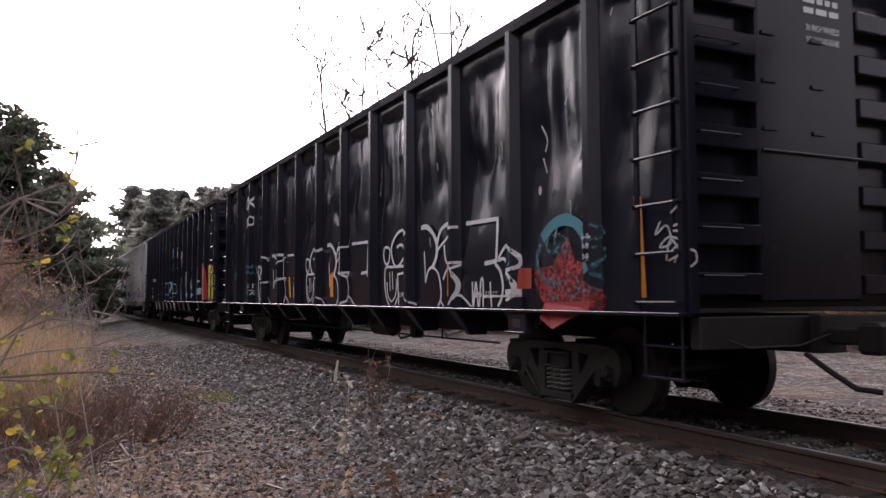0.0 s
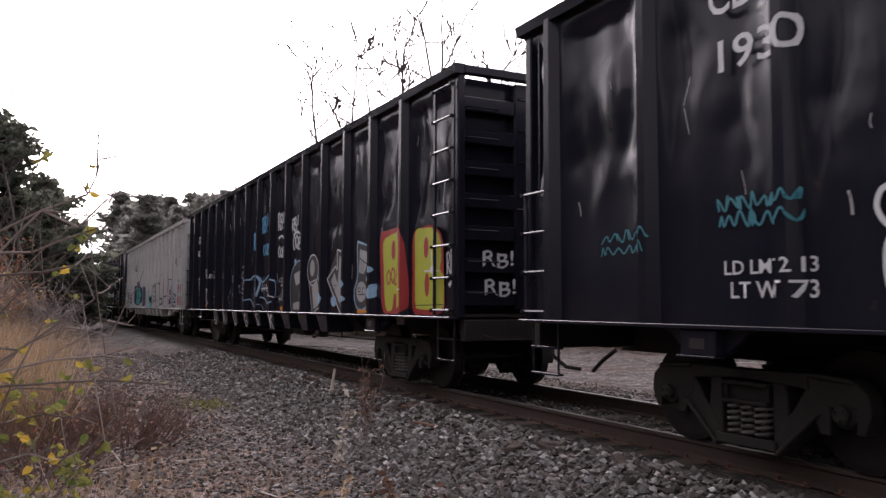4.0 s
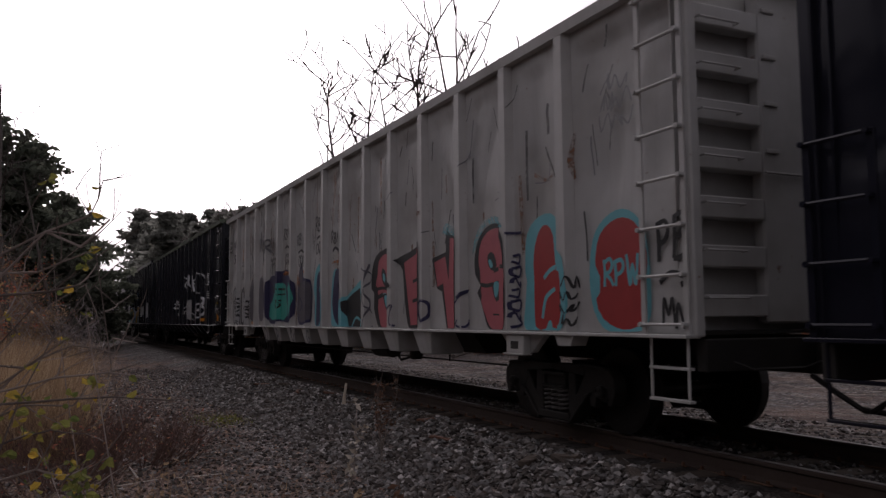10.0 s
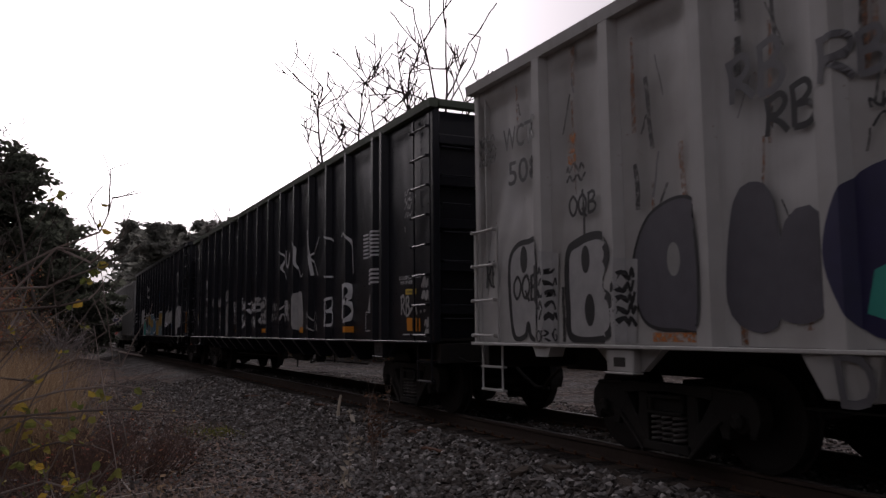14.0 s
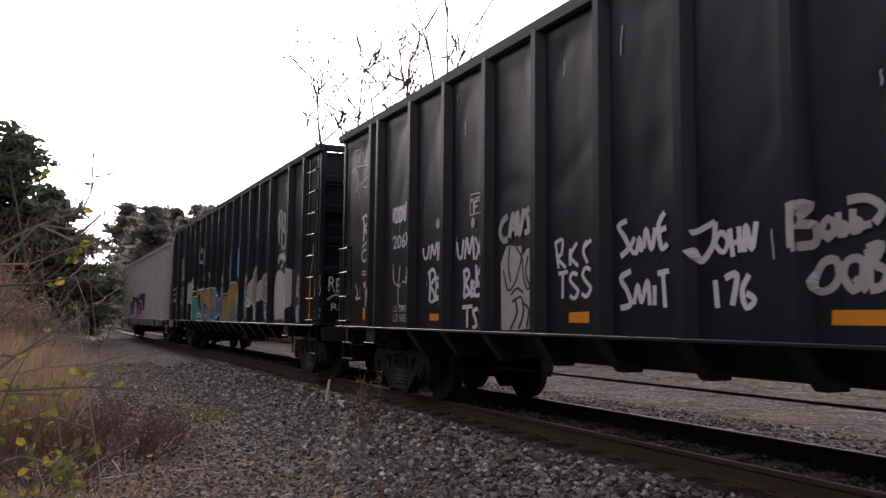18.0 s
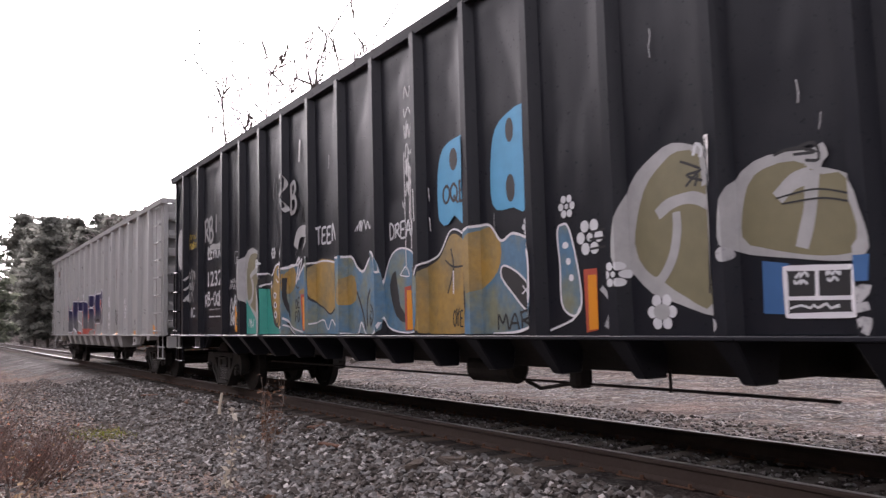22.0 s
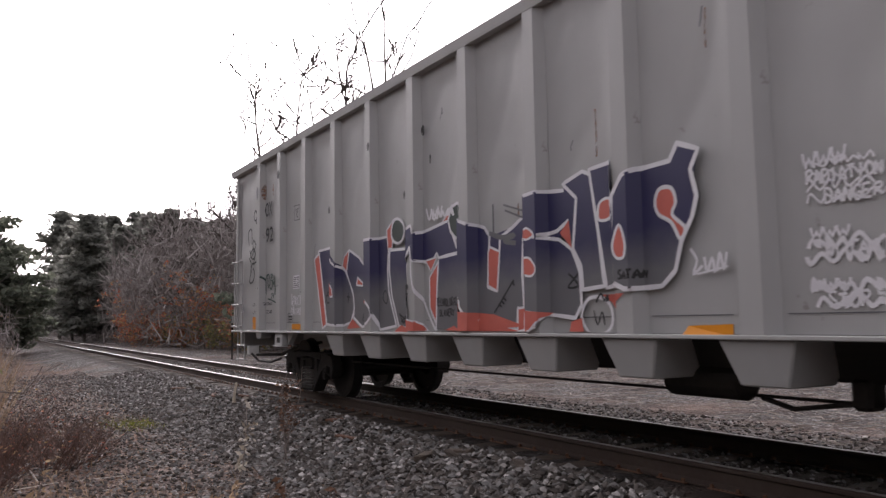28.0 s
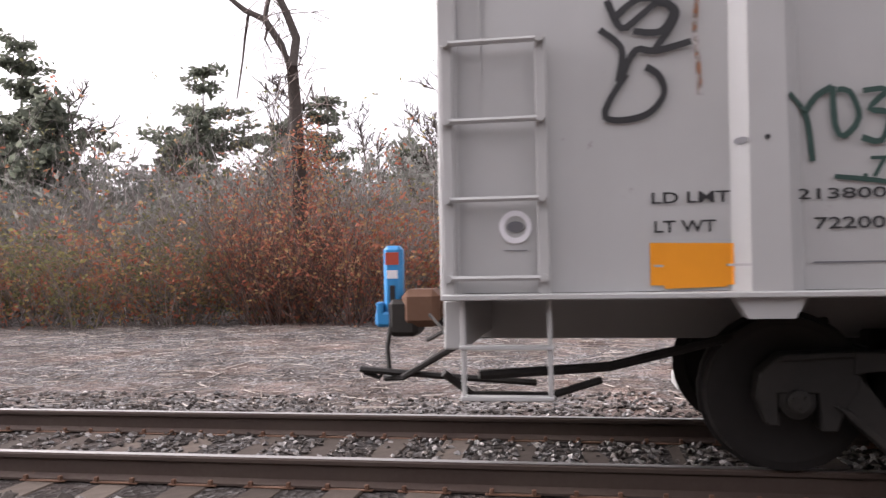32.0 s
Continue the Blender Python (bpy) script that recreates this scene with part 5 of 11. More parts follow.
blob(car_two, RED, [(2.58, 2.31), (2.29, 2.36), (1.98, 2.38), (1.63, 2.33), (1.55, 1.77), (1.58, 1.15), (2.42, 1.11), (2.57, 1.75)])
blob(car_two, YEL, [(2.47, 2.19), (2.26, 2.27), (2.02, 2.30), (1.69, 2.27), (1.66, 1.64), (1.63, 1.22), (1.85, 1.18), (1.92, 1.37), (2.02, 1.40), (2.07, 1.35), (2.11, 1.17), (2.36, 1.20), (2.44, 1.79)])
oval(car_two, RED, 2.07, 2.05, 0.075, 0.148)
word(car_two, RED, "OQB", 2.32, 1.81, 1.54, 0.221)
line(car_two, WB, 0.015, [(1.92, 1.44), (1.60, 1.46)])
line(car_two, WB, 0.015, [(1.76, 1.66), (1.71, 1.20)])
oval(car_two, WB, 1.75, 1.46, 0.050, 0.054)
blob(car_two, RED, [(1.38, 2.21), (1.14, 2.30), (0.82, 2.32), (0.57, 2.23), (0.44, 2.05), (0.43, 1.60), (0.45, 1.15), (1.31, 1.11), (1.39, 1.62)])
blob(car_two, YEL, [(1.30, 2.26), (1.04, 2.29), (0.79, 2.28), (0.61, 2.21), (0.51, 2.09), (0.49, 1.83), (0.54, 1.71), (0.42, 1.63), (0.43, 1.30), (0.50, 1.18), (1.17, 1.18), (1.29, 1.26), (1.30, 1.75)])
oval(car_two, RED, 0.95, 2.02, 0.074, 0.147)
oval(car_two, RED, 0.92, 1.51, 0.073, 0.165)
patch(car_two, REDD, [(0.51, 1.71), (0.44, 1.80), (0.45, 1.62)])
line(car_two, BLK, 0.012, [(1.33, 1.23), (0.44, 1.24)])
line(car_two, WB, 0.018, [(1.01, 1.70), (0.56, 1.69)])
line(car_two, WB, 0.018, [(0.79, 1.98), (0.69, 1.34)])
oval(car_two, WB, 0.76, 1.71, 0.056, 0.055)
word(car_two, W, "RB", 0.33, 0.12, 1.65, 0.303)
stroke(car_two, W, 0.06, [(0.27, 1.48), (0.19, 1.53), (0.13, 1.47)])
blob(car_two, BLK, [(3.58, 2.23), (3.47, 2.26), (2.99, 2.14), (2.95, 1.98), (2.97, 1.78), (3.14, 1.62), (3.04, 1.46), (3.10, 1.24), (3.40, 1.15), (3.64, 1.24), (3.71, 1.47), (3.56, 1.71)])
loop(car_two, LBL, 0.035, [(3.58, 2.23), (3.47, 2.26), (2.99, 2.14), (2.95, 1.98), (2.97, 1.78), (3.14, 1.62), (3.04, 1.46), (3.10, 1.24), (3.40, 1.15), (3.64, 1.24), (3.71, 1.47), (3.56, 1.71)])
patch(car_two, SLV, [(3.46, 2.15), (3.04, 2.07), (3.10, 1.92), (3.28, 1.73), (3.50, 1.77)])
line(car_two, BLK, 0.02, [(3.49, 2.01), (3.11, 1.88)])
line(car_two, BLK, 0.015, [(3.39, 1.96), (3.40, 1.76)])
line(car_two, BLK, 0.015, [(3.29, 1.93), (3.32, 1.74)])
oval(car_two, SLV, 3.39, 1.45, 0.223, 0.168)
word(car_two, BLK, "ELC", 3.54, 3.23, 1.39, 0.135)
patch(car_two, BLK, [(4.58, 2.21), (4.15, 2.12), (4.20, 1.51), (4.39, 1.09), (5.11, 1.70), (4.66, 1.92), (4.56, 1.85)])
outline(car_two, W, 0.03, [(4.58, 2.21), (4.15, 2.12), (4.20, 1.51), (4.39, 1.09), (5.11, 1.70), (4.66, 1.92), (4.56, 1.85)])
patch(car_two, SLV, [(4.45, 2.09), (4.13, 2.04), (4.36, 1.17), (4.56, 1.48), (4.45, 1.66)])
patch(car_two, SLV, [(4.90, 1.66), (4.70, 1.80), (4.49, 1.55), (4.42, 1.25)])
line(car_two, BLK, 0.012, [(4.80, 1.59), (4.55, 1.57)])
line(car_two, BLK, 0.012, [(4.70, 1.44), (4.66, 1.58)])
oval(car_two, BLK, 5.97, 1.90, 0.335, 0.294)
patch(car_two, BLK, [(6.20, 1.65), (5.63, 1.73), (5.35, 1.25), (5.97, 1.07)])
ring(car_two, W, 5.97, 1.90, 0.335, 0.294)
outline(car_two, W, 0.02, [(6.20, 1.65), (5.63, 1.73), (5.35, 1.25), (5.97, 1.07)])
oval(car_two, SLV, 6.00, 1.94, 0.144, 0.159)
patch(car_two, SLV, [(6.01, 1.58), (5.71, 1.73), (5.46, 1.27), (5.89, 1.15)])
blob(car_two, BLK, [(7.49, 1.72), (7.20, 2.04), (6.69, 2.04), (6.60, 1.12), (7.34, 1.11)])
loop(car_two, LBL, 0.025, [(7.49, 1.72), (7.20, 2.04), (6.69, 2.04), (6.60, 1.12), (7.34, 1.11)])
patch(car_two, SLV, [(7.22, 1.86), (6.71, 1.94), (6.70, 1.69), (7.08, 1.62)])
patch(car_two, SLV, [(7.27, 1.26), (7.25, 1.14), (6.66, 1.14), (6.66, 1.33)])
oval(car_two, LBL, 2.82, 1.79, 0.056, 0.051)
oval(car_two, LBL, 3.14, 1.66, 0.045, 0.035)
oval(car_two, LBL, 2.91, 1.64, 0.041, 0.037)
oval(car_two, LBL, 3.02, 1.54, 0.090, 0.106)
oval(car_two, LBL, 2.81, 1.42, 0.088, 0.087)
oval(car_two, LBL, 2.75, 1.51, 0.059, 0.054)
oval(car_two, LBL, 4.06, 1.59, 0.071, 0.062)
oval(car_two, LBL, 4.04, 1.34, 0.064, 0.053)
oval(car_two, LBL, 4.74, 1.30, 0.149, 0.097)
oval(car_two, LBL, 5.54, 1.93, 0.061, 0.043)
oval(car_two, LBL, 5.37, 1.73, 0.075, 0.058)
oval(car_two, LBL, 5.30, 1.35, 0.114, 0.114)
oval(car_two, LBL, 6.62, 1.83, 0.077, 0.073)
oval(car_two, LBL, 6.57, 1.42, 0.087, 0.120)
oval(car_two, LBL, 7.13, 2.11, 0.073, 0.070)
oval(car_two, LBL, 7.78, 1.49, 0.110, 0.148)
patch(car_two, ORG, [(3.56, 1.16), (3.10, 1.16), (3.10, 1.11), (3.56, 1.10)])
patch(car_two, ORG, [(8.23, 1.20), (7.91, 1.20), (7.91, 1.12), (8.23, 1.11)])
word(car_two, W, "RB!", 7.42, 6.88, 2.76, 0.284)
stroke(car_two, W, 0.05, [(7.29, 2.68), (7.05, 2.72), (6.88, 2.69), (6.73, 2.59)])
word(car_two, W, "OQB", 7.30, 6.73, 2.37, 0.248)
word(car_two, W, "RB!", 8.50, 7.96, 2.88, 0.339)
stroke(car_two, W, 0.05, [(8.45, 2.68), (8.20, 2.73), (7.98, 2.63)])
word(car_two, W, "OQB", 8.45, 7.96, 2.27, 0.214)
word(car_two, BLU, "RB!", 9.88, 9.32, 2.92, 0.361)
word(car_two, BLU, "OQB", 9.75, 9.23, 2.40, 0.227)
word(car_two, BLU, "RB", 10.69, 10.28, 2.55, 0.352)
word(car_two, SLV, "D", 15.07, 14.73, 0.66, 0.449)
word(car_two, SLV, "R", 13.82, 13.53, 0.69, 0.371)
word(car_two, SLV, "U", 12.54, 12.27, 0.68, 0.363)
word(car_two, SLV, "G", 11.32, 11.07, 0.68, 0.337)
word(car_two, SLV, "S", 10.09, 9.85, 0.73, 0.315)
word(car_two, W, "K", 8.87, 8.58, 0.70, 0.382)
stroke(car_two, LBL, 0.035, [(11.35, 1.34), (11.32, 1.79), (10.97, 1.86), (10.64, 1.93), (10.28, 1.92)])
stroke(car_two, LBL, 0.03, [(11.35, 1.31), (11.02, 1.37), (10.74, 1.28), (10.53, 1.19), (10.33, 1.28), (10.09, 1.30)])
stroke(car_two, W, 0.02, [(11.35, 1.69), (11.30, 1.35)])
stroke(car_two, LBL, 0.03, [(10.00, 1.41), (9.95, 1.77), (10.01, 1.92), (9.86, 1.77), (9.68, 1.78), (9.43, 1.85), (9.16, 1.90), (8.83, 1.89)])
stroke(car_two, LBL, 0.03, [(9.95, 1.41), (9.60, 1.38), (9.28, 1.25), (8.98, 1.25), (8.77, 1.30)])
stroke(car_two, LBL, 0.03, [(8.80, 1.80), (8.65, 1.70), (8.64, 1.51), (8.69, 1.39)])
stroke(car_two, W, 0.025, [(9.92, 1.61), (9.40, 1.61), (9.02, 1.52), (8.74, 1.40)])
line(car_two, W, 0.02, [(9.84, 1.71), (9.70, 1.61), (9.86, 1.54)])
line(car_two, W, 0.02, [(9.63, 1.72), (9.49, 1.62), (9.64, 1.55)])
line(car_two, W, 0.02, [(9.42, 1.70), (9.29, 1.60), (9.44, 1.54)])
line(car_two, W, 0.02, [(9.24, 1.66), (9.12, 1.57), (9.26, 1.50)])
line(car_two, W, 0.02, [(9.07, 1.61), (8.96, 1.52), (9.09, 1.46)])
line(car_two, W, 0.02, [(8.93, 1.55), (8.82, 1.46), (8.95, 1.39)])
oval(car_two, LBL, 10.44, 1.63, 0.110, 0.100)
blob(car_two, LBLF, [(10.14, 1.90), (10.04, 1.81), (10.04, 1.44), (10.17, 1.42)])
stroke(car_two, LBLF, 0.025, [(10.04, 1.25), (9.82, 1.21), (9.69, 1.12)])
stroke(car_two, SLVF, 0.02, [(8.26, 1.81), (8.34, 1.75), (8.23, 1.72)])
stroke(car_two, SLVF, 0.02, [(8.18, 1.83), (8.17, 1.72), (8.10, 1.83), (8.08, 1.71)])
stroke(car_two, SLVF, 0.02, [(8.06, 1.71), (8.01, 1.86), (7.97, 1.73), (7.87, 1.76)])
stroke(car_two, SLVF, 0.02, [(8.24, 1.65), (8.06, 1.67), (8.17, 1.63), (7.87, 1.70)])
stroke(car_two, SLVF, 0.03, [(8.18, 1.50), (8.19, 1.37), (8.31, 1.34), (8.34, 1.43)])
loop(car_two, SLVF, 0.03, [(8.12, 1.39), (8.06, 1.45), (8.02, 1.40), (8.08, 1.32)])
stroke(car_two, SLVF, 0.03, [(7.98, 1.40), (7.90, 1.42), (7.96, 1.34), (7.88, 1.34)])
blob(car_two, LBLF, [(7.87, 1.53), (7.73, 1.59), (7.70, 1.40), (7.87, 1.38)])
stroke(car_two, SLVF, 0.03, [(7.84, 1.57), (7.88, 1.32), (7.90, 1.24)])
stroke(car_two, SLVF, 0.028, [(11.87, 2.17), (11.79, 2.21), (11.67, 2.18), (11.65, 2.12), (11.75, 2.07), (11.88, 2.03), (11.92, 1.95), (11.77, 1.89), (11.68, 1.82), (11.74, 1.71), (11.92, 1.80)])
stroke(car_two, SLVF, 0.028, [(11.65, 1.94), (11.64, 1.74), (11.60, 1.78), (11.58, 1.96)])
stroke(car_two, SLVF, 0.028, [(11.55, 1.74), (11.53, 1.97), (11.49, 1.81), (11.45, 2.00), (11.44, 1.77)])
stroke(car_two, SLVF, 0.028, [(11.40, 1.99), (11.39, 1.76), (11.34, 1.91)])
stroke(car_two, SLVF, 0.028, [(11.35, 2.10), (11.30, 1.87), (11.20, 1.75)])
stroke(car_two, SLVF, 0.028, [(11.91, 1.60), (11.78, 1.66), (11.59, 1.63), (11.66, 1.47), (11.74, 1.29)])
stroke(car_two, SLVF, 0.028, [(11.91, 1.55), (11.69, 1.51), (11.45, 1.64), (11.32, 1.65), (11.24, 1.58)])
line(car_two, W, 0.035, [(14.23, 2.01), (13.78, 2.00), (14.04, 1.39), (13.70, 1.40)])
line(car_two, W, 0.03, [(15.49, 2.04), (14.97, 2.03)])
line(car_two, LBL, 0.03, [(15.30, 1.75), (15.08, 1.75), (15.19, 1.55), (15.48, 1.44), (14.96, 1.42)])
stroke(car_two, W, 0.03, [(13.03, 1.99), (12.76, 2.01), (12.48, 1.90), (12.64, 1.72), (12.87, 1.66), (12.97, 1.50), (12.84, 1.38), (12.61, 1.40), (12.49, 1.50)])
blob(car_two, LBL, [(12.90, 1.71), (12.77, 1.75), (12.63, 1.72), (12.75, 1.66), (12.88, 1.65)])
stroke(car_two, LBLF, 0.03, [(13.00, 2.13), (12.82, 2.30), (12.78, 2.15), (12.63, 2.20), (12.53, 2.03)])
stroke(car_two, LBLF, 0.03, [(13.37, 1.51), (13.54, 1.41), (13.29, 1.56), (13.18, 1.70)])
stroke(car_two, LBLF, 0.03, [(14.35, 1.99), (14.02, 2.24), (13.72, 2.23)])
stroke(car_two, LBLF, 0.03, [(12.31, 1.70), (12.17, 1.74), (12.20, 1.61), (12.09, 1.54)])
stroke(car_two, LBLF, 0.03, [(13.52, 1.41), (13.37, 1.28), (13.31, 1.16)])
stroke(car_two, LBLF, 0.03, [(15.68, 2.22), (15.25, 2.21), (14.97, 2.31)])
word(car_two, W, "BOBBY", 16.81, 16.31, 2.10, 0.200)
word(car_two, W, "OQB", 16.28, 15.84, 2.03, 0.100)
word(car_two, W, "BILLY", 16.74, 15.99, 1.43, 0.280)
word(car_two, W, "ORG", 16.40, 15.96, 1.25, 0.140)
outline(car_two, W, 0.01, [(16.60, 2.97), (16.32, 2.97), (16.32, 3.20), (16.60, 3.21)])
word(car_two, W, "C", 16.52, 16.39, 2.96, 0.168)
word(car_two, W, "CDEX", 18.15, 17.47, 3.21, 0.223)
word(car_two, W, "16357", 18.19, 17.44, 2.79, 0.197)
word(car_two, W, "RB", 18.80, 18.51, 1.84, 0.315)
word(car_two, W, "RB!", 17.97, 17.42, 1.80, 0.305)
stroke(car_two, W, 0.03, [(17.90, 1.70), (17.69, 1.75), (17.48, 1.68)])
bars(car_two, W, 16.58, 16.25, 1.79, 2.01, 7, 2)
word(car_two, W, "214300", 18.00, 17.53, 1.65, 0.102)
word(car_two, W, "71700", 17.91, 17.53, 1.51, 0.100)
word(car_two, W, "LD L", 18.77, 18.51, 1.69, 0.084)
word(car_two, W, "LT W", 18.76, 18.51, 1.53, 0.084)
patch(car_two, ORG, [(16.48, 1.24), (16.02, 1.25), (16.02, 1.15), (16.48, 1.14)])
patch(car_two, ORG, [(14.11, 1.23), (13.70, 1.24), (13.70, 1.14), (14.11, 1.14)])
patch(car_two, ORG, [(18.76, 1.38), (18.51, 1.38), (18.51, 1.13), (18.75, 1.12)])
blob(car_three, CYN, [(1.46, 1.69), (1.35, 2.07), (1.03, 2.24), (0.75, 2.17), (0.59, 1.89), (0.57, 1.24), (0.79, 1.09), (1.17, 1.09), (1.40, 1.30)])
blob(car_three, RED, [(1.36, 1.74), (1.28, 2.03), (1.01, 2.16), (0.76, 2.10), (0.62, 1.89), (0.61, 1.64), (0.77, 1.55), (0.62, 1.39), (0.67, 1.19), (0.95, 1.12), (1.25, 1.22), (1.36, 1.41), (1.23, 1.54)])
word(car_three, CYN, "RPW", 1.23, 0.70, 1.52, 0.244)
scrawl(car_three, DKG, 0.02, 1.22, 0.72, 2.99, 3.57, 3)
blob(car_three, CYN, [(2.66, 1.74), (2.61, 2.17), (2.34, 2.34), (2.05, 2.30), (1.98, 1.96), (1.80, 1.85), (1.81, 1.14), (2.66, 1.10), (2.61, 1.55)])
blob(car_three, RED, [(2.48, 1.92), (2.36, 2.18), (2.21, 2.23), (2.09, 2.10), (2.06, 1.81), (1.87, 1.74), (1.84, 1.26), (1.93, 1.14), (2.13, 1.13), (2.16, 1.27), (2.26, 1.12), (2.46, 1.14), (2.47, 1.55)])
stroke(car_three, CYN, 0.05, [(2.28, 1.66), (2.15, 1.74), (2.00, 1.77), (1.85, 1.73)])
stroke(car_three, CYN, 0.05, [(2.32, 1.23), (2.25, 1.44), (2.07, 1.54)])
scrawl(car_three, BLK, 0.02, 1.83, 1.61, 1.14, 1.65, 4)
blob(car_three, BLK, [(7.55, 1.73), (7.51, 2.07), (7.34, 2.26), (7.01, 2.34), (6.71, 2.25), (6.72, 1.09), (7.17, 1.06), (7.44, 1.42), (7.36, 1.64)])
blob(car_three, PNK, [(7.27, 1.95), (7.21, 2.17), (6.95, 2.27), (6.73, 2.20), (6.72, 1.88), (6.86, 1.76), (6.72, 1.57), (6.74, 1.10), (7.08, 1.09), (7.25, 1.42), (7.18, 1.66), (7.35, 1.79)])
blob(car_three, CYN, [(7.08, 1.99), (6.97, 1.93), (6.91, 1.80), (7.02, 1.84)])
blob(car_three, CYN, [(7.03, 1.64), (6.82, 1.61), (6.84, 1.39), (6.95, 1.45)])
stroke(car_three, BLK, 0.03, [(7.06, 2.04), (6.90, 1.93), (6.94, 1.76), (6.74, 1.71)])
blob(car_three, BLK, [(6.47, 2.14), (5.93, 2.23), (5.54, 2.30), (5.43, 2.23), (5.47, 1.13), (5.97, 1.10), (6.14, 1.55), (6.21, 1.97)])
patch(car_three, PNK, [(6.15, 2.08), (5.45, 2.23), (5.47, 1.87), (5.85, 1.80), (5.83, 1.74), (5.48, 1.78), (5.49, 1.58), (5.85, 1.53), (5.80, 1.46), (5.47, 1.49), (5.49, 1.16), (5.91, 1.14), (6.05, 1.66)])
patch(car_three, BLK, [(5.15, 2.07), (4.70, 2.13), (4.70, 2.38), (4.64, 2.41), (4.54, 2.35), (4.26, 2.29), (4.28, 1.67), (4.27, 1.11), (4.69, 1.07), (4.83, 1.60), (4.99, 1.65)])
patch(car_three, PNK, [(5.07, 2.01), (4.72, 2.07), (4.62, 1.73), (4.57, 2.31), (4.26, 2.26), (4.31, 1.11), (4.65, 1.10), (4.79, 1.71), (4.97, 1.67)])
blob(car_three, CYNF, [(4.80, 2.40), (4.70, 2.52), (4.50, 2.45), (4.26, 2.32), (4.69, 2.36)])
blob(car_three, CYNF, [(3.94, 2.02), (3.80, 2.32), (3.45, 2.46), (3.14, 2.39), (3.02, 2.28), (3.51, 2.38), (3.78, 2.18)])
blob(car_three, BLK, [(3.87, 2.01), (3.75, 2.23), (3.50, 2.36), (3.24, 2.35), (3.04, 2.20), (2.99, 1.91), (3.02, 1.10), (3.49, 1.08), (3.72, 1.44), (3.81, 1.56), (3.72, 1.64), (3.86, 1.78)])
blob(car_three, PNK, [(3.76, 2.00), (3.68, 2.19), (3.46, 2.30), (3.22, 2.29), (3.09, 2.17), (3.01, 1.92), (3.07, 1.87), (3.31, 1.81), (3.40, 1.94), (3.49, 1.98), (3.47, 1.88), (3.37, 1.79), (3.12, 1.80), (2.99, 1.79), (3.01, 1.44), (3.03, 1.11), (3.43, 1.10), (3.62, 1.29), (3.71, 1.45), (3.65, 1.54), (3.54, 1.60), (3.39, 1.64), (3.55, 1.69), (3.73, 1.82)])
blob(car_three, BLK, [(3.54, 1.97), (3.47, 2.03), (3.37, 2.00), (3.31, 1.86), (3.40, 1.80), (3.50, 1.86)])
blob(car_three, CYN, [(3.51, 1.93), (3.45, 1.94), (3.40, 1.86), (3.46, 1.84)])
blob(car_three, BLK, [(3.41, 1.66), (3.19, 1.66), (3.23, 1.49), (3.33, 1.43), (3.40, 1.54)])
blob(car_three, CYN, [(3.38, 1.66), (3.25, 1.65), (3.31, 1.49), (3.37, 1.51)])
line(car_three, BLK, 0.02, [(3.41, 1.28), (3.15, 1.27)])
stroke(car_three, NVY, 0.03, [(2.89, 1.94), (2.78, 1.95), (2.80, 1.85), (2.90, 1.88)])
stroke(car_three, NVY, 0.03, [(2.90, 1.80), (2.76, 1.81), (2.79, 1.70), (2.90, 1.73), (2.90, 1.80)])
stroke(car_three, NVY, 0.03, [(2.90, 1.63), (2.88, 1.69), (2.77, 1.58), (2.78, 1.65)])
stroke(car_three, NVY, 0.03, [(2.90, 1.55), (2.79, 1.56), (2.82, 1.47), (2.92, 1.49)])
stroke(car_three, NVY, 0.03, [(2.91, 1.42), (2.77, 1.43), (2.80, 1.32), (2.91, 1.34), (2.91, 1.42)])
stroke(car_three, NVY, 0.03, [(2.92, 1.24), (2.89, 1.30), (2.79, 1.20), (2.79, 1.27)])
stroke(car_three, NVY, 0.03, [(2.91, 1.13), (2.75, 1.17), (2.83, 1.24)])
loop(car_three, NVY, 0.04, [(5.41, 1.30), (5.42, 1.44), (5.33, 1.49), (5.25, 1.44), (5.25, 1.28), (5.34, 1.20)])
stroke(car_three, NVY, 0.03, [(4.26, 1.43), (4.04, 1.59), (4.22, 1.50)])
stroke(car_three, NVY, 0.03, [(4.20, 1.22), (4.24, 1.15), (4.08, 1.13), (4.04, 1.22)])
stroke(car_three, NVY, 0.03, [(6.66, 1.38), (6.49, 1.44), (6.56, 1.19), (6.45, 1.13)])
stroke(car_three, NVY, 0.03, [(2.96, 2.21), (2.82, 2.20), (2.73, 2.20)])
stroke(car_three, GPUR, 0.025, [(7.62, 2.15), (7.70, 1.74), (7.61, 1.46), (7.79, 1.05), (7.50, 1.12)])
stroke(car_three, GPUR, 0.025, [(7.80, 2.09), (7.56, 1.94), (7.78, 1.60), (7.53, 1.33)])
blob(car_three, CYN, [(9.75, 1.43), (9.65, 2.08), (9.36, 2.18), (9.08, 2.04), (9.05, 1.49), (8.73, 1.07), (9.61, 1.05)])
word(car_three, LBL, "RPW", 9.61, 8.99, 1.43, 0.160)
patch(car_three, CYN, [(9.12, 1.53), (8.56, 1.74), (7.95, 1.96), (7.82, 1.05), (8.82, 1.05)])
patch(car_three, BLK, [(8.94, 1.53), (8.56, 1.67), (8.04, 1.79), (7.93, 1.08), (8.70, 1.11)])
stroke(car_three, CYN, 0.04, [(8.10, 1.83), (8.05, 1.54)])
stroke(car_three, CYN, 0.04, [(8.56, 1.08), (8.32, 1.26), (8.01, 1.19)])
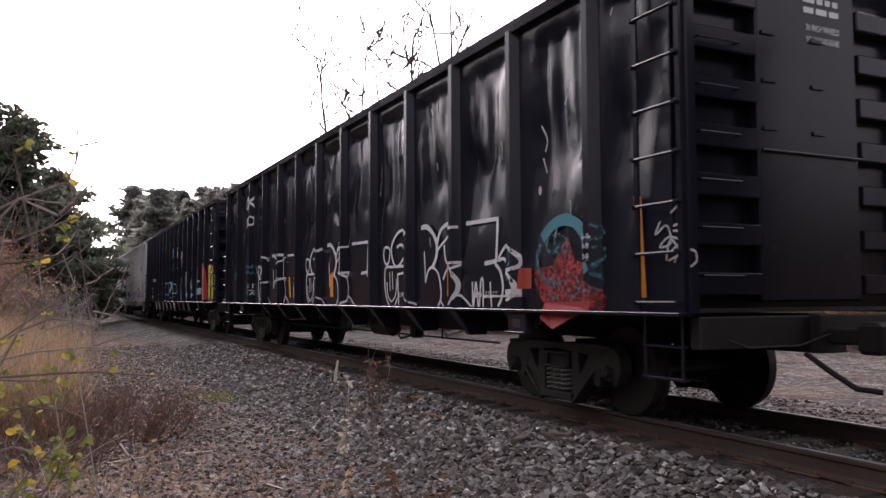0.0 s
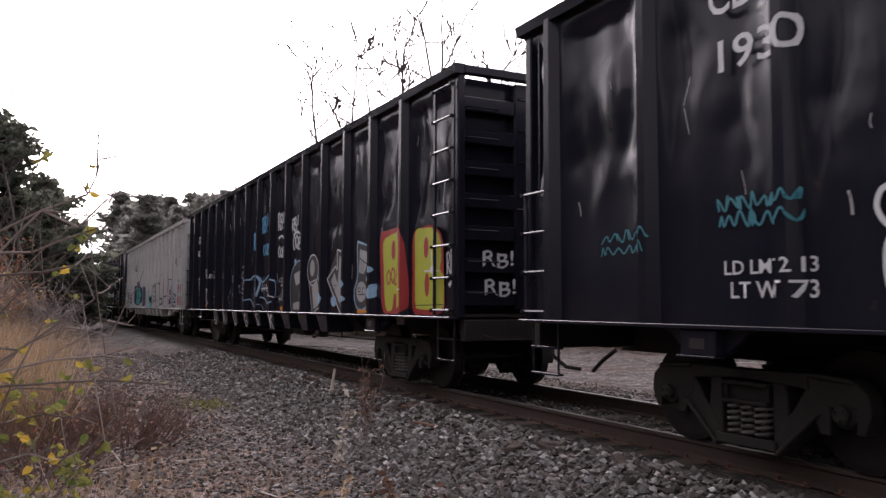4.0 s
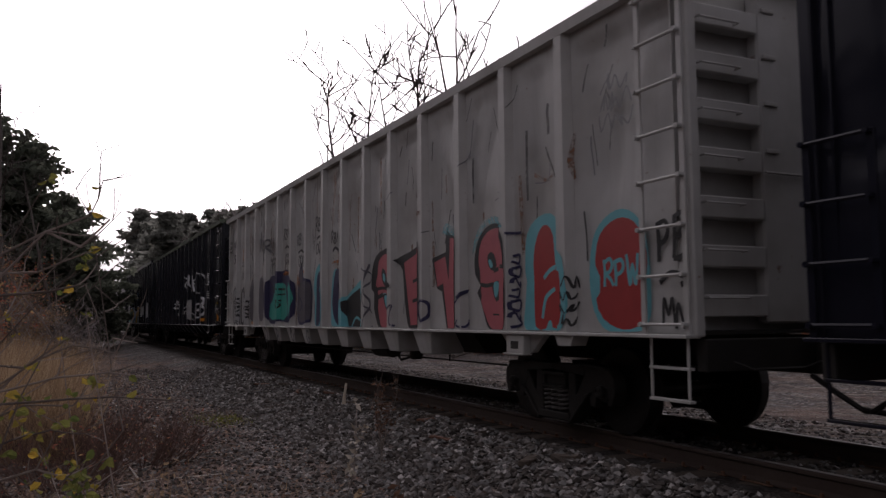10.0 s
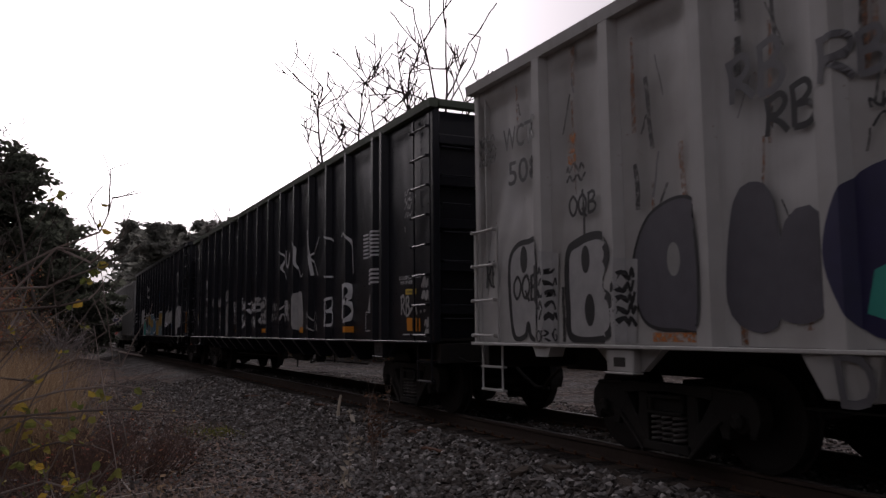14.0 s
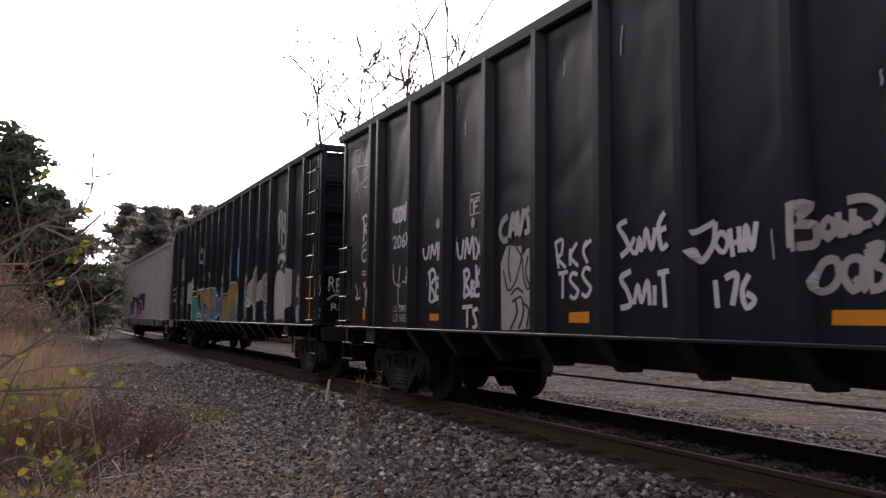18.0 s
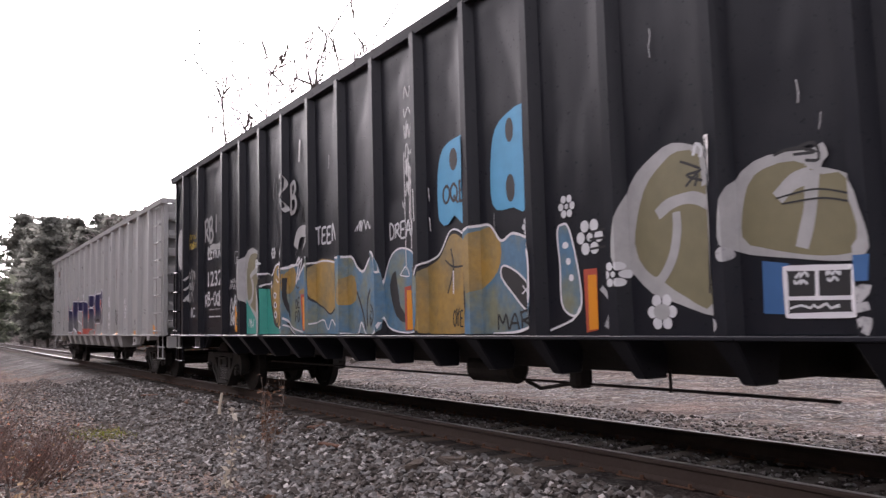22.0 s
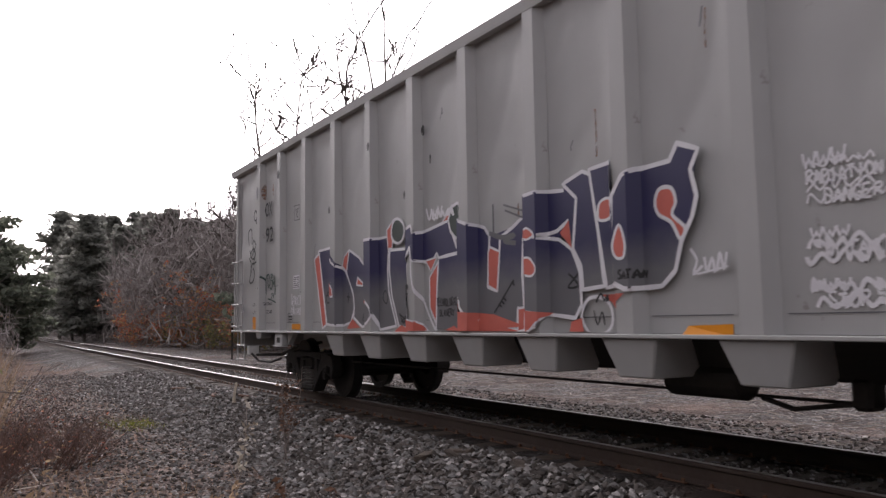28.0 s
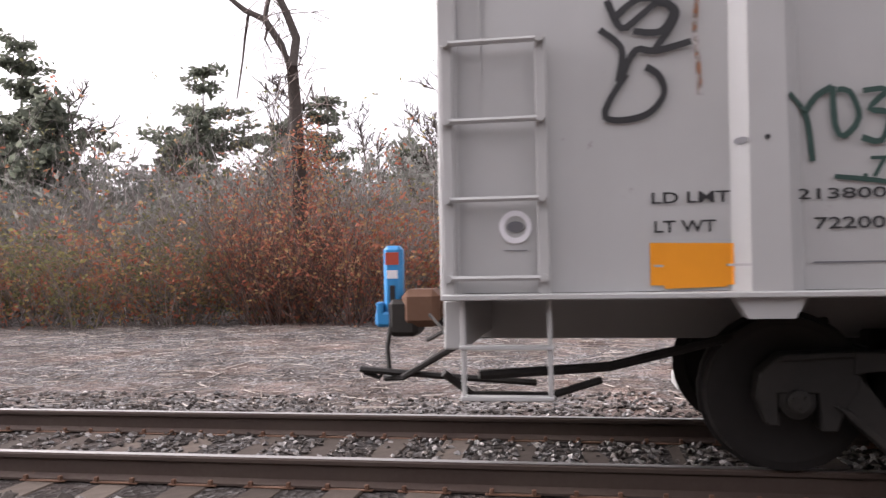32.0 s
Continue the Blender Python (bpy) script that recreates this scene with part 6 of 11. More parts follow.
blob(car_three, NVY, [(14.80, 1.33), (14.93, 1.74), (14.77, 2.18), (14.48, 2.30), (14.11, 2.29), (13.85, 2.37), (13.39, 2.36), (13.05, 2.37), (12.56, 2.23), (12.41, 2.11), (12.29, 1.89), (12.27, 1.60), (12.35, 1.37), (12.54, 1.17), (13.10, 1.18), (13.52, 1.20), (14.20, 1.14), (14.63, 1.17)])
patch(car_three, TRQ, [(14.69, 1.32), (14.62, 1.60), (14.39, 1.69), (14.08, 1.69), (14.02, 2.04), (13.81, 2.08), (13.40, 2.09), (13.11, 2.01), (13.09, 1.76), (13.40, 1.72), (13.08, 1.68), (12.96, 1.54), (12.99, 1.34), (13.26, 1.23), (13.70, 1.25), (14.41, 1.23)])
patch(car_three, TRQ, [(13.02, 1.95), (12.87, 2.07), (12.60, 2.09), (12.42, 1.97), (12.37, 1.70), (12.43, 1.47), (12.60, 1.26), (12.90, 1.23), (12.91, 1.64), (12.68, 1.74), (12.90, 1.83)])
line(car_three, BLK, 0.05, [(14.02, 1.58), (13.99, 1.23)])
line(car_three, BLK, 0.05, [(14.04, 1.57), (13.69, 1.57)])
line(car_three, BLK, 0.05, [(13.70, 1.95), (13.17, 1.93)])
line(car_three, BLK, 0.04, [(13.68, 1.82), (13.16, 1.82)])
line(car_three, BLK, 0.04, [(13.73, 1.68), (13.51, 1.68)])
loop(car_three, BLK, 0.04, [(13.73, 1.60), (13.63, 1.65), (13.55, 1.57), (13.64, 1.51)])
loop(car_three, NVY, 0.06, [(12.69, 1.53), (12.64, 1.65), (12.57, 1.62), (12.59, 1.43), (12.67, 1.40)])
stroke(car_three, NVY, 0.05, [(12.91, 1.64), (12.77, 1.73), (12.56, 1.73)])
scrawl(car_three, BLK, 0.03, 14.50, 14.11, 1.86, 2.05, 1)
stroke(car_three, NVY, 0.06, [(12.97, 1.23), (12.92, 1.43), (12.94, 1.64), (13.03, 1.80), (13.04, 1.95), (12.90, 2.09)])
blob(car_three, GPUR, [(12.05, 1.22), (12.09, 1.82), (11.97, 2.27), (11.85, 2.36), (11.75, 2.26), (11.71, 2.01), (11.65, 2.25), (11.53, 2.25), (11.48, 1.98), (11.36, 2.07), (11.18, 2.03), (11.04, 1.81), (11.07, 1.46), (11.15, 1.22), (11.59, 1.16)])
loop(car_three, NVY, 0.055, [(12.05, 1.22), (12.09, 1.82), (11.97, 2.27), (11.85, 2.36), (11.75, 2.26), (11.71, 2.01), (11.65, 2.25), (11.53, 2.25), (11.48, 1.98), (11.36, 2.07), (11.18, 2.03), (11.04, 1.81), (11.07, 1.46), (11.15, 1.22), (11.59, 1.16)])
stroke(car_three, NVY, 0.05, [(11.74, 2.25), (11.71, 1.96), (11.66, 1.70), (11.64, 1.40)])
loop(car_three, NVY, 0.05, [(11.73, 1.55), (11.63, 1.61), (11.54, 1.53), (11.62, 1.41), (11.72, 1.45)])
stroke(car_three, NVY, 0.04, [(11.99, 1.72), (11.79, 1.58), (11.92, 1.41)])
stroke(car_three, NVY, 0.04, [(11.48, 1.98), (11.47, 1.77), (11.34, 1.68)])
scrawl(car_three, ORGF, 0.05, 13.14, 12.56, 2.25, 2.33, 1)
scrawl(car_three, ORGF, 0.05, 12.14, 11.92, 1.92, 2.21, 1)
scrawl(car_three, ORGF, 0.05, 11.59, 11.28, 2.21, 2.25, 1)
blob(car_three, NVY, [(9.61, 1.82), (9.51, 2.11), (9.28, 2.18), (9.07, 2.02), (8.99, 1.69), (9.06, 1.33), (9.24, 1.13), (9.46, 1.18), (9.63, 1.36), (9.67, 1.58)])
blob(car_three, CYN, [(10.91, 1.85), (10.78, 2.20), (10.51, 2.35), (10.33, 2.21), (10.28, 1.89), (10.14, 1.81), (10.16, 1.13), (10.79, 1.12), (10.81, 1.60)])
blob(car_three, NVY, [(10.71, 1.97), (10.61, 2.16), (10.46, 2.18), (10.38, 1.99), (10.40, 1.76), (10.17, 1.77), (10.17, 1.18), (10.26, 1.13), (10.46, 1.18), (10.47, 1.38), (10.56, 1.12), (10.75, 1.12), (10.67, 1.59)])
stroke(car_three, WB, 0.03, [(10.45, 1.62), (10.37, 1.69), (10.26, 1.70)])
stroke(car_three, WB, 0.03, [(10.38, 1.38), (10.33, 1.22), (10.28, 1.19)])
word(car_three, BLK, "RB!", 13.36, 12.83, 3.08, 0.230)
stroke(car_three, BLK, 0.04, [(13.24, 2.87), (13.03, 2.91), (12.78, 2.81)])
word(car_three, BLK, "OQB", 13.22, 12.70, 2.51, 0.231)
word(car_three, BLK, "RB!", 12.18, 11.73, 2.86, 0.226)
stroke(car_three, BLK, 0.05, [(12.09, 2.68), (11.86, 2.72), (11.60, 2.64)])
word(car_three, BLK, "OQB", 12.06, 11.56, 2.38, 0.220)
word(car_three, BLK, "RB!", 10.79, 10.29, 3.02, 0.261)
stroke(car_three, BLK, 0.05, [(10.71, 2.86), (10.51, 2.90), (10.28, 2.81)])
word(car_three, BLK, "OQB", 10.77, 10.28, 2.57, 0.212)
word(car_three, BLK, "RB!", 9.74, 9.28, 2.68, 0.198)
stroke(car_three, BLK, 0.06, [(9.67, 2.53), (9.48, 2.58), (9.29, 2.51)])
scrawl(car_three, ORGF, 0.05, 9.68, 9.13, 2.31, 2.32, 1)
scrawl(car_three, ORGF, 0.05, 13.34, 12.62, 2.25, 2.32, 1)
scrawl(car_three, ORGF, 0.05, 11.70, 11.49, 2.15, 2.27, 1)
word(car_three, DKG, "RB", 14.89, 14.41, 2.89, 0.311)
word(car_three, DKG, "RB", 15.76, 15.22, 3.00, 0.357)
stroke(car_three, BLK, 0.05, [(2.99, 1.83), (3.17, 1.83), (3.38, 1.80)])
stroke(car_three, BLK, 0.05, [(3.72, 1.65), (3.56, 1.63), (3.40, 1.64)])
stroke(car_three, BLK, 0.05, [(5.83, 1.78), (5.46, 1.83)])
stroke(car_three, BLK, 0.05, [(5.84, 1.49), (5.47, 1.54)])
stroke(car_three, BLK, 0.05, [(7.29, 1.72), (7.03, 1.73), (6.72, 1.69)])
blob(car_three, GPUR, [(16.86, 1.31), (16.99, 1.80), (16.72, 2.25), (16.17, 2.25), (16.11, 1.30), (16.42, 1.22)])
blob(car_three, GPUR, [(15.88, 1.43), (15.78, 2.21), (15.53, 2.33), (15.38, 2.11), (15.35, 1.34), (15.61, 1.20)])
blob(car_three, GPUR, [(15.41, 1.34), (15.30, 2.00), (15.00, 2.02), (15.00, 1.34)])
loop(car_three, BLK, 0.03, [(16.86, 1.31), (16.99, 1.80), (16.72, 2.25), (16.17, 2.25), (16.11, 1.30), (16.42, 1.22)])
oval(car_three, OLDP, 16.46, 1.82, 0.080, 0.145)
patch(car_three, ORGF, [(16.75, 1.20), (16.23, 1.20), (16.23, 1.12), (16.75, 1.12)])
word(car_three, BLK, "RB", 15.43, 14.96, 2.65, 0.307)
scrawl(car_three, BLK, 0.02, 14.57, 14.10, 2.52, 2.74, 2)
scrawl(car_three, ORGF, 0.04, 14.13, 13.77, 2.22, 2.27, 1)
scrawl(car_three, ORGF, 0.05, 13.25, 12.90, 2.26, 2.33, 1)
blob(car_three, SLV, [(19.14, 2.01), (18.99, 2.17), (18.75, 2.20), (18.49, 2.13), (18.50, 1.17), (18.71, 1.15), (18.77, 1.30), (18.84, 1.16), (19.07, 1.17), (19.15, 1.62)])
loop(car_three, BLK, 0.06, [(19.14, 2.01), (18.99, 2.17), (18.75, 2.20), (18.49, 2.13), (18.50, 1.17), (18.71, 1.15), (18.77, 1.30), (18.84, 1.16), (19.07, 1.17), (19.15, 1.62)])
oval(car_three, BLK, 18.84, 2.01, 0.075, 0.153)
word(car_three, BLK, "OQB", 19.07, 18.54, 1.57, 0.236)
blob(car_three, SLV, [(18.00, 1.98), (17.81, 2.10), (17.51, 2.14), (17.30, 2.05), (17.25, 1.89), (17.40, 1.64), (17.21, 1.49), (17.26, 1.18), (17.93, 1.14), (18.01, 1.47)])
loop(car_three, BLK, 0.085, [(18.00, 1.98), (17.81, 2.10), (17.51, 2.14), (17.30, 2.05), (17.25, 1.89), (17.40, 1.64), (17.21, 1.49), (17.26, 1.18), (17.93, 1.14), (18.01, 1.47)])
oval(car_three, BLK, 17.70, 1.92, 0.069, 0.138)
oval(car_three, BLK, 17.65, 1.42, 0.081, 0.159)
patch(car_three, SLV, [(18.41, 2.07), (18.16, 2.02), (18.21, 1.11), (18.44, 1.11)])
scrawl(car_three, BLK, 0.03, 18.41, 18.20, 1.31, 1.91, 5)
word(car_three, BLK, "ORG", 18.46, 18.20, 1.11, 0.114)
patch(car_three, SLV, [(17.17, 1.89), (16.92, 1.86), (16.97, 1.12), (17.21, 1.11)])
scrawl(car_three, BLK, 0.04, 17.16, 16.95, 1.25, 1.78, 5)
word(car_three, BLK, "WCTX", 19.24, 18.43, 3.30, 0.265)
word(car_three, BLK, "508", 19.14, 18.49, 2.88, 0.283)
word(car_three, BLK, "OQB", 17.95, 17.49, 2.37, 0.203)
scrawl(car_three, BLKF, 0.03, 17.98, 17.61, 2.71, 2.91, 2)
scrawl(car_three, ORGF, 0.05, 17.92, 17.79, 2.91, 3.22, 3)
scrawl(car_three, BLKF, 0.025, 19.90, 19.40, 3.21, 3.62, 3)
word(car_three, BLK, "RB", 19.69, 19.41, 1.75, 0.315)
word(car_three, DKG, "D", 14.90, 14.61, 0.70, 0.374)
word(car_three, DKG, "R", 13.71, 13.43, 0.68, 0.367)
word(car_three, DKG, "U", 12.44, 12.18, 0.75, 0.342)
word(car_three, DKG, "G", 11.22, 11.00, 0.74, 0.287)
stroke(car_four, W, 0.03, [(7.83, 3.05), (7.66, 2.87), (7.71, 2.61), (7.52, 2.36)])
stroke(car_four, W, 0.035, [(6.83, 3.15), (6.64, 3.01), (6.62, 2.62), (6.42, 2.37), (6.30, 2.42)])
line(car_four, W, 0.035, [(5.60, 3.23), (5.51, 2.33)])
line(car_four, W, 0.03, [(5.18, 3.07), (5.57, 2.70), (5.24, 2.31)])
stroke(car_four, W, 0.035, [(4.29, 2.89), (4.64, 3.00), (4.84, 2.68), (4.69, 2.30), (4.31, 2.23)])
stroke(car_four, W, 0.035, [(3.87, 2.93), (3.71, 2.98), (3.65, 2.63), (3.64, 2.23)])
stroke(car_four, W, 0.035, [(3.64, 2.86), (3.45, 2.93), (3.30, 2.74), (3.24, 2.22)])
word(car_four, W, "RB", 4.69, 4.32, 1.34, 0.461)
word(car_four, W, "RB", 3.82, 3.24, 1.43, 0.639)
blob(car_four, SLV, [(6.77, 1.46), (6.72, 1.96), (6.35, 2.02), (6.24, 1.37), (6.56, 1.25)])
scrawl(car_four, SLV, 0.02, 5.65, 5.26, 1.20, 1.65, 2)
scrawl(car_four, SLV, 0.025, 7.73, 7.20, 1.43, 1.90, 2)
scrawl(car_four, SLV, 0.025, 8.71, 8.23, 1.45, 1.91, 2)
bars(car_four, W, 2.77, 1.93, 2.41, 2.85, 7, 3)
bars(car_four, W, 2.54, 1.92, 1.97, 2.24, 4, 1)
outline(car_four, W, 0.02, [(2.64, 1.23), (2.19, 1.24), (2.21, 1.53), (2.63, 1.54)])
line(car_four, W, 0.012, [(2.42, 1.53), (2.41, 1.24)])
word(car_four, W, "DO NOT LOAD ABOVE", 1.23, 0.46, 1.98, 0.059)
word(car_four, W, "TOP OF SIDES", 1.19, 0.72, 1.91, 0.051)
patch(car_four, YELL, [(0.99, 1.84), (0.61, 1.83), (0.61, 1.75), (1.00, 1.76)])
bars(car_four, BLK, 0.97, 0.63, 1.78, 1.81, 2, 1)
patch(car_four, ORG, [(0.96, 1.42), (0.59, 1.41), (0.59, 1.22), (0.94, 1.23)])
patch(car_four, ORG, [(0.53, 1.41), (0.49, 1.41), (0.48, 1.22), (0.53, 1.22)])
patch(car_four, ORG, [(3.51, 1.31), (3.21, 1.31), (3.21, 1.21), (3.51, 1.21)])
patch(car_four, ORG, [(6.48, 1.32), (6.24, 1.32), (6.24, 1.20), (6.48, 1.21)])
scrawl(car_four, SLV, 0.05, 0.43, 0.09, 1.65, 1.97, 2)
word(car_four, SLV, "RB", 1.16, 0.84, 1.46, 0.246)
stroke(car_four, SLV, 0.05, [(0.88, 1.47), (0.68, 1.60), (0.59, 1.46)])
oval(car_four, SLV, 0.46, 1.50, 0.036, 0.022)
oval(car_four, SLV, 0.34, 1.51, 0.035, 0.022)
scrawl(car_four, SLV, 0.04, 0.34, 0.10, 1.14, 1.40, 2)
scrawl(car_four, SLVF, 0.015, 1.01, 0.61, 2.89, 3.33, 4)
bars(car_four, W, 1.11, 0.52, 1.16, 1.19, 1, 3)
patch(car_four, SLV, [(2.45, 1.82), (2.35, 1.81), (2.40, 1.54), (2.54, 1.57)])
stroke(car_four, W, 0.045, [(16.19, 2.20), (16.15, 2.07), (16.05, 2.06), (15.99, 2.22)])
stroke(car_four, W, 0.045, [(15.95, 2.03), (15.90, 2.22), (15.83, 2.09), (15.75, 2.24), (15.71, 2.00)])
stroke(car_four, W, 0.045, [(15.67, 2.23), (15.51, 1.98)])
stroke(car_four, W, 0.045, [(15.51, 2.22), (15.65, 2.01)])
stroke(car_four, W, 0.03, [(15.46, 2.23), (15.47, 2.04)])
stroke(car_four, W, 0.05, [(15.17, 2.20), (15.12, 2.02), (15.03, 2.01), (14.99, 2.22)])
stroke(car_four, W, 0.05, [(14.95, 1.97), (14.90, 2.23), (14.83, 2.04), (14.75, 2.23), (14.71, 1.95)])
stroke(car_four, W, 0.05, [(14.68, 2.22), (14.51, 1.95)])
stroke(car_four, W, 0.05, [(14.51, 2.22), (14.66, 1.95)])
stroke(car_four, W, 0.04, [(14.41, 2.21), (14.44, 2.08), (14.41, 1.97)])
stroke(car_four, W, 0.055, [(15.97, 1.85), (15.95, 1.67), (15.97, 1.45)])
stroke(car_four, W, 0.055, [(16.02, 1.83), (15.87, 1.89), (15.79, 1.79), (15.93, 1.67), (15.83, 1.58), (15.79, 1.47)])
stroke(car_four, W, 0.045, [(15.76, 1.77), (15.76, 1.65), (15.77, 1.51)])
stroke(car_four, W, 0.045, [(15.76, 1.77), (15.64, 1.75), (15.73, 1.66), (15.62, 1.62), (15.65, 1.53), (15.77, 1.51)])
stroke(car_four, W, 0.05, [(15.92, 1.44), (15.72, 1.49), (15.51, 1.50), (15.60, 1.45), (15.47, 1.42)])
stroke(car_four, W, 0.025, [(15.65, 1.83), (15.52, 1.84), (15.48, 1.74), (15.58, 1.71)])
stroke(car_four, W, 0.055, [(14.97, 1.81), (14.95, 1.67), (14.97, 1.50)])
stroke(car_four, W, 0.055, [(15.00, 1.80), (14.89, 1.84), (14.83, 1.77), (14.93, 1.67), (14.86, 1.60), (14.83, 1.51)])
stroke(car_four, W, 0.05, [(14.78, 1.69), (14.78, 1.60), (14.79, 1.51)])
stroke(car_four, W, 0.05, [(14.78, 1.69), (14.70, 1.67), (14.76, 1.61), (14.69, 1.59), (14.71, 1.52), (14.79, 1.51)])
stroke(car_four, W, 0.05, [(14.65, 1.88), (14.64, 1.60)])
stroke(car_four, W, 0.05, [(14.51, 1.86), (14.63, 1.73), (14.51, 1.58)])
stroke(car_four, W, 0.05, [(14.45, 1.89), (14.45, 1.61)])
stroke(car_four, W, 0.05, [(14.47, 1.87), (14.39, 1.87), (14.40, 1.76), (14.45, 1.74)])
stroke(car_four, W, 0.05, [(14.97, 1.49), (14.79, 1.54), (14.61, 1.51), (14.41, 1.57)])
line(car_four, W, 0.05, [(15.01, 1.37), (14.75, 1.38)])
line(car_four, W, 0.05, [(14.88, 1.37), (14.88, 1.12)])
stroke(car_four, W, 0.05, [(14.61, 1.35), (14.73, 1.32), (14.67, 1.23), (14.64, 1.15), (14.74, 1.12)])
stroke(car_four, W, 0.05, [(14.45, 1.36), (14.56, 1.31), (14.50, 1.22), (14.48, 1.14), (14.58, 1.12)])
stroke(car_four, SLV, 0.075, [(13.92, 2.40), (14.04, 2.34), (14.09, 2.22), (14.01, 2.13), (13.92, 2.14)])
stroke(car_four, SLV, 0.075, [(13.88, 2.15), (13.80, 2.41), (13.73, 2.16)])
line(car_four, SLV, 0.05, [(13.87, 2.25), (13.76, 2.24)])
stroke(car_four, SLV, 0.075, [(13.71, 2.44), (13.66, 2.17), (13.57, 2.45)])
stroke(car_four, SLV, 0.07, [(13.46, 2.43), (13.53, 2.40), (13.48, 2.30), (13.47, 2.20), (13.56, 2.18)])
patch(car_four, SLV, [(14.07, 1.87), (13.94, 2.06), (13.86, 2.06), (13.82, 1.96), (13.73, 2.04), (13.63, 2.04), (13.59, 1.94), (13.51, 2.00), (13.36, 2.00), (13.30, 1.87), (13.33, 1.12), (13.52, 1.13), (13.68, 1.11), (14.05, 1.10)])
stroke(car_four, BLK, 0.03, [(13.87, 2.05), (13.90, 1.85), (13.85, 1.65)])
stroke(car_four, BLK, 0.03, [(14.01, 1.79), (13.91, 1.56), (13.76, 1.63), (13.64, 1.85), (13.60, 2.01)])
stroke(car_four, BLK, 0.03, [(13.73, 2.03), (13.61, 1.90), (13.58, 1.71), (13.50, 1.56), (13.33, 1.62)])
stroke(car_four, BLK, 0.03, [(13.84, 1.50), (13.71, 1.57), (13.58, 1.52)])
stroke(car_four, BLK, 0.03, [(13.82, 1.42), (13.62, 1.47), (13.58, 1.30), (13.68, 1.12)])
stroke(car_four, BLK, 0.03, [(13.76, 1.46), (13.71, 1.30), (13.86, 1.11)])
stroke(car_four, BLK, 0.03, [(13.48, 1.92), (13.53, 1.74), (13.45, 1.59)])
stroke(car_four, BLK, 0.03, [(13.46, 1.96), (13.34, 1.92), (13.34, 1.66)])
stroke(car_four, BLK, 0.03, [(13.61, 1.41), (13.47, 1.34), (13.51, 1.14)])
stroke(car_four, BLK, 0.02, [(13.44, 1.90), (13.32, 1.90)])
stroke(car_four, BLK, 0.02, [(13.43, 1.84), (13.32, 1.85)])
oval(car_four, SLVF, 15.73, 2.50, 0.060, 0.070)
oval(car_four, SLVF, 14.75, 2.41, 0.050, 0.070)
stroke(car_four, SLVF, 0.025, [(19.05, 4.09), (18.74, 4.05), (18.82, 3.85)])
stroke(car_four, SLVF, 0.025, [(18.71, 4.12), (18.53, 3.82), (18.48, 4.02)])
stroke(car_four, SLVF, 0.025, [(19.13, 3.74), (18.97, 3.78), (18.82, 3.56), (18.90, 3.36), (18.72, 3.51), (18.78, 3.23)])
stroke(car_four, SLVF, 0.025, [(18.67, 3.46), (18.39, 3.54), (18.32, 3.39), (18.57, 3.40)])
stroke(car_four, SLVF, 0.025, [(18.93, 3.80), (18.31, 3.73)])
stroke(car_four, W, 0.05, [(18.53, 2.88), (18.50, 2.70), (18.52, 2.48)])
stroke(car_four, W, 0.05, [(18.59, 2.87), (18.41, 2.91), (18.31, 2.81), (18.47, 2.70), (18.35, 2.59), (18.30, 2.47)])
stroke(car_four, W, 0.045, [(18.32, 2.79), (18.31, 2.67), (18.32, 2.54)])
stroke(car_four, W, 0.045, [(18.32, 2.79), (18.17, 2.76), (18.28, 2.68), (18.14, 2.63), (18.17, 2.54), (18.32, 2.54)])
stroke(car_four, W, 0.035, [(18.57, 2.39), (18.32, 2.47), (18.12, 2.38)])
loop(car_four, W, 0.035, [(18.53, 2.32), (18.39, 2.33), (18.35, 2.22), (18.49, 2.15), (18.58, 2.24)])
loop(car_four, W, 0.035, [(18.30, 2.31), (18.16, 2.31), (18.16, 2.18), (18.30, 2.16)])
line(car_four, W, 0.03, [(18.22, 2.21), (18.11, 2.12)])
stroke(car_four, W, 0.03, [(18.87, 1.79), (18.75, 1.64), (18.82, 1.54), (18.61, 1.56)])
stroke(car_four, SLVF, 0.03, [(18.35, 1.70), (18.22, 1.33)])
stroke(car_four, SLVF, 0.03, [(18.11, 1.75), (18.09, 1.42), (18.04, 1.68)])
stroke(car_four, SLVF, 0.035, [(17.25, 2.04), (17.21, 1.77), (16.96, 1.70)])
stroke(car_four, SLVF, 0.035, [(16.99, 2.00), (17.04, 1.46), (16.77, 1.40)])
stroke(car_four, SLVF, 0.03, [(16.76, 1.83), (16.52, 1.73), (16.50, 1.95)])
stroke(car_four, SLVF, 0.03, [(16.91, 1.75), (16.47, 1.81)])
stroke(car_four, W, 0.055, [(11.83, 2.13), (11.95, 2.09), (11.86, 1.98), (11.81, 1.88), (11.92, 1.81)])
stroke(car_four, W, 0.05, [(11.72, 1.97), (11.78, 1.87), (11.70, 1.83), (11.66, 1.96), (11.63, 1.83)])
stroke(car_four, W, 0.05, [(11.60, 1.86), (11.57, 2.03), (11.50, 1.85), (11.45, 2.03)])
stroke(car_four, W, 0.05, [(11.33, 2.15), (11.41, 2.04), (11.37, 1.84), (11.30, 1.88)])
line(car_four, W, 0.05, [(11.39, 2.00), (11.31, 2.02)])
stroke(car_four, W, 0.055, [(11.78, 1.67), (11.92, 1.61), (11.83, 1.49), (11.79, 1.37), (11.93, 1.34)])
stroke(car_four, W, 0.05, [(11.74, 1.37), (11.69, 1.54), (11.64, 1.39), (11.56, 1.57), (11.53, 1.36)])
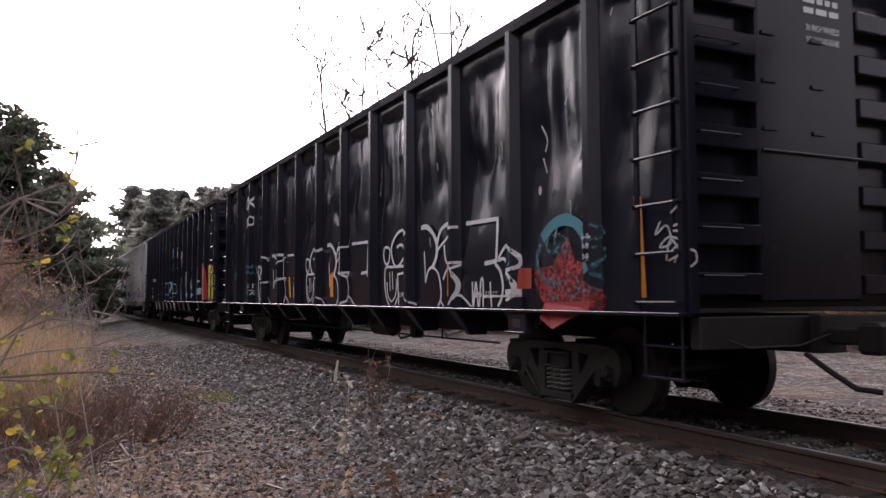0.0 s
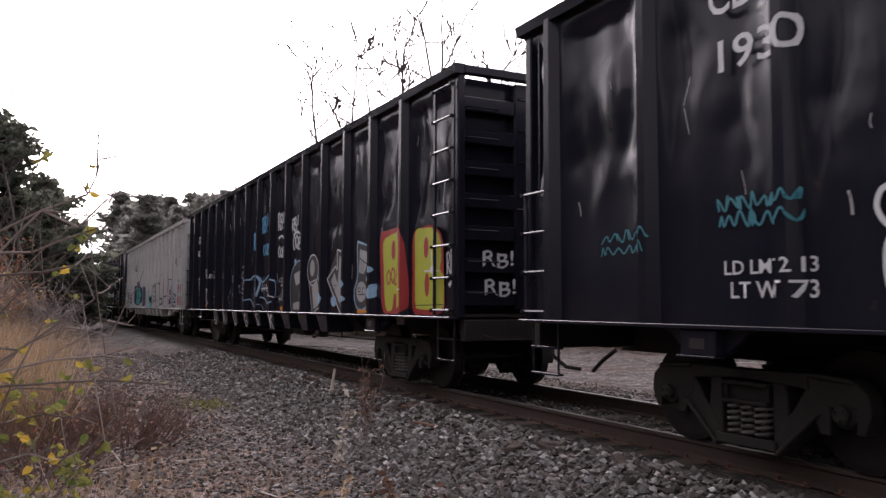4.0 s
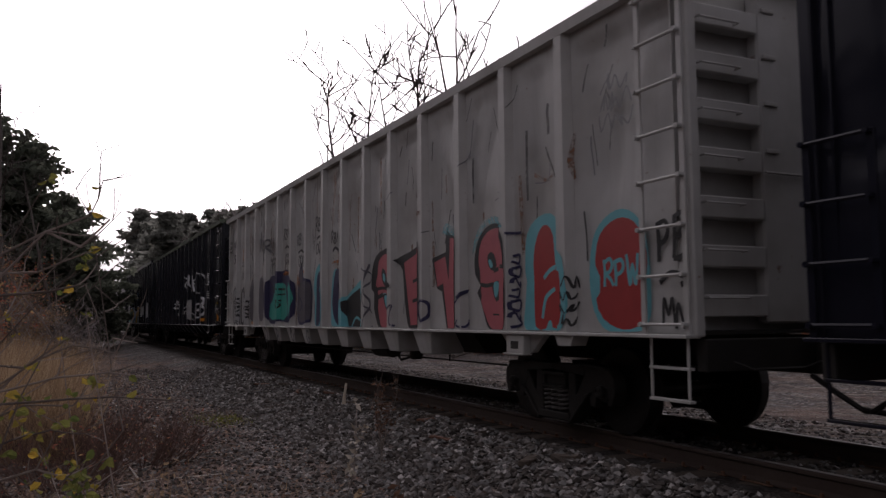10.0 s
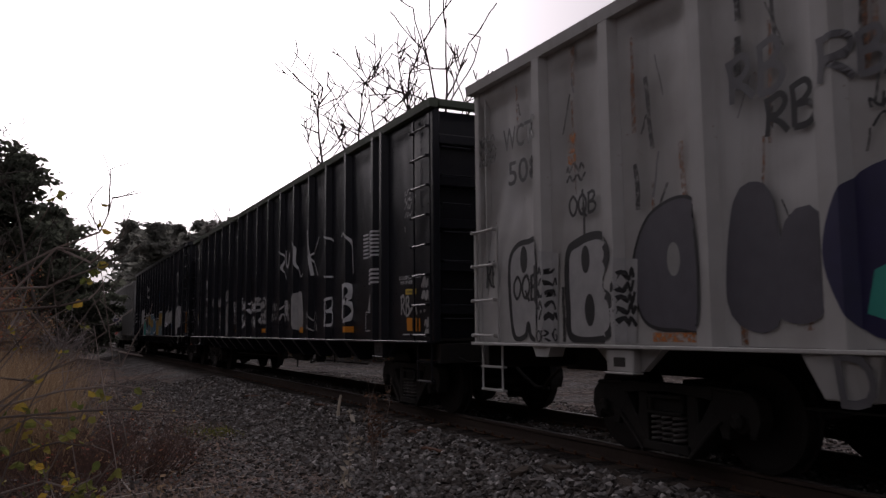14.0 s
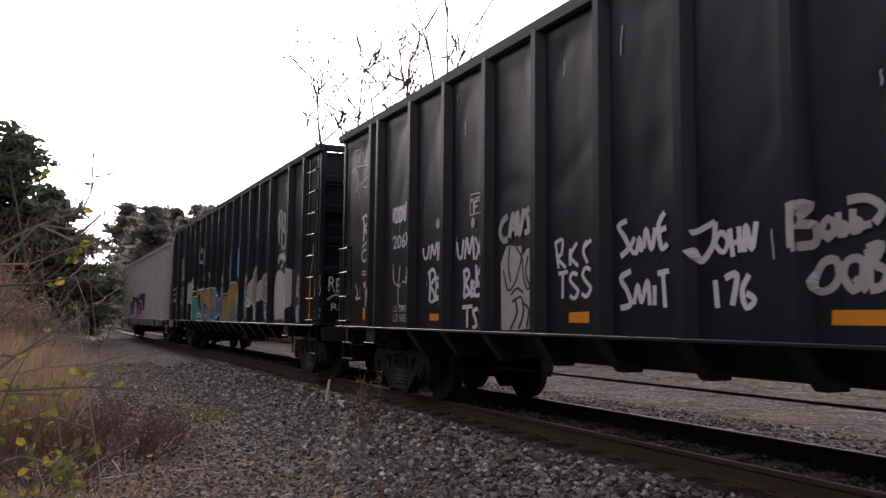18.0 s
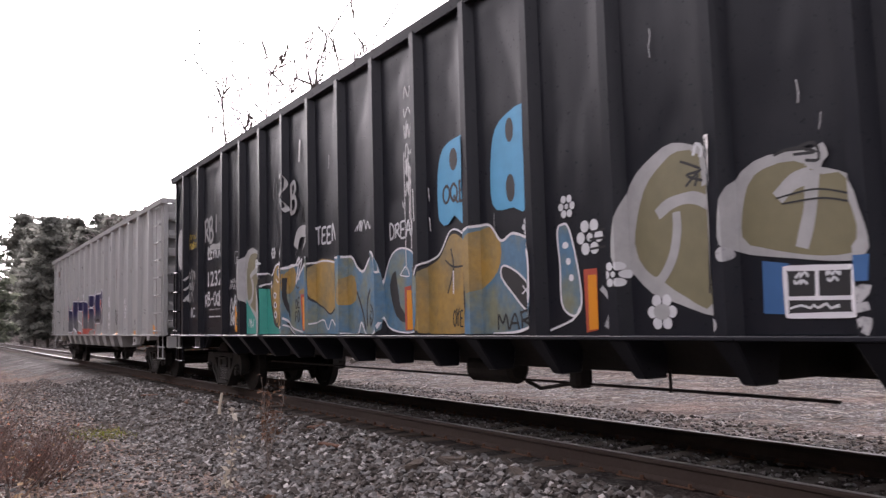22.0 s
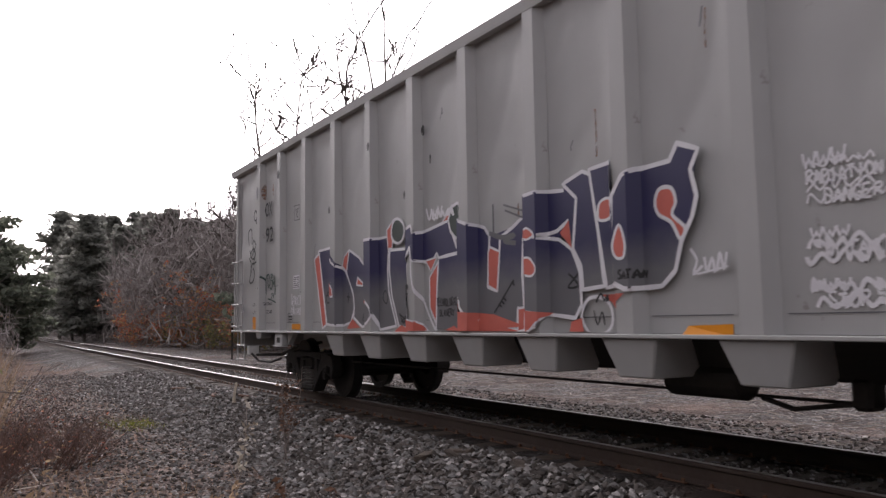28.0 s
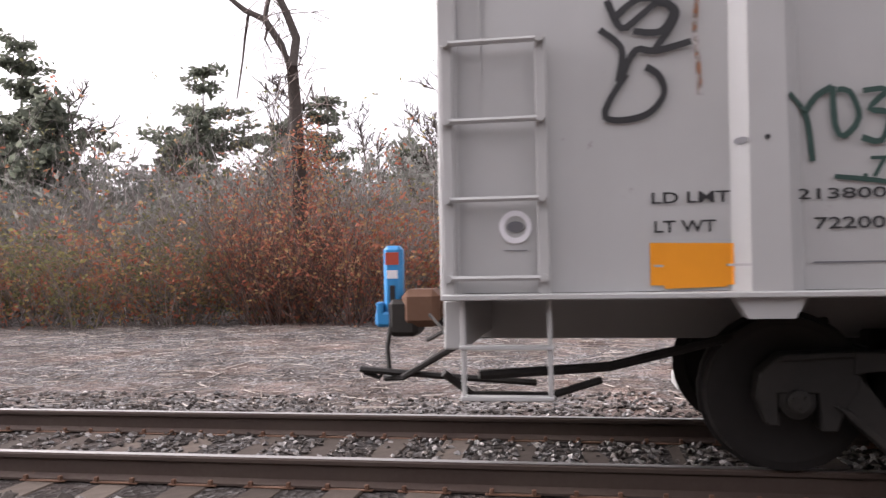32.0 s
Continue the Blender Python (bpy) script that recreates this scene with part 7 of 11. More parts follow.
line(car_four, W, 0.05, [(11.47, 1.53), (11.47, 1.36)])
line(car_four, W, 0.05, [(11.43, 1.63), (11.29, 1.65)])
line(car_four, W, 0.05, [(11.36, 1.62), (11.34, 1.34)])
stroke(car_four, W, 0.055, [(10.76, 2.01), (10.78, 1.84), (10.91, 1.71), (10.99, 1.81)])
line(car_four, W, 0.05, [(10.98, 1.94), (10.76, 2.01)])
loop(car_four, W, 0.045, [(10.76, 1.84), (10.70, 1.92), (10.63, 1.85), (10.68, 1.76)])
line(car_four, W, 0.05, [(10.61, 1.94), (10.58, 1.72)])
line(car_four, W, 0.05, [(10.52, 1.95), (10.51, 1.75)])
line(car_four, W, 0.045, [(10.60, 1.82), (10.51, 1.84)])
stroke(car_four, W, 0.05, [(10.47, 1.75), (10.45, 1.95), (10.40, 1.77), (10.35, 1.97)])
line(car_four, W, 0.055, [(10.77, 1.55), (10.75, 1.33)])
stroke(car_four, W, 0.055, [(10.67, 1.56), (10.55, 1.58), (10.60, 1.35)])
stroke(car_four, W, 0.05, [(10.43, 1.58), (10.50, 1.46), (10.46, 1.33), (10.38, 1.39), (10.46, 1.44)])
stroke(car_four, SLV, 0.06, [(9.96, 2.04), (9.96, 2.03), (9.96, 2.03)])
stroke(car_four, SLV, 0.06, [(9.96, 2.04), (9.96, 2.04), (9.96, 2.03), (9.96, 2.03), (9.96, 2.03), (9.96, 2.03)])
stroke(car_four, SLV, 0.065, [(9.96, 2.02), (9.96, 1.74)])
stroke(car_four, SLV, 0.065, [(9.99, 2.02), (9.87, 2.04), (9.94, 1.91), (9.84, 1.89), (9.84, 1.77), (9.96, 1.74)])
loop(car_four, SLV, 0.055, [(9.79, 1.86), (9.74, 1.93), (9.69, 1.87), (9.74, 1.79)])
stroke(car_four, SLV, 0.055, [(9.66, 1.96), (9.65, 1.81), (9.59, 1.84), (9.64, 1.89)])
stroke(car_four, SLV, 0.055, [(9.55, 1.97), (9.55, 1.82), (9.48, 1.86), (9.54, 1.90)])
stroke(car_four, SLV, 0.06, [(9.59, 2.03), (9.45, 2.03), (9.34, 1.95), (9.40, 1.86)])
stroke(car_four, SLV, 0.05, [(9.79, 1.82), (9.62, 1.83), (9.42, 1.86)])
loop(car_four, SLV, 0.06, [(9.86, 1.50), (9.79, 1.63), (9.69, 1.64), (9.67, 1.53), (9.74, 1.45), (9.83, 1.44)])
loop(car_four, SLV, 0.06, [(9.64, 1.55), (9.59, 1.64), (9.50, 1.63), (9.50, 1.52), (9.57, 1.44)])
line(car_four, SLV, 0.05, [(9.56, 1.52), (9.47, 1.43)])
stroke(car_four, SLV, 0.06, [(9.45, 1.70), (9.45, 1.45)])
stroke(car_four, SLV, 0.06, [(9.46, 1.70), (9.36, 1.72), (9.41, 1.61), (9.33, 1.55), (9.36, 1.46), (9.45, 1.44)])
stroke(car_four, W, 0.04, [(12.96, 2.02), (12.91, 1.75)])
stroke(car_four, W, 0.04, [(12.98, 2.01), (12.84, 2.04), (12.86, 1.89), (12.94, 1.87), (12.78, 1.75)])
stroke(car_four, W, 0.04, [(12.71, 1.94), (12.71, 1.77)])
stroke(car_four, W, 0.04, [(12.59, 1.99), (12.70, 1.86), (12.57, 1.76)])
stroke(car_four, W, 0.04, [(12.43, 2.00), (12.49, 1.90), (12.42, 1.78)])
line(car_four, W, 0.04, [(12.49, 1.93), (12.36, 2.00)])
patch(car_four, SLVF, [(17.30, 2.89), (16.51, 2.90), (16.52, 2.68), (17.30, 2.68)])
word(car_four, W, "CDEX", 17.26, 16.54, 2.64, 0.237)
word(car_four, W, "20620", 17.26, 16.49, 2.26, 0.204)
outline(car_four, W, 0.012, [(14.82, 2.51), (14.55, 2.52), (14.56, 2.76), (14.82, 2.77)])
word(car_four, W, "F", 14.74, 14.63, 2.53, 0.146)
word(car_four, W, "PLATE", 14.79, 14.57, 2.66, 0.057)
bars(car_four, W, 18.59, 18.11, 1.91, 2.01, 2, 1)
patch(car_four, YELL, [(18.49, 1.81), (18.09, 1.81), (18.09, 1.72), (18.49, 1.72)])
patch(car_four, ORG, [(18.49, 1.39), (18.15, 1.40), (18.14, 1.20), (18.49, 1.20)])
patch(car_four, ORG, [(15.96, 1.29), (15.46, 1.29), (15.46, 1.20), (15.96, 1.20)])
word(car_four, SLVF, "LD LMT 200", 17.21, 16.51, 1.32, 0.093)
word(car_four, SLVF, "LT WT 85", 17.22, 16.51, 1.17, 0.116)
word(car_four, W, "TSS", 12.92, 12.33, 1.44, 0.257)
patch(car_four, ORG, [(12.73, 1.30), (12.40, 1.31), (12.40, 1.20), (12.73, 1.20)])
patch(car_four, ORG, [(9.73, 1.31), (9.34, 1.31), (9.34, 1.21), (9.74, 1.21)])
word(car_four, W, "RB", 7.63, 7.38, 1.60, 0.280)
stroke(car_four, W, 0.07, [(7.57, 3.01), (7.54, 2.72), (7.40, 2.66), (7.29, 2.95)])
patch(car_five, ORG, [(0.67, 2.03), (0.55, 2.02), (0.56, 1.21), (0.68, 1.21)])
word(car_five, SLV, "RB", 0.30, -0.10, 1.64, 0.320)
scrawl(car_five, SLV, 0.03, 0.27, -0.09, 1.18, 1.44, 2)
scrawl(car_five, SLVF, 0.015, 0.19, -0.05, 2.25, 2.41, 2)
blob(car_five, BLU, [(8.20, 2.79), (8.08, 3.06), (7.77, 3.13), (7.59, 3.06), (7.63, 2.25), (7.75, 2.22), (7.90, 2.32), (8.01, 2.24), (8.19, 2.30)])
oval(car_five, BLK, 7.89, 2.91, 0.075, 0.118)
word(car_five, BLK, "OQB", 8.11, 7.65, 2.46, 0.205)
blob(car_five, BLU, [(7.22, 2.34), (7.19, 2.98), (6.93, 3.18), (6.63, 3.13), (6.66, 2.27), (6.89, 2.27)])
oval(car_five, BLK, 6.92, 3.01, 0.061, 0.117)
oval(car_five, BLK, 6.93, 2.46, 0.069, 0.132)
scrawl(car_five, W, 0.02, 10.22, 9.74, 2.37, 2.52, 1)
scrawl(car_five, WF, 0.02, 8.89, 8.70, 2.65, 3.98, 6)
word(car_five, W, "TEEN", 11.42, 10.74, 2.34, 0.225)
word(car_five, W, "DREAM", 9.29, 8.65, 2.20, 0.167)
word(car_five, SLV, "RB", 12.65, 12.13, 2.94, 0.488)
stroke(car_five, SLV, 0.05, [(12.00, 3.96), (12.04, 3.64)])
stroke(car_five, SLV, 0.1, [(2.98, 3.51), (3.04, 3.23), (2.99, 2.86)])
stroke(car_five, SLV, 0.1, [(3.11, 3.31), (3.02, 3.55), (2.85, 3.56), (2.82, 3.38), (2.96, 3.21)])
stroke(car_five, SLV, 0.1, [(2.71, 3.44), (2.76, 3.17), (2.77, 2.78)])
stroke(car_five, SLV, 0.1, [(2.70, 3.50), (2.56, 3.46), (2.54, 3.26), (2.69, 3.15), (2.48, 3.08), (2.44, 2.85), (2.58, 2.74), (2.77, 2.78)])
patch(car_five, SLV, [(2.37, 3.49), (2.10, 3.44), (2.12, 3.03), (2.26, 3.03)])
oval(car_five, SLVF, 2.16, 2.80, 0.080, 0.070)
stroke(car_five, SLVF, 0.14, [(3.04, 2.45), (2.87, 2.56), (2.63, 2.54), (2.36, 2.44), (2.24, 2.31)])
stroke(car_five, SLVF, 0.08, [(2.58, 2.66), (2.54, 2.57), (2.64, 2.37), (2.78, 2.33)])
blob(car_five, SLVF, [(3.23, 1.17), (3.30, 1.63), (3.23, 2.09), (2.97, 2.27), (2.64, 2.23), (2.37, 2.01), (2.26, 1.64), (2.29, 1.33), (2.46, 1.20), (2.85, 1.17)])
loop(car_five, GPUR, 0.025, [(3.23, 1.17), (3.30, 1.63), (3.23, 2.09), (2.97, 2.27), (2.64, 2.23), (2.37, 2.01), (2.26, 1.64), (2.29, 1.33), (2.46, 1.20), (2.85, 1.17)])
blob(car_five, SLVF, [(2.28, 2.21), (2.07, 2.24), (1.88, 2.22), (1.89, 1.77), (2.02, 1.42), (2.17, 1.73)])
stroke(car_five, BLK, 0.03, [(2.20, 2.10), (2.12, 2.18), (1.96, 2.18)])
stroke(car_five, BLK, 0.03, [(2.19, 1.99), (2.04, 2.08), (1.98, 1.97), (2.06, 1.83), (1.97, 1.72)])
blob(car_five, SLVF, [(2.23, 1.69), (2.09, 1.73), (1.87, 1.77), (1.90, 1.47), (2.06, 1.37), (2.24, 1.40)])
stroke(car_five, W, 0.035, [(2.50, 1.12), (2.44, 1.22), (2.32, 1.25), (2.35, 1.12)])
stroke(car_five, W, 0.035, [(2.27, 1.12), (2.27, 1.25), (2.16, 1.22), (2.24, 1.18), (2.13, 1.14), (2.27, 1.12)])
line(car_five, W, 0.03, [(2.05, 1.25), (2.06, 1.12)])
patch(car_five, SLV, [(1.48, 2.09), (1.01, 2.15), (1.17, 1.51), (1.39, 1.55), (1.35, 1.63), (1.56, 1.65)])
stroke(car_five, BLK, 0.035, [(1.39, 2.13), (1.36, 2.02)])
stroke(car_five, BLK, 0.03, [(1.29, 2.13), (1.38, 2.08), (1.28, 2.01)])
loop(car_five, BLK, 0.03, [(1.24, 2.13), (1.18, 2.13), (1.19, 2.02), (1.26, 2.02)])
stroke(car_five, BLK, 0.03, [(1.09, 2.14), (1.14, 2.12), (1.14, 2.02), (1.08, 2.02)])
stroke(car_five, BLK, 0.03, [(1.43, 1.96), (1.42, 1.86)])
stroke(car_five, BLK, 0.03, [(1.45, 1.96), (1.35, 1.96), (1.42, 1.91), (1.36, 1.86)])
stroke(car_five, BLK, 0.03, [(1.30, 1.97), (1.30, 1.86)])
line(car_five, BLK, 0.03, [(1.31, 1.97), (1.22, 1.97)])
stroke(car_five, BLK, 0.03, [(1.13, 1.98), (1.20, 1.96), (1.20, 1.88), (1.13, 1.89)])
stroke(car_five, BLK, 0.03, [(1.44, 1.81), (1.40, 1.82), (1.43, 1.71)])
stroke(car_five, BLK, 0.03, [(1.33, 1.81), (1.37, 1.77), (1.33, 1.71), (1.28, 1.75), (1.33, 1.77)])
stroke(car_five, BLK, 0.03, [(1.24, 1.81), (1.24, 1.71)])
stroke(car_five, BLK, 0.03, [(1.24, 1.81), (1.16, 1.80), (1.23, 1.77), (1.15, 1.73), (1.23, 1.71)])
line(car_five, BLK, 0.02, [(1.29, 1.63), (1.14, 1.65)])
line(car_five, BLK, 0.02, [(1.31, 1.58), (1.17, 1.59)])
blob(car_five, SLVF, [(1.57, 1.25), (1.55, 1.43), (1.39, 1.49), (1.21, 1.45), (1.18, 1.27), (1.29, 1.12), (1.47, 1.11)])
loop(car_five, BLK, 0.025, [(1.57, 1.25), (1.55, 1.43), (1.39, 1.49), (1.21, 1.45), (1.18, 1.27), (1.29, 1.12), (1.47, 1.11)])
line(car_five, BLK, 0.015, [(1.43, 1.28), (1.27, 1.27)])
stroke(car_five, STEEL, 0.03, [(1.14, 1.45), (1.00, 1.35), (1.01, 1.20), (1.15, 1.11)])
stroke(car_five, SLVF, 0.03, [(1.13, 1.67), (1.04, 1.62), (1.09, 1.45)])
stroke(car_five, SLVF, 0.05, [(0.59, 2.09), (0.47, 2.33), (0.43, 2.65)])
blob(car_five, SLV, [(5.54, 1.81), (5.42, 2.24), (5.17, 2.43), (4.98, 2.49), (4.80, 2.44), (4.70, 2.37), (4.68, 2.12), (4.61, 2.11), (4.60, 1.84), (4.62, 1.30), (4.68, 1.22), (4.98, 1.31), (5.24, 1.40), (5.40, 1.54), (5.52, 1.63)])
blob(car_five, OLV, [(5.39, 1.79), (5.28, 2.17), (5.09, 2.35), (4.93, 2.42), (4.74, 2.36), (4.73, 2.13), (4.61, 2.09), (4.67, 1.32), (4.92, 1.36), (5.12, 1.48), (5.29, 1.58)])
stroke(car_five, SLV, 0.09, [(5.15, 1.98), (5.01, 2.05), (4.80, 2.06), (4.62, 1.96)])
stroke(car_five, SLV, 0.08, [(4.97, 1.98), (4.97, 1.84), (5.03, 1.64), (5.18, 1.48), (5.34, 1.57)])
stroke(car_five, BLK, 0.02, [(4.91, 2.34), (4.73, 2.25), (4.86, 2.23), (4.72, 2.17)])
stroke(car_five, BLK, 0.02, [(4.87, 2.15), (4.76, 2.23), (4.79, 2.14)])
line(car_five, BLK, 0.015, [(4.68, 1.96), (4.71, 1.38)])
stroke(car_five, W, 0.03, [(4.79, 2.36), (4.76, 2.44), (4.71, 2.40), (4.73, 2.34)])
line(car_five, WF, 0.05, [(4.59, 2.46), (4.61, 2.11)])
blob(car_five, SLV, [(4.54, 1.75), (4.48, 2.09), (4.30, 2.23), (4.09, 2.25), (3.89, 2.23), (3.81, 2.26), (3.78, 2.17), (3.83, 2.11), (3.62, 2.02), (3.55, 1.81), (3.51, 1.65), (3.54, 1.54), (3.76, 1.53), (4.06, 1.57), (4.38, 1.62), (4.49, 1.67)])
blob(car_five, OLV, [(4.42, 1.74), (4.36, 2.07), (4.22, 2.17), (4.01, 2.18), (3.91, 2.11), (4.02, 2.05), (4.11, 1.96), (3.94, 2.04), (3.72, 2.06), (3.63, 1.92), (3.57, 1.72), (3.62, 1.59), (3.86, 1.57), (4.25, 1.65)])
stroke(car_five, SLV, 0.1, [(4.14, 1.96), (4.02, 2.05), (3.90, 2.07)])
stroke(car_five, SLV, 0.09, [(3.89, 2.10), (3.92, 1.86), (3.99, 1.63)])
stroke(car_five, BLK, 0.02, [(4.15, 2.24), (4.01, 2.26), (3.86, 2.21), (4.01, 2.22)])
stroke(car_five, BLK, 0.02, [(4.01, 2.25), (3.87, 2.27), (3.84, 2.16), (3.93, 2.17)])
stroke(car_five, BLK, 0.012, [(4.15, 1.96), (3.87, 1.98), (3.63, 1.91)])
stroke(car_five, BLK, 0.012, [(4.11, 1.92), (3.84, 1.92), (3.65, 1.87)])
patch(car_five, BLUE, [(4.28, 1.57), (4.09, 1.54), (4.11, 1.22), (4.29, 1.23)])
patch(car_five, BLUE, [(3.67, 1.55), (3.51, 1.55), (3.53, 1.40), (3.67, 1.40)])
patch(car_five, BLK, [(4.12, 1.51), (3.67, 1.49), (3.68, 1.21), (4.12, 1.21)])
outline(car_five, WB, 0.035, [(4.12, 1.51), (3.67, 1.49), (3.68, 1.21), (4.12, 1.21)])
line(car_five, WB, 0.025, [(3.90, 1.50), (3.91, 1.31)])
line(car_five, WB, 0.025, [(4.12, 1.32), (3.67, 1.31)])
scrawl(car_five, W, 0.018, 4.05, 3.95, 1.40, 1.48, 2)
scrawl(car_five, W, 0.018, 3.83, 3.75, 1.41, 1.48, 2)
scrawl(car_five, W, 0.015, 4.10, 3.71, 1.25, 1.28, 1)
stroke(car_five, SLVF, 0.05, [(3.64, 1.33), (3.53, 1.36), (3.63, 1.25), (3.53, 1.26)])
stroke(car_five, SLVF, 0.05, [(3.63, 1.15), (3.54, 1.18), (3.57, 1.10)])
flower(car_five, W, 5.15, 1.26, 0.160)
oval(car_five, SLV, 5.15, 1.26, 0.080, 0.060)
flower(car_five, W, 5.53, 1.56, 0.120)
flower(car_five, W, 5.89, 1.89, 0.180)
flower(car_five, W, 6.16, 2.18, 0.120)
flower(car_five, W, 6.69, 2.07, 0.100)
oval(car_five, SLVF, 4.51, 1.63, 0.050, 0.050)
oval(car_five, SLVF, 4.63, 1.16, 0.050, 0.050)
stroke(car_five, SLVF, 0.05, [(5.78, 1.47), (5.66, 1.33), (5.74, 1.15)])
stroke(car_five, BLK, 0.02, [(5.88, 1.93), (5.65, 1.94)])
stroke(car_five, BLK, 0.02, [(5.89, 1.87), (5.66, 1.87)])
stroke(car_five, BLK, 0.02, [(5.88, 1.79), (5.68, 1.80)])
blob(car_five, STEEL, [(6.29, 1.98), (6.23, 2.03), (6.14, 1.99), (6.04, 1.62), (6.02, 1.34), (6.12, 1.25), (6.26, 1.35), (6.27, 1.68)])
loop(car_five, WB, 0.02, [(6.29, 1.98), (6.23, 2.03), (6.14, 1.99), (6.04, 1.62), (6.02, 1.34), (6.12, 1.25), (6.26, 1.35), (6.27, 1.68)])
oval(car_five, WB, 6.19, 1.85, 0.040, 0.030)
oval(car_five, WB, 6.16, 1.71, 0.030, 0.030)
oval(car_five, WB, 6.13, 1.57, 0.030, 0.030)
patch(car_five, REDD, [(5.98, 1.63), (5.82, 1.63), (5.83, 1.13), (5.97, 1.11)])
patch(car_five, ORG, [(5.93, 1.58), (5.83, 1.58), (5.83, 1.14), (5.94, 1.13)])
stroke(car_five, WB, 0.02, [(6.43, 1.13), (6.13, 1.22), (6.04, 1.32)])
blob(car_five, STEEL, [(7.63, 1.11), (7.67, 1.61), (7.62, 2.09), (7.31, 2.14), (7.09, 1.98), (6.91, 2.03), (6.66, 1.94), (6.57, 1.71), (6.61, 1.26), (7.00, 1.11)])
blob(car_five, TAN, [(7.61, 2.01), (7.29, 2.13), (7.11, 1.96), (7.17, 1.69), (7.54, 1.50), (7.65, 1.61)])
stroke(car_five, WB, 0.025, [(7.65, 1.95), (7.58, 2.12), (7.29, 2.15), (7.10, 1.98), (6.91, 2.03), (6.64, 1.92), (6.57, 1.71), (6.62, 1.26), (6.83, 1.13), (7.27, 1.10)])
blob(car_five, BLK, [(7.07, 1.74), (6.84, 1.65), (6.65, 1.48), (6.61, 1.33), (6.74, 1.31), (6.94, 1.47), (7.11, 1.64)])
loop(car_five, WB, 0.02, [(7.07, 1.74), (6.84, 1.65), (6.65, 1.48), (6.61, 1.33), (6.74, 1.31), (6.94, 1.47), (7.11, 1.64)])
line(car_five, WB, 0.015, [(6.79, 1.54), (6.69, 1.43)])
line(car_five, WB, 0.015, [(6.68, 1.54), (6.80, 1.46)])
word(car_five, BLK, "MAR", 7.18, 6.65, 1.15, 0.150)
blob(car_five, TAN, [(8.59, 1.16), (8.52, 1.75), (8.20, 1.91), (7.97, 2.13), (7.76, 2.08), (7.63, 1.90), (7.67, 1.14)])
loop(car_five, BLK, 0.02, [(8.59, 1.16), (8.52, 1.75), (8.20, 1.91), (7.97, 2.13), (7.76, 2.08), (7.63, 1.90), (7.67, 1.14)])
stroke(car_five, WB, 0.02, [(8.62, 1.17), (8.54, 1.79), (8.20, 1.94), (7.96, 2.17), (7.72, 2.10), (7.61, 1.92)])
stroke(car_five, BLK, 0.02, [(7.97, 1.98), (7.93, 1.77), (8.05, 1.52)])
stroke(car_five, BLK, 0.02, [(8.08, 1.87), (7.93, 1.79), (7.70, 1.79)])
line(car_five, WB, 0.02, [(7.93, 1.75), (7.94, 1.51)])
word(car_five, BLK, "OYES", 7.96, 7.69, 1.17, 0.160)
blob(car_five, STEEL, [(9.44, 1.71), (9.26, 2.00), (9.01, 2.08), (8.73, 1.99), (8.59, 1.73), (8.65, 1.17), (9.29, 1.16), (9.48, 1.41)])
loop(car_five, WB, 0.02, [(9.44, 1.71), (9.26, 2.00), (9.01, 2.08), (8.73, 1.99), (8.59, 1.73), (8.65, 1.17), (9.29, 1.16), (9.48, 1.41)])
blob(car_five, BLK, [(9.30, 1.67), (9.15, 1.83), (9.12, 1.50), (8.87, 1.24), (9.15, 1.30)])
patch(car_five, REDD, [(8.95, 1.63), (8.80, 1.64), (8.79, 1.14), (8.95, 1.14)])
patch(car_five, ORG, [(8.90, 1.59), (8.79, 1.59), (8.78, 1.15), (8.90, 1.15)])
stroke(car_five, WB, 0.015, [(9.05, 1.77), (8.91, 1.86), (8.84, 1.75), (9.05, 1.77)])
blob(car_five, STEEL, [(8.65, 1.67), (8.52, 1.72), (8.55, 1.20), (8.64, 1.18)])
blob(car_five, STEEL, [(10.58, 1.09), (10.62, 1.65), (10.58, 2.08), (10.30, 2.08), (10.14, 1.94), (9.97, 1.88), (9.80, 2.03), (9.54, 2.07), (9.45, 1.82), (9.44, 1.29), (9.52, 1.09), (9.91, 1.09), (10.16, 1.12)])
blob(car_five, TAN, [(10.54, 1.49), (10.50, 1.80), (10.23, 1.83), (10.19, 1.53)])
stroke(car_five, WB, 0.03, [(10.62, 2.09), (10.30, 2.08), (10.14, 1.94), (9.97, 1.88), (9.79, 2.03), (9.54, 2.07), (9.47, 1.82)])
stroke(car_five, WB, 0.025, [(10.50, 1.11), (10.16, 1.10), (10.05, 1.24), (9.91, 1.09), (9.56, 1.09), (9.46, 1.24)])
stroke(car_five, BLK, 0.03, [(10.16, 1.63), (10.01, 1.38), (9.93, 1.15)])
stroke(car_five, BLK, 0.03, [(9.70, 1.77), (9.87, 1.52), (9.89, 1.19)])
loop(car_five, BLK, 0.02, [(9.78, 1.38), (9.61, 1.47), (9.52, 1.33), (9.62, 1.17), (9.80, 1.20)])
word(car_five, BLK, "OYES", 9.78, 9.55, 1.22, 0.140)
blob(car_five, STEEL, [(11.53, 1.07), (11.48, 1.58), (11.05, 1.51), (10.62, 1.55), (10.61, 1.09)])
blob(car_five, TAN, [(11.48, 1.63), (11.50, 2.00), (11.28, 2.14), (10.83, 2.09), (10.63, 2.01), (10.60, 1.70), (10.75, 1.50), (10.96, 1.37), (11.19, 1.46), (11.38, 1.52)])
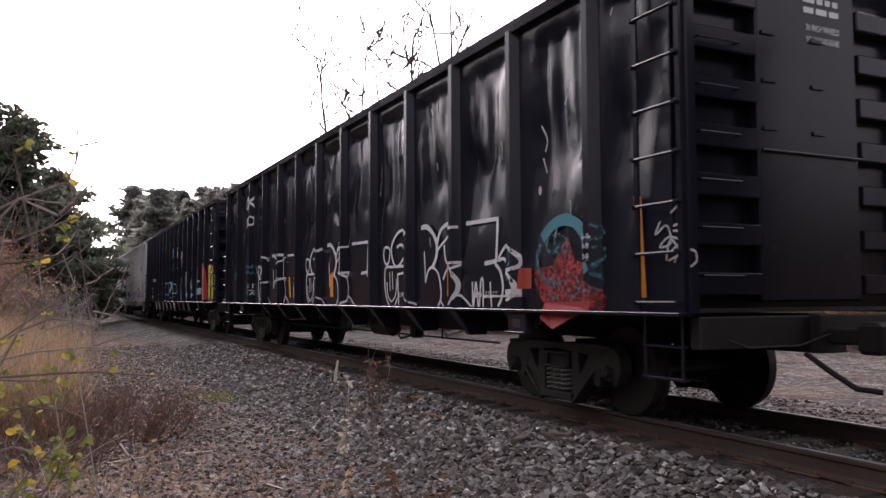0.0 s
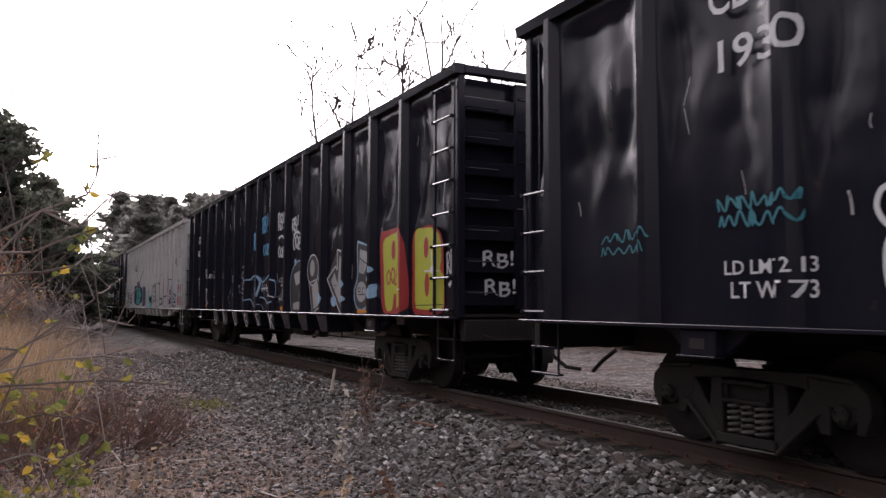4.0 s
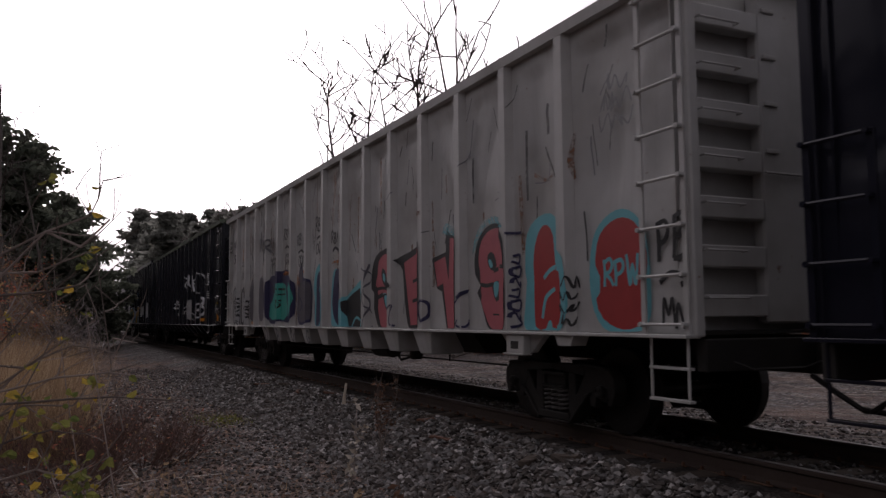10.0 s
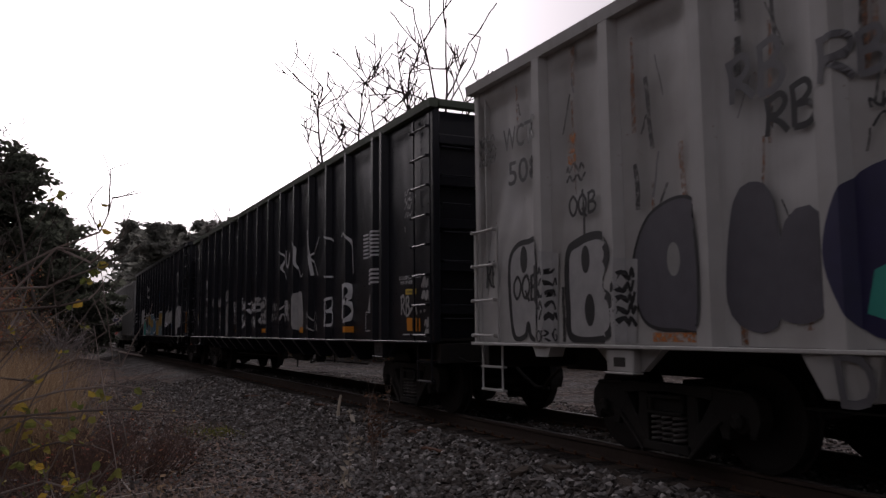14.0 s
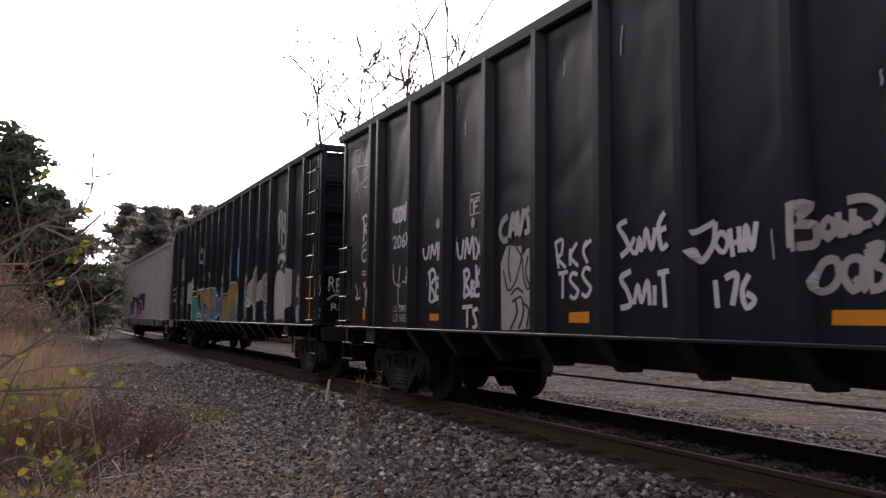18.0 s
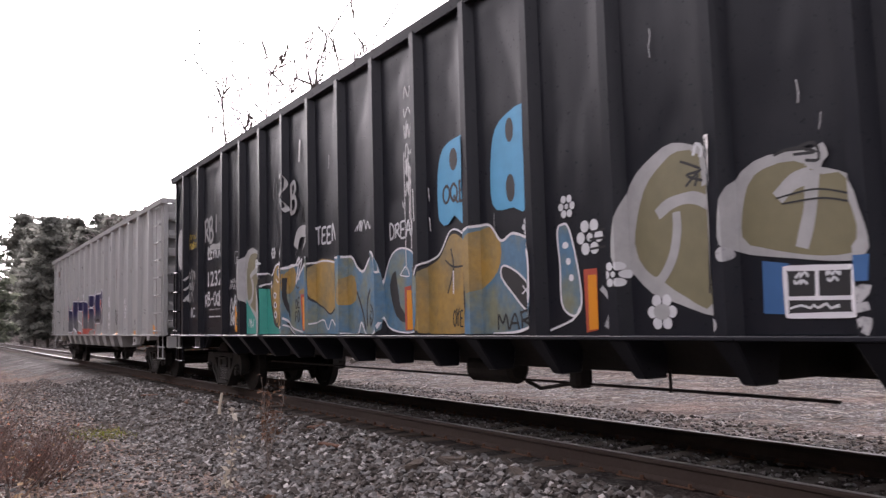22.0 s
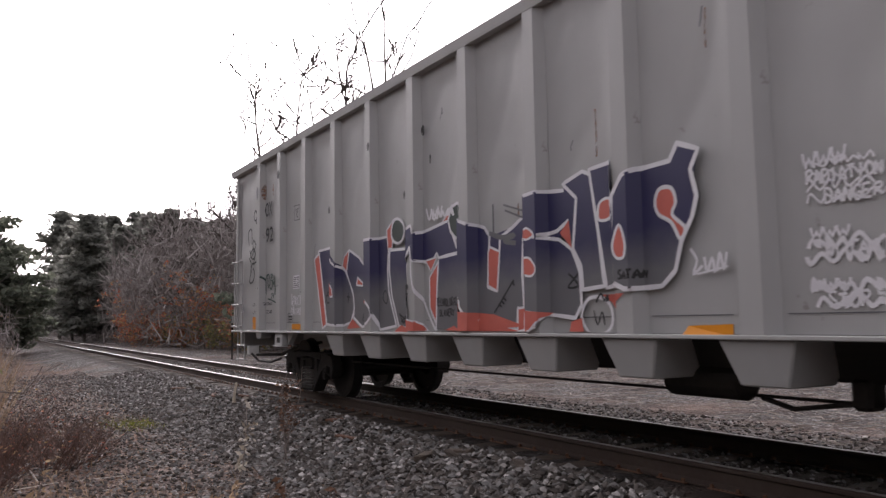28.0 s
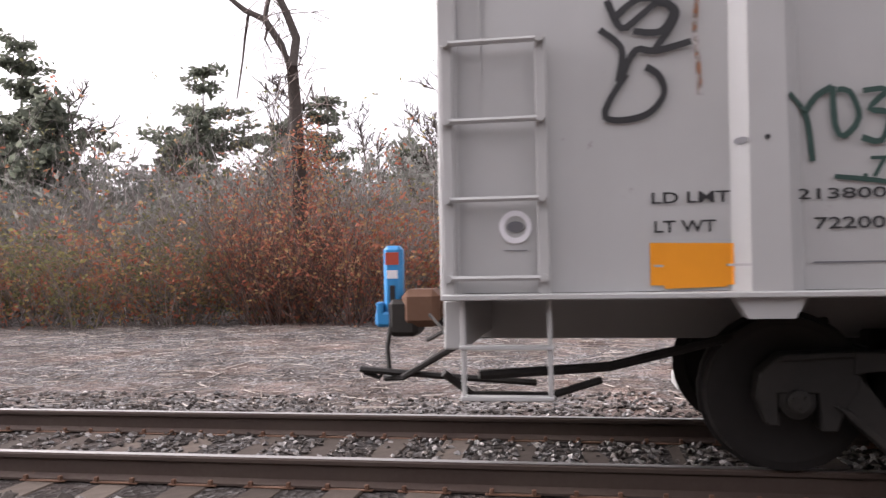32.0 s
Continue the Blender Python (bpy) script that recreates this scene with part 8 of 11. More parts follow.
loop(car_five, BLK, 0.025, [(11.48, 1.63), (11.50, 2.00), (11.28, 2.14), (10.83, 2.09), (10.63, 2.01), (10.60, 1.70), (10.75, 1.50), (10.96, 1.37), (11.19, 1.46), (11.38, 1.52)])
stroke(car_five, WB, 0.025, [(11.63, 2.07), (11.28, 2.10), (11.05, 2.09), (10.74, 2.05), (10.58, 2.10)])
stroke(car_five, WB, 0.02, [(11.48, 1.24), (11.19, 1.29), (11.05, 1.16), (10.92, 1.29), (10.75, 1.16), (10.62, 1.29)])
stroke(car_five, BLK, 0.015, [(11.19, 2.25), (11.09, 2.13), (11.00, 2.23)])
stroke(car_five, BLK, 0.015, [(11.00, 2.23), (10.94, 2.12), (10.83, 2.18)])
blob(car_five, STEEL, [(12.59, 1.17), (12.62, 2.00), (12.29, 2.07), (12.06, 2.08), (11.95, 1.95), (11.73, 2.14), (11.55, 2.16), (11.51, 1.15), (11.95, 1.06), (12.35, 1.05)])
blob(car_five, TAN, [(12.60, 1.93), (12.29, 2.04), (12.12, 1.96), (12.20, 1.78), (12.47, 1.74)])
stroke(car_five, WB, 0.03, [(12.62, 2.03), (12.35, 2.12), (12.08, 2.11), (11.93, 2.18), (12.06, 1.93), (11.93, 1.89), (11.73, 2.11), (11.55, 2.18)])
stroke(car_five, BLK, 0.025, [(12.58, 1.99), (12.51, 1.61), (12.38, 1.17), (12.06, 1.06)])
stroke(car_five, WB, 0.02, [(12.47, 1.24), (12.17, 1.09), (11.73, 1.06)])
patch(car_five, REDD, [(11.95, 1.65), (11.76, 1.66), (11.71, 1.15), (11.88, 1.15)])
patch(car_five, ORG, [(11.91, 1.61), (11.78, 1.62), (11.73, 1.15), (11.86, 1.15)])
word(car_five, BLK, "TE", 12.23, 11.97, 1.39, 0.150)
patch(car_five, TRQ, [(13.30, 1.81), (13.15, 1.82), (13.16, 1.11), (12.78, 1.10), (13.17, 1.07), (13.55, 1.08), (13.51, 1.83)])
blob(car_five, TAN, [(13.21, 1.85), (13.10, 1.92), (13.05, 2.13), (12.86, 2.17), (12.60, 2.13), (12.50, 2.02), (12.52, 1.67), (12.52, 1.24), (12.68, 1.18), (13.00, 1.24), (13.09, 1.37), (13.18, 1.63)])
loop(car_five, BLK, 0.03, [(13.21, 1.85), (13.10, 1.92), (13.05, 2.13), (12.86, 2.17), (12.60, 2.13), (12.50, 2.02), (12.52, 1.67), (12.52, 1.24), (12.68, 1.18), (13.00, 1.24), (13.09, 1.37), (13.18, 1.63)])
stroke(car_five, WB, 0.03, [(13.51, 2.06), (13.32, 2.06), (13.14, 2.02), (12.97, 2.16), (12.75, 2.18), (12.54, 2.18)])
stroke(car_five, WB, 0.025, [(12.84, 1.22), (12.63, 1.17), (12.51, 1.22)])
blob(car_five, BLK, [(13.48, 1.96), (13.35, 2.05), (13.11, 2.00), (13.10, 1.88), (13.27, 1.83), (13.45, 1.85)])
stroke(car_five, WB, 0.025, [(13.46, 1.85), (13.42, 1.89), (13.20, 1.89), (13.14, 1.93), (13.16, 1.82)])
blob(car_five, STEEL, [(12.92, 2.01), (12.90, 2.11), (12.70, 2.12), (12.60, 2.03), (12.73, 1.97)])
stroke(car_five, WB, 0.025, [(12.97, 1.96), (12.88, 1.90), (12.73, 1.95), (12.85, 1.93)])
stroke(car_five, BLK, 0.03, [(13.10, 1.79), (13.09, 1.49), (12.99, 1.28), (12.88, 1.28), (12.81, 1.61), (12.81, 1.91)])
oval(car_five, WB, 13.01, 1.70, 0.060, 0.050)
oval(car_five, BLK, 13.01, 1.70, 0.030, 0.030)
oval(car_five, WB, 13.00, 1.55, 0.060, 0.050)
oval(car_five, BLK, 13.00, 1.55, 0.030, 0.030)
oval(car_five, WB, 12.99, 1.40, 0.060, 0.060)
oval(car_five, BLK, 12.99, 1.40, 0.030, 0.030)
line(car_five, WB, 0.02, [(12.54, 2.19), (12.57, 1.95)])
line(car_five, BLK, 0.02, [(12.65, 2.08), (12.53, 2.07)])
line(car_five, BLK, 0.02, [(12.65, 2.04), (12.53, 2.03)])
blob(car_five, STEEL, [(12.49, 1.35), (12.49, 1.78), (12.43, 2.05), (12.25, 2.10), (12.16, 2.07), (12.13, 1.86), (12.02, 1.89), (11.86, 2.08), (11.68, 2.18), (11.56, 2.00), (11.55, 1.67), (11.57, 1.15), (11.97, 1.14), (12.30, 1.20)])
blob(car_five, TAN, [(12.47, 1.94), (12.39, 2.08), (12.23, 2.08), (12.15, 1.98), (12.19, 1.79), (12.45, 1.70)])
blob(car_five, TAN, [(12.03, 1.72), (11.83, 1.76), (11.68, 1.71), (11.79, 1.68), (11.99, 1.68)])
stroke(car_five, WB, 0.035, [(12.48, 2.08), (12.27, 2.11), (12.14, 2.12), (12.01, 2.21), (12.14, 1.86), (12.11, 1.88), (11.90, 2.05), (11.68, 2.19), (11.56, 2.04)])
stroke(car_five, BLK, 0.035, [(12.45, 1.94), (12.45, 1.62), (12.39, 1.35)])
stroke(car_five, WB, 0.025, [(12.48, 1.35), (12.30, 1.20), (12.05, 1.15), (11.89, 1.13)])
stroke(car_five, BLK, 0.02, [(12.15, 1.81), (12.09, 1.77), (12.03, 1.78)])
stroke(car_five, BLK, 0.02, [(11.80, 2.04), (11.67, 2.04)])
stroke(car_five, BLK, 0.02, [(11.78, 2.00), (11.65, 2.00)])
word(car_five, BLK, "DE", 12.17, 12.00, 1.48, 0.130)
word(car_five, BLK, "FO", 12.18, 12.00, 1.27, 0.150)
patch(car_five, REDD, [(11.97, 1.67), (11.74, 1.67), (11.72, 1.15), (11.91, 1.15)])
patch(car_five, ORG, [(11.90, 1.63), (11.77, 1.63), (11.76, 1.17), (11.88, 1.17)])
blob(car_five, SLV, [(14.55, 1.91), (14.53, 2.28), (14.32, 2.48), (14.05, 2.54), (13.80, 2.47), (13.66, 2.49), (13.62, 2.30), (13.64, 2.12), (13.57, 1.83), (13.49, 1.64), (13.48, 1.24), (13.54, 1.07), (13.87, 1.17), (14.23, 1.34), (14.34, 1.59), (14.50, 1.70)])
blob(car_five, OLV, [(14.30, 1.79), (14.30, 2.20), (14.13, 2.42), (13.87, 2.43), (13.75, 2.37), (13.80, 2.23), (14.06, 2.14), (14.17, 2.07), (13.84, 2.05), (13.73, 1.75), (13.77, 1.57), (13.69, 1.52), (13.58, 1.38), (13.68, 1.17), (13.79, 1.40), (14.07, 1.53), (14.22, 1.64)])
patch(car_five, TRQ, [(13.92, 2.26), (13.69, 2.19), (13.65, 2.05), (13.77, 2.04)])
patch(car_five, TRQ, [(14.35, 1.69), (14.15, 1.54), (13.93, 1.38), (13.66, 1.10), (14.35, 1.07)])
stroke(car_five, SLV, 0.09, [(14.15, 2.05), (14.02, 2.11), (13.77, 2.18)])
stroke(car_five, SLV, 0.08, [(14.08, 2.02), (14.01, 1.87), (14.07, 1.68), (14.24, 1.61)])
stroke(car_five, SLV, 0.07, [(13.77, 1.57), (13.73, 1.75), (13.78, 1.94)])
scrawl(car_five, WB, 0.02, 14.24, 13.97, 1.39, 1.19, 1)
stroke(car_five, BLK, 0.03, [(13.85, 2.34), (13.71, 2.37), (13.63, 2.35)])
stroke(car_five, BLK, 0.02, [(13.63, 2.30), (13.64, 1.88)])
flower(car_five, W, 13.12, 2.37, 0.110)
flower(car_five, W, 12.80, 2.35, 0.100)
flower(car_five, W, 13.53, 2.23, 0.090)
oval(car_five, TEALF, 14.57, 1.32, 0.090, 0.070)
blob(car_five, SLVF, [(14.85, 1.72), (14.75, 1.80), (14.58, 1.76), (14.56, 1.50), (14.72, 1.43), (14.82, 1.56)])
stroke(car_five, SLVF, 0.04, [(14.82, 1.40), (14.63, 1.45), (14.65, 1.16)])
scrawl(car_five, WF, 0.012, 15.31, 14.75, 2.09, 1.88, 2)
stroke(car_five, W, 0.025, [(15.32, 1.58), (15.22, 1.35), (15.02, 1.79), (15.10, 1.41), (14.99, 1.30)])
stroke(car_five, W, 0.02, [(15.27, 1.24), (15.08, 1.41), (15.04, 1.19)])
stroke(car_five, SLV, 0.16, [(12.20, 2.38), (12.08, 2.56), (11.88, 2.59), (11.60, 2.51)])
patch(car_five, SLV, [(11.75, 2.70), (11.58, 2.52), (11.66, 2.40), (11.80, 2.43), (11.95, 2.31), (11.84, 2.49), (11.69, 2.49)])
word(car_five, W, "LEWX", 16.68, 15.85, 2.53, 0.274)
word(car_five, W, "1232", 16.69, 15.80, 2.01, 0.292)
word(car_five, SLV, "RB", 16.88, 16.30, 2.90, 0.473)
stroke(car_five, SLV, 0.06, [(16.14, 3.37), (16.15, 3.11), (16.14, 3.02)])
stroke(car_five, SLV, 0.1, [(16.69, 2.64), (16.41, 2.77), (16.00, 2.75), (15.76, 2.83)])
word(car_five, W, "RB-OQB", 16.88, 15.77, 1.64, 0.243)
bars(car_five, W, 16.65, 15.88, 1.56, 1.58, 1, 2)
bars(car_five, W, 16.65, 15.88, 1.41, 1.45, 1, 2)
outline(car_five, W, 0.012, [(15.04, 2.35), (14.77, 2.35), (14.76, 2.54), (15.03, 2.56)])
word(car_five, W, "F", 14.94, 14.85, 2.35, 0.112)
scrawl(car_five, YELL, 0.02, 18.02, 17.46, 2.83, 3.20, 2)
oval(car_five, SLVF, 18.67, 2.92, 0.295, 0.440)
scrawl(car_five, SLV, 0.03, 18.13, 17.60, 1.73, 2.43, 3)
word(car_five, W, "IC", 17.89, 17.61, 1.44, 0.205)
patch(car_five, ORG, [(14.97, 1.59), (14.86, 1.60), (14.84, 1.14), (14.95, 1.14)])
scrawl(car_five, W, 0.03, 15.31, 14.98, 1.24, 1.74, 2)
scrawl(car_five, WB, 0.03, 14.80, 14.57, 1.48, 1.85, 3)
patch(car_six, NGR, [(15.19, 2.20), (14.73, 2.22), (14.28, 1.96), (14.07, 1.78), (13.93, 1.56), (13.93, 1.38), (14.04, 1.21), (14.29, 1.17), (14.94, 1.19)])
patch(car_six, NGR, [(15.26, 2.30), (14.73, 2.31), (14.54, 2.08), (14.23, 1.94), (14.02, 1.73), (14.08, 1.66), (15.10, 1.77)])
patch(car_six, COR, [(15.42, 2.19), (15.22, 2.26), (14.91, 1.19), (15.09, 1.13)])
outline(car_six, WB, 0.035, [(15.26, 2.30), (14.73, 2.31), (14.54, 2.08), (14.23, 1.94), (14.02, 1.73), (13.93, 1.56), (13.93, 1.38), (14.04, 1.21), (14.29, 1.17), (14.94, 1.19), (15.22, 2.26)])
outline(car_six, WB, 0.035, [(15.42, 2.19), (15.22, 2.26), (14.91, 1.19), (15.09, 1.13)])
blob(car_six, COR, [(14.68, 1.84), (14.50, 1.69), (14.48, 1.58), (14.60, 1.59)])
outline(car_six, WB, 0.025, [(14.68, 1.84), (14.50, 1.69), (14.48, 1.58), (14.60, 1.59)])
patch(car_six, NGR, [(14.18, 1.91), (14.08, 2.22), (13.75, 2.09), (13.47, 1.89), (13.46, 1.63), (13.94, 1.63)])
patch(car_six, NGR, [(13.96, 1.63), (13.46, 1.63), (13.34, 1.47), (13.19, 1.37), (13.22, 1.27), (13.32, 1.20), (13.66, 1.15), (13.94, 1.28), (13.92, 1.42)])
outline(car_six, WB, 0.035, [(14.18, 1.91), (14.08, 2.22), (13.75, 2.09), (13.47, 1.89), (13.46, 1.63), (13.34, 1.46), (13.18, 1.37), (13.22, 1.27), (13.32, 1.20), (13.66, 1.15), (13.94, 1.28), (13.92, 1.42), (13.95, 1.59)])
patch(car_six, COR, [(14.32, 2.01), (14.26, 2.14), (14.09, 2.22), (14.18, 1.92)])
outline(car_six, WB, 0.025, [(14.32, 2.01), (14.26, 2.14), (14.09, 2.22), (14.18, 1.92)])
patch(car_six, COR, [(13.84, 1.72), (13.80, 1.82), (13.63, 1.74), (13.64, 1.70)])
outline(car_six, WB, 0.025, [(13.84, 1.72), (13.80, 1.82), (13.63, 1.74), (13.64, 1.70)])
patch(car_six, COR, [(14.10, 1.18), (13.98, 1.26), (13.73, 1.14), (14.16, 1.12)])
patch(car_six, COR, [(13.50, 1.54), (13.41, 1.60), (13.35, 1.46), (13.49, 1.46)])
stroke(car_six, BLK, 0.02, [(14.90, 1.60), (14.84, 1.62), (14.80, 1.56), (14.84, 1.50), (14.92, 1.52), (14.93, 1.60), (14.85, 1.66), (14.75, 1.60), (14.77, 1.48)])
line(car_six, BLK, 0.02, [(14.16, 1.57), (14.07, 1.56)])
line(car_six, BLK, 0.02, [(14.11, 1.62), (14.12, 1.48)])
outline(car_six, BLK, 0.02, [(13.64, 1.23), (13.57, 1.38), (13.50, 1.24)])
patch(car_six, NGR, [(13.49, 2.29), (12.82, 2.29), (12.87, 1.87), (12.84, 1.58), (12.64, 1.16), (13.10, 1.11), (13.23, 1.39), (13.39, 1.50), (13.48, 1.66)])
outline(car_six, WB, 0.035, [(13.49, 2.29), (12.82, 2.29), (12.87, 1.87), (12.84, 1.58), (12.64, 1.16), (13.10, 1.11), (13.23, 1.39), (13.39, 1.50), (13.48, 1.66)])
patch(car_six, COR, [(12.89, 2.37), (12.68, 2.49), (12.74, 2.13), (12.85, 2.13)])
outline(car_six, WB, 0.025, [(12.89, 2.37), (12.68, 2.49), (12.74, 2.13), (12.85, 2.13)])
oval(car_six, BLKG, 12.57, 2.33, 0.170, 0.150)
loop(car_six, WB, 0.035, [(12.75, 2.35), (12.68, 2.47), (12.56, 2.48), (12.43, 2.41), (12.40, 2.30), (12.47, 2.20), (12.59, 2.18), (12.72, 2.24)])
patch(car_six, NGR, [(12.80, 2.11), (12.32, 2.09), (12.34, 1.83), (12.30, 1.46), (12.11, 1.09), (12.57, 1.16), (12.75, 1.53), (12.82, 1.87)])
outline(car_six, WB, 0.035, [(12.80, 2.11), (12.32, 2.09), (12.34, 1.83), (12.30, 1.46), (12.11, 1.09), (12.57, 1.16), (12.75, 1.53), (12.82, 1.87)])
patch(car_six, NGR, [(12.30, 2.28), (12.06, 2.34), (12.02, 2.24), (11.73, 2.27), (11.35, 2.32), (11.25, 2.15), (11.13, 1.95), (11.56, 1.92), (11.61, 1.98), (11.73, 1.87), (12.07, 1.93), (12.09, 2.09), (12.25, 1.91)])
outline(car_six, WB, 0.035, [(12.30, 2.28), (12.06, 2.34), (12.02, 2.24), (11.73, 2.27), (11.35, 2.32), (11.25, 2.15), (11.13, 1.95), (11.56, 1.92), (11.61, 1.98), (11.73, 1.87), (12.07, 1.93), (12.09, 2.09), (12.25, 1.91)])
patch(car_six, BLKG, [(11.34, 2.32), (11.27, 2.46), (11.14, 2.49), (11.04, 2.43), (11.06, 2.12), (11.19, 2.11), (11.29, 2.19)])
outline(car_six, WB, 0.035, [(11.34, 2.32), (11.27, 2.46), (11.14, 2.49), (11.04, 2.43), (11.06, 2.12), (11.19, 2.11), (11.29, 2.19)])
patch(car_six, COR, [(11.48, 2.31), (11.29, 2.43), (11.34, 2.32)])
outline(car_six, WB, 0.02, [(11.48, 2.31), (11.29, 2.43), (11.34, 2.32)])
stroke(car_six, WB, 0.035, [(12.07, 1.90), (12.03, 1.63), (11.89, 1.41), (11.71, 1.17), (11.61, 1.10)])
patch(car_six, COR, [(11.86, 1.91), (11.60, 1.93), (11.74, 1.78), (11.80, 1.84)])
outline(car_six, WB, 0.02, [(11.86, 1.91), (11.60, 1.93), (11.74, 1.78), (11.80, 1.84)])
patch(car_six, COR, [(11.77, 1.71), (11.56, 1.89), (11.62, 1.17), (11.77, 1.36)])
outline(car_six, WB, 0.025, [(11.77, 1.71), (11.56, 1.89), (11.62, 1.17), (11.77, 1.36)])
patch(car_six, NGR, [(11.55, 1.92), (11.06, 1.94), (11.06, 1.58), (11.03, 1.27), (10.97, 1.12), (11.63, 1.12), (11.59, 1.57)])
line(car_six, WB, 0.03, [(11.55, 1.92), (11.06, 1.94)])
line(car_six, WB, 0.03, [(11.56, 1.89), (11.60, 1.57), (11.63, 1.12)])
patch(car_six, NGR, [(11.04, 2.29), (10.82, 2.22), (10.60, 2.16), (10.51, 2.06), (10.56, 1.55), (10.39, 1.50), (10.32, 2.03), (10.10, 2.11), (9.91, 2.20), (9.86, 2.13), (9.93, 1.98), (9.96, 1.66), (9.94, 1.33), (9.96, 1.20), (10.04, 1.33), (10.06, 1.12), (10.59, 1.18), (10.88, 1.27), (10.97, 1.35), (10.99, 1.46), (11.04, 1.74)])
outline(car_six, WB, 0.035, [(11.04, 2.29), (10.82, 2.22), (10.60, 2.16), (10.51, 2.06), (10.56, 1.55), (10.39, 1.50), (10.32, 2.03), (10.10, 2.11), (9.91, 2.20), (9.86, 2.13), (9.93, 1.98), (9.96, 1.66), (9.94, 1.33), (9.96, 1.20), (10.04, 1.33), (10.06, 1.12), (10.59, 1.18), (10.88, 1.27), (10.97, 1.35), (10.99, 1.46), (11.04, 1.74)])
patch(car_six, COR, [(10.54, 1.90), (10.50, 1.95), (10.33, 1.89), (10.39, 1.50), (10.55, 1.56)])
outline(car_six, WB, 0.025, [(10.54, 1.90), (10.50, 1.95), (10.33, 1.89), (10.39, 1.50), (10.55, 1.56)])
patch(car_six, COR, [(11.00, 1.24), (10.80, 1.26), (10.55, 1.18), (10.06, 1.11), (10.06, 1.10), (10.95, 1.09)])
patch(car_six, COR, [(10.04, 1.32), (9.93, 1.33), (9.86, 1.20), (9.67, 1.30), (9.65, 1.14), (10.05, 1.10)])
outline(car_six, WB, 0.025, [(10.04, 1.32), (9.93, 1.33), (9.86, 1.20), (9.67, 1.30), (9.65, 1.14), (10.05, 1.10)])
patch(car_six, COR, [(9.95, 1.82), (9.83, 1.77), (9.92, 1.52)])
outline(car_six, WB, 0.025, [(9.95, 1.82), (9.83, 1.77), (9.92, 1.52)])
patch(car_six, COR, [(11.06, 1.58), (11.00, 1.43), (11.00, 1.25), (11.06, 1.35)])
patch(car_six, COR, [(12.67, 1.10), (12.51, 1.17), (12.29, 1.12), (12.28, 1.08), (12.65, 1.07)])
patch(car_six, COR, [(12.24, 1.24), (11.99, 1.21), (11.81, 1.10), (12.24, 1.07)])
outline(car_six, WB, 0.02, [(12.24, 1.24), (11.99, 1.21), (11.81, 1.10), (12.24, 1.07)])
patch(car_six, COR, [(11.43, 1.11), (11.24, 1.16), (11.12, 1.10)])
word(car_six, BLK, "TECHNOLOGICAL", 11.61, 11.09, 1.38, 0.080)
word(car_six, BLK, "SLAVERY", 11.55, 11.21, 1.27, 0.070)
oval(car_six, BLK, 12.17, 1.62, 0.040, 0.030)
line(car_six, BLK, 0.02, [(12.18, 1.59), (12.21, 1.48), (12.25, 1.38)])
line(car_six, BLK, 0.02, [(12.21, 1.48), (12.17, 1.38)])
line(car_six, BLK, 0.02, [(12.25, 1.52), (12.14, 1.54)])
line(car_six, BLK, 0.02, [(12.55, 1.31), (12.34, 1.21), (12.51, 1.21), (12.32, 1.30), (12.44, 1.19), (12.55, 1.31)])
loop(car_six, BLK, 0.015, [(13.01, 1.51), (12.95, 1.61), (12.87, 1.53), (12.91, 1.44)])
stroke(car_six, BLK, 0.02, [(10.44, 1.29), (10.27, 1.44), (10.12, 1.58)])
patch(car_six, BLK, [(10.14, 1.57), (10.10, 1.61), (10.08, 1.53)])
line(car_six, BLK, 0.02, [(10.36, 1.37), (10.31, 1.34)])
line(car_six, BLK, 0.02, [(10.32, 1.41), (10.27, 1.37)])
line(car_six, BLK, 0.02, [(10.29, 1.44), (10.23, 1.40)])
stroke(car_six, WB, 0.03, [(11.86, 2.52), (11.79, 2.38), (11.73, 2.50)])
stroke(car_six, WB, 0.03, [(11.72, 2.48), (11.65, 2.36), (11.59, 2.48)])
stroke(car_six, WB, 0.03, [(11.57, 2.36), (11.56, 2.50), (11.51, 2.40), (11.46, 2.50)])
stroke(car_six, DKG, 0.05, [(10.51, 2.09), (10.29, 2.03), (10.07, 2.03), (10.25, 1.99), (10.05, 1.95)])
stroke(car_six, DKG, 0.03, [(10.43, 2.38), (10.43, 2.08)])
patch(car_six, NGR, [(9.87, 2.36), (9.60, 2.38), (9.16, 2.34), (9.13, 2.26), (9.24, 2.08), (9.41, 2.00), (9.67, 1.97), (9.38, 1.92), (9.21, 1.82), (9.11, 1.62), (9.10, 1.33), (9.19, 1.22), (9.87, 1.29), (9.89, 1.78)])
outline(car_six, WB, 0.035, [(9.87, 2.36), (9.60, 2.38), (9.16, 2.34), (9.13, 2.26), (9.24, 2.08), (9.41, 2.00), (9.67, 1.97), (9.38, 1.92), (9.21, 1.82), (9.11, 1.62), (9.10, 1.33), (9.19, 1.22), (9.87, 1.29), (9.89, 1.78)])
patch(car_six, COR, [(9.37, 1.98), (9.24, 2.08), (9.21, 1.83)])
blob(car_six, COR, [(9.85, 2.00), (9.75, 2.06), (9.64, 1.99), (9.75, 1.95)])
loop(car_six, WB, 0.02, [(9.85, 2.00), (9.75, 2.06), (9.64, 1.99), (9.75, 1.95)])
blob(car_six, COR, [(9.86, 1.76), (9.72, 1.78), (9.62, 1.68), (9.68, 1.61), (9.81, 1.64)])
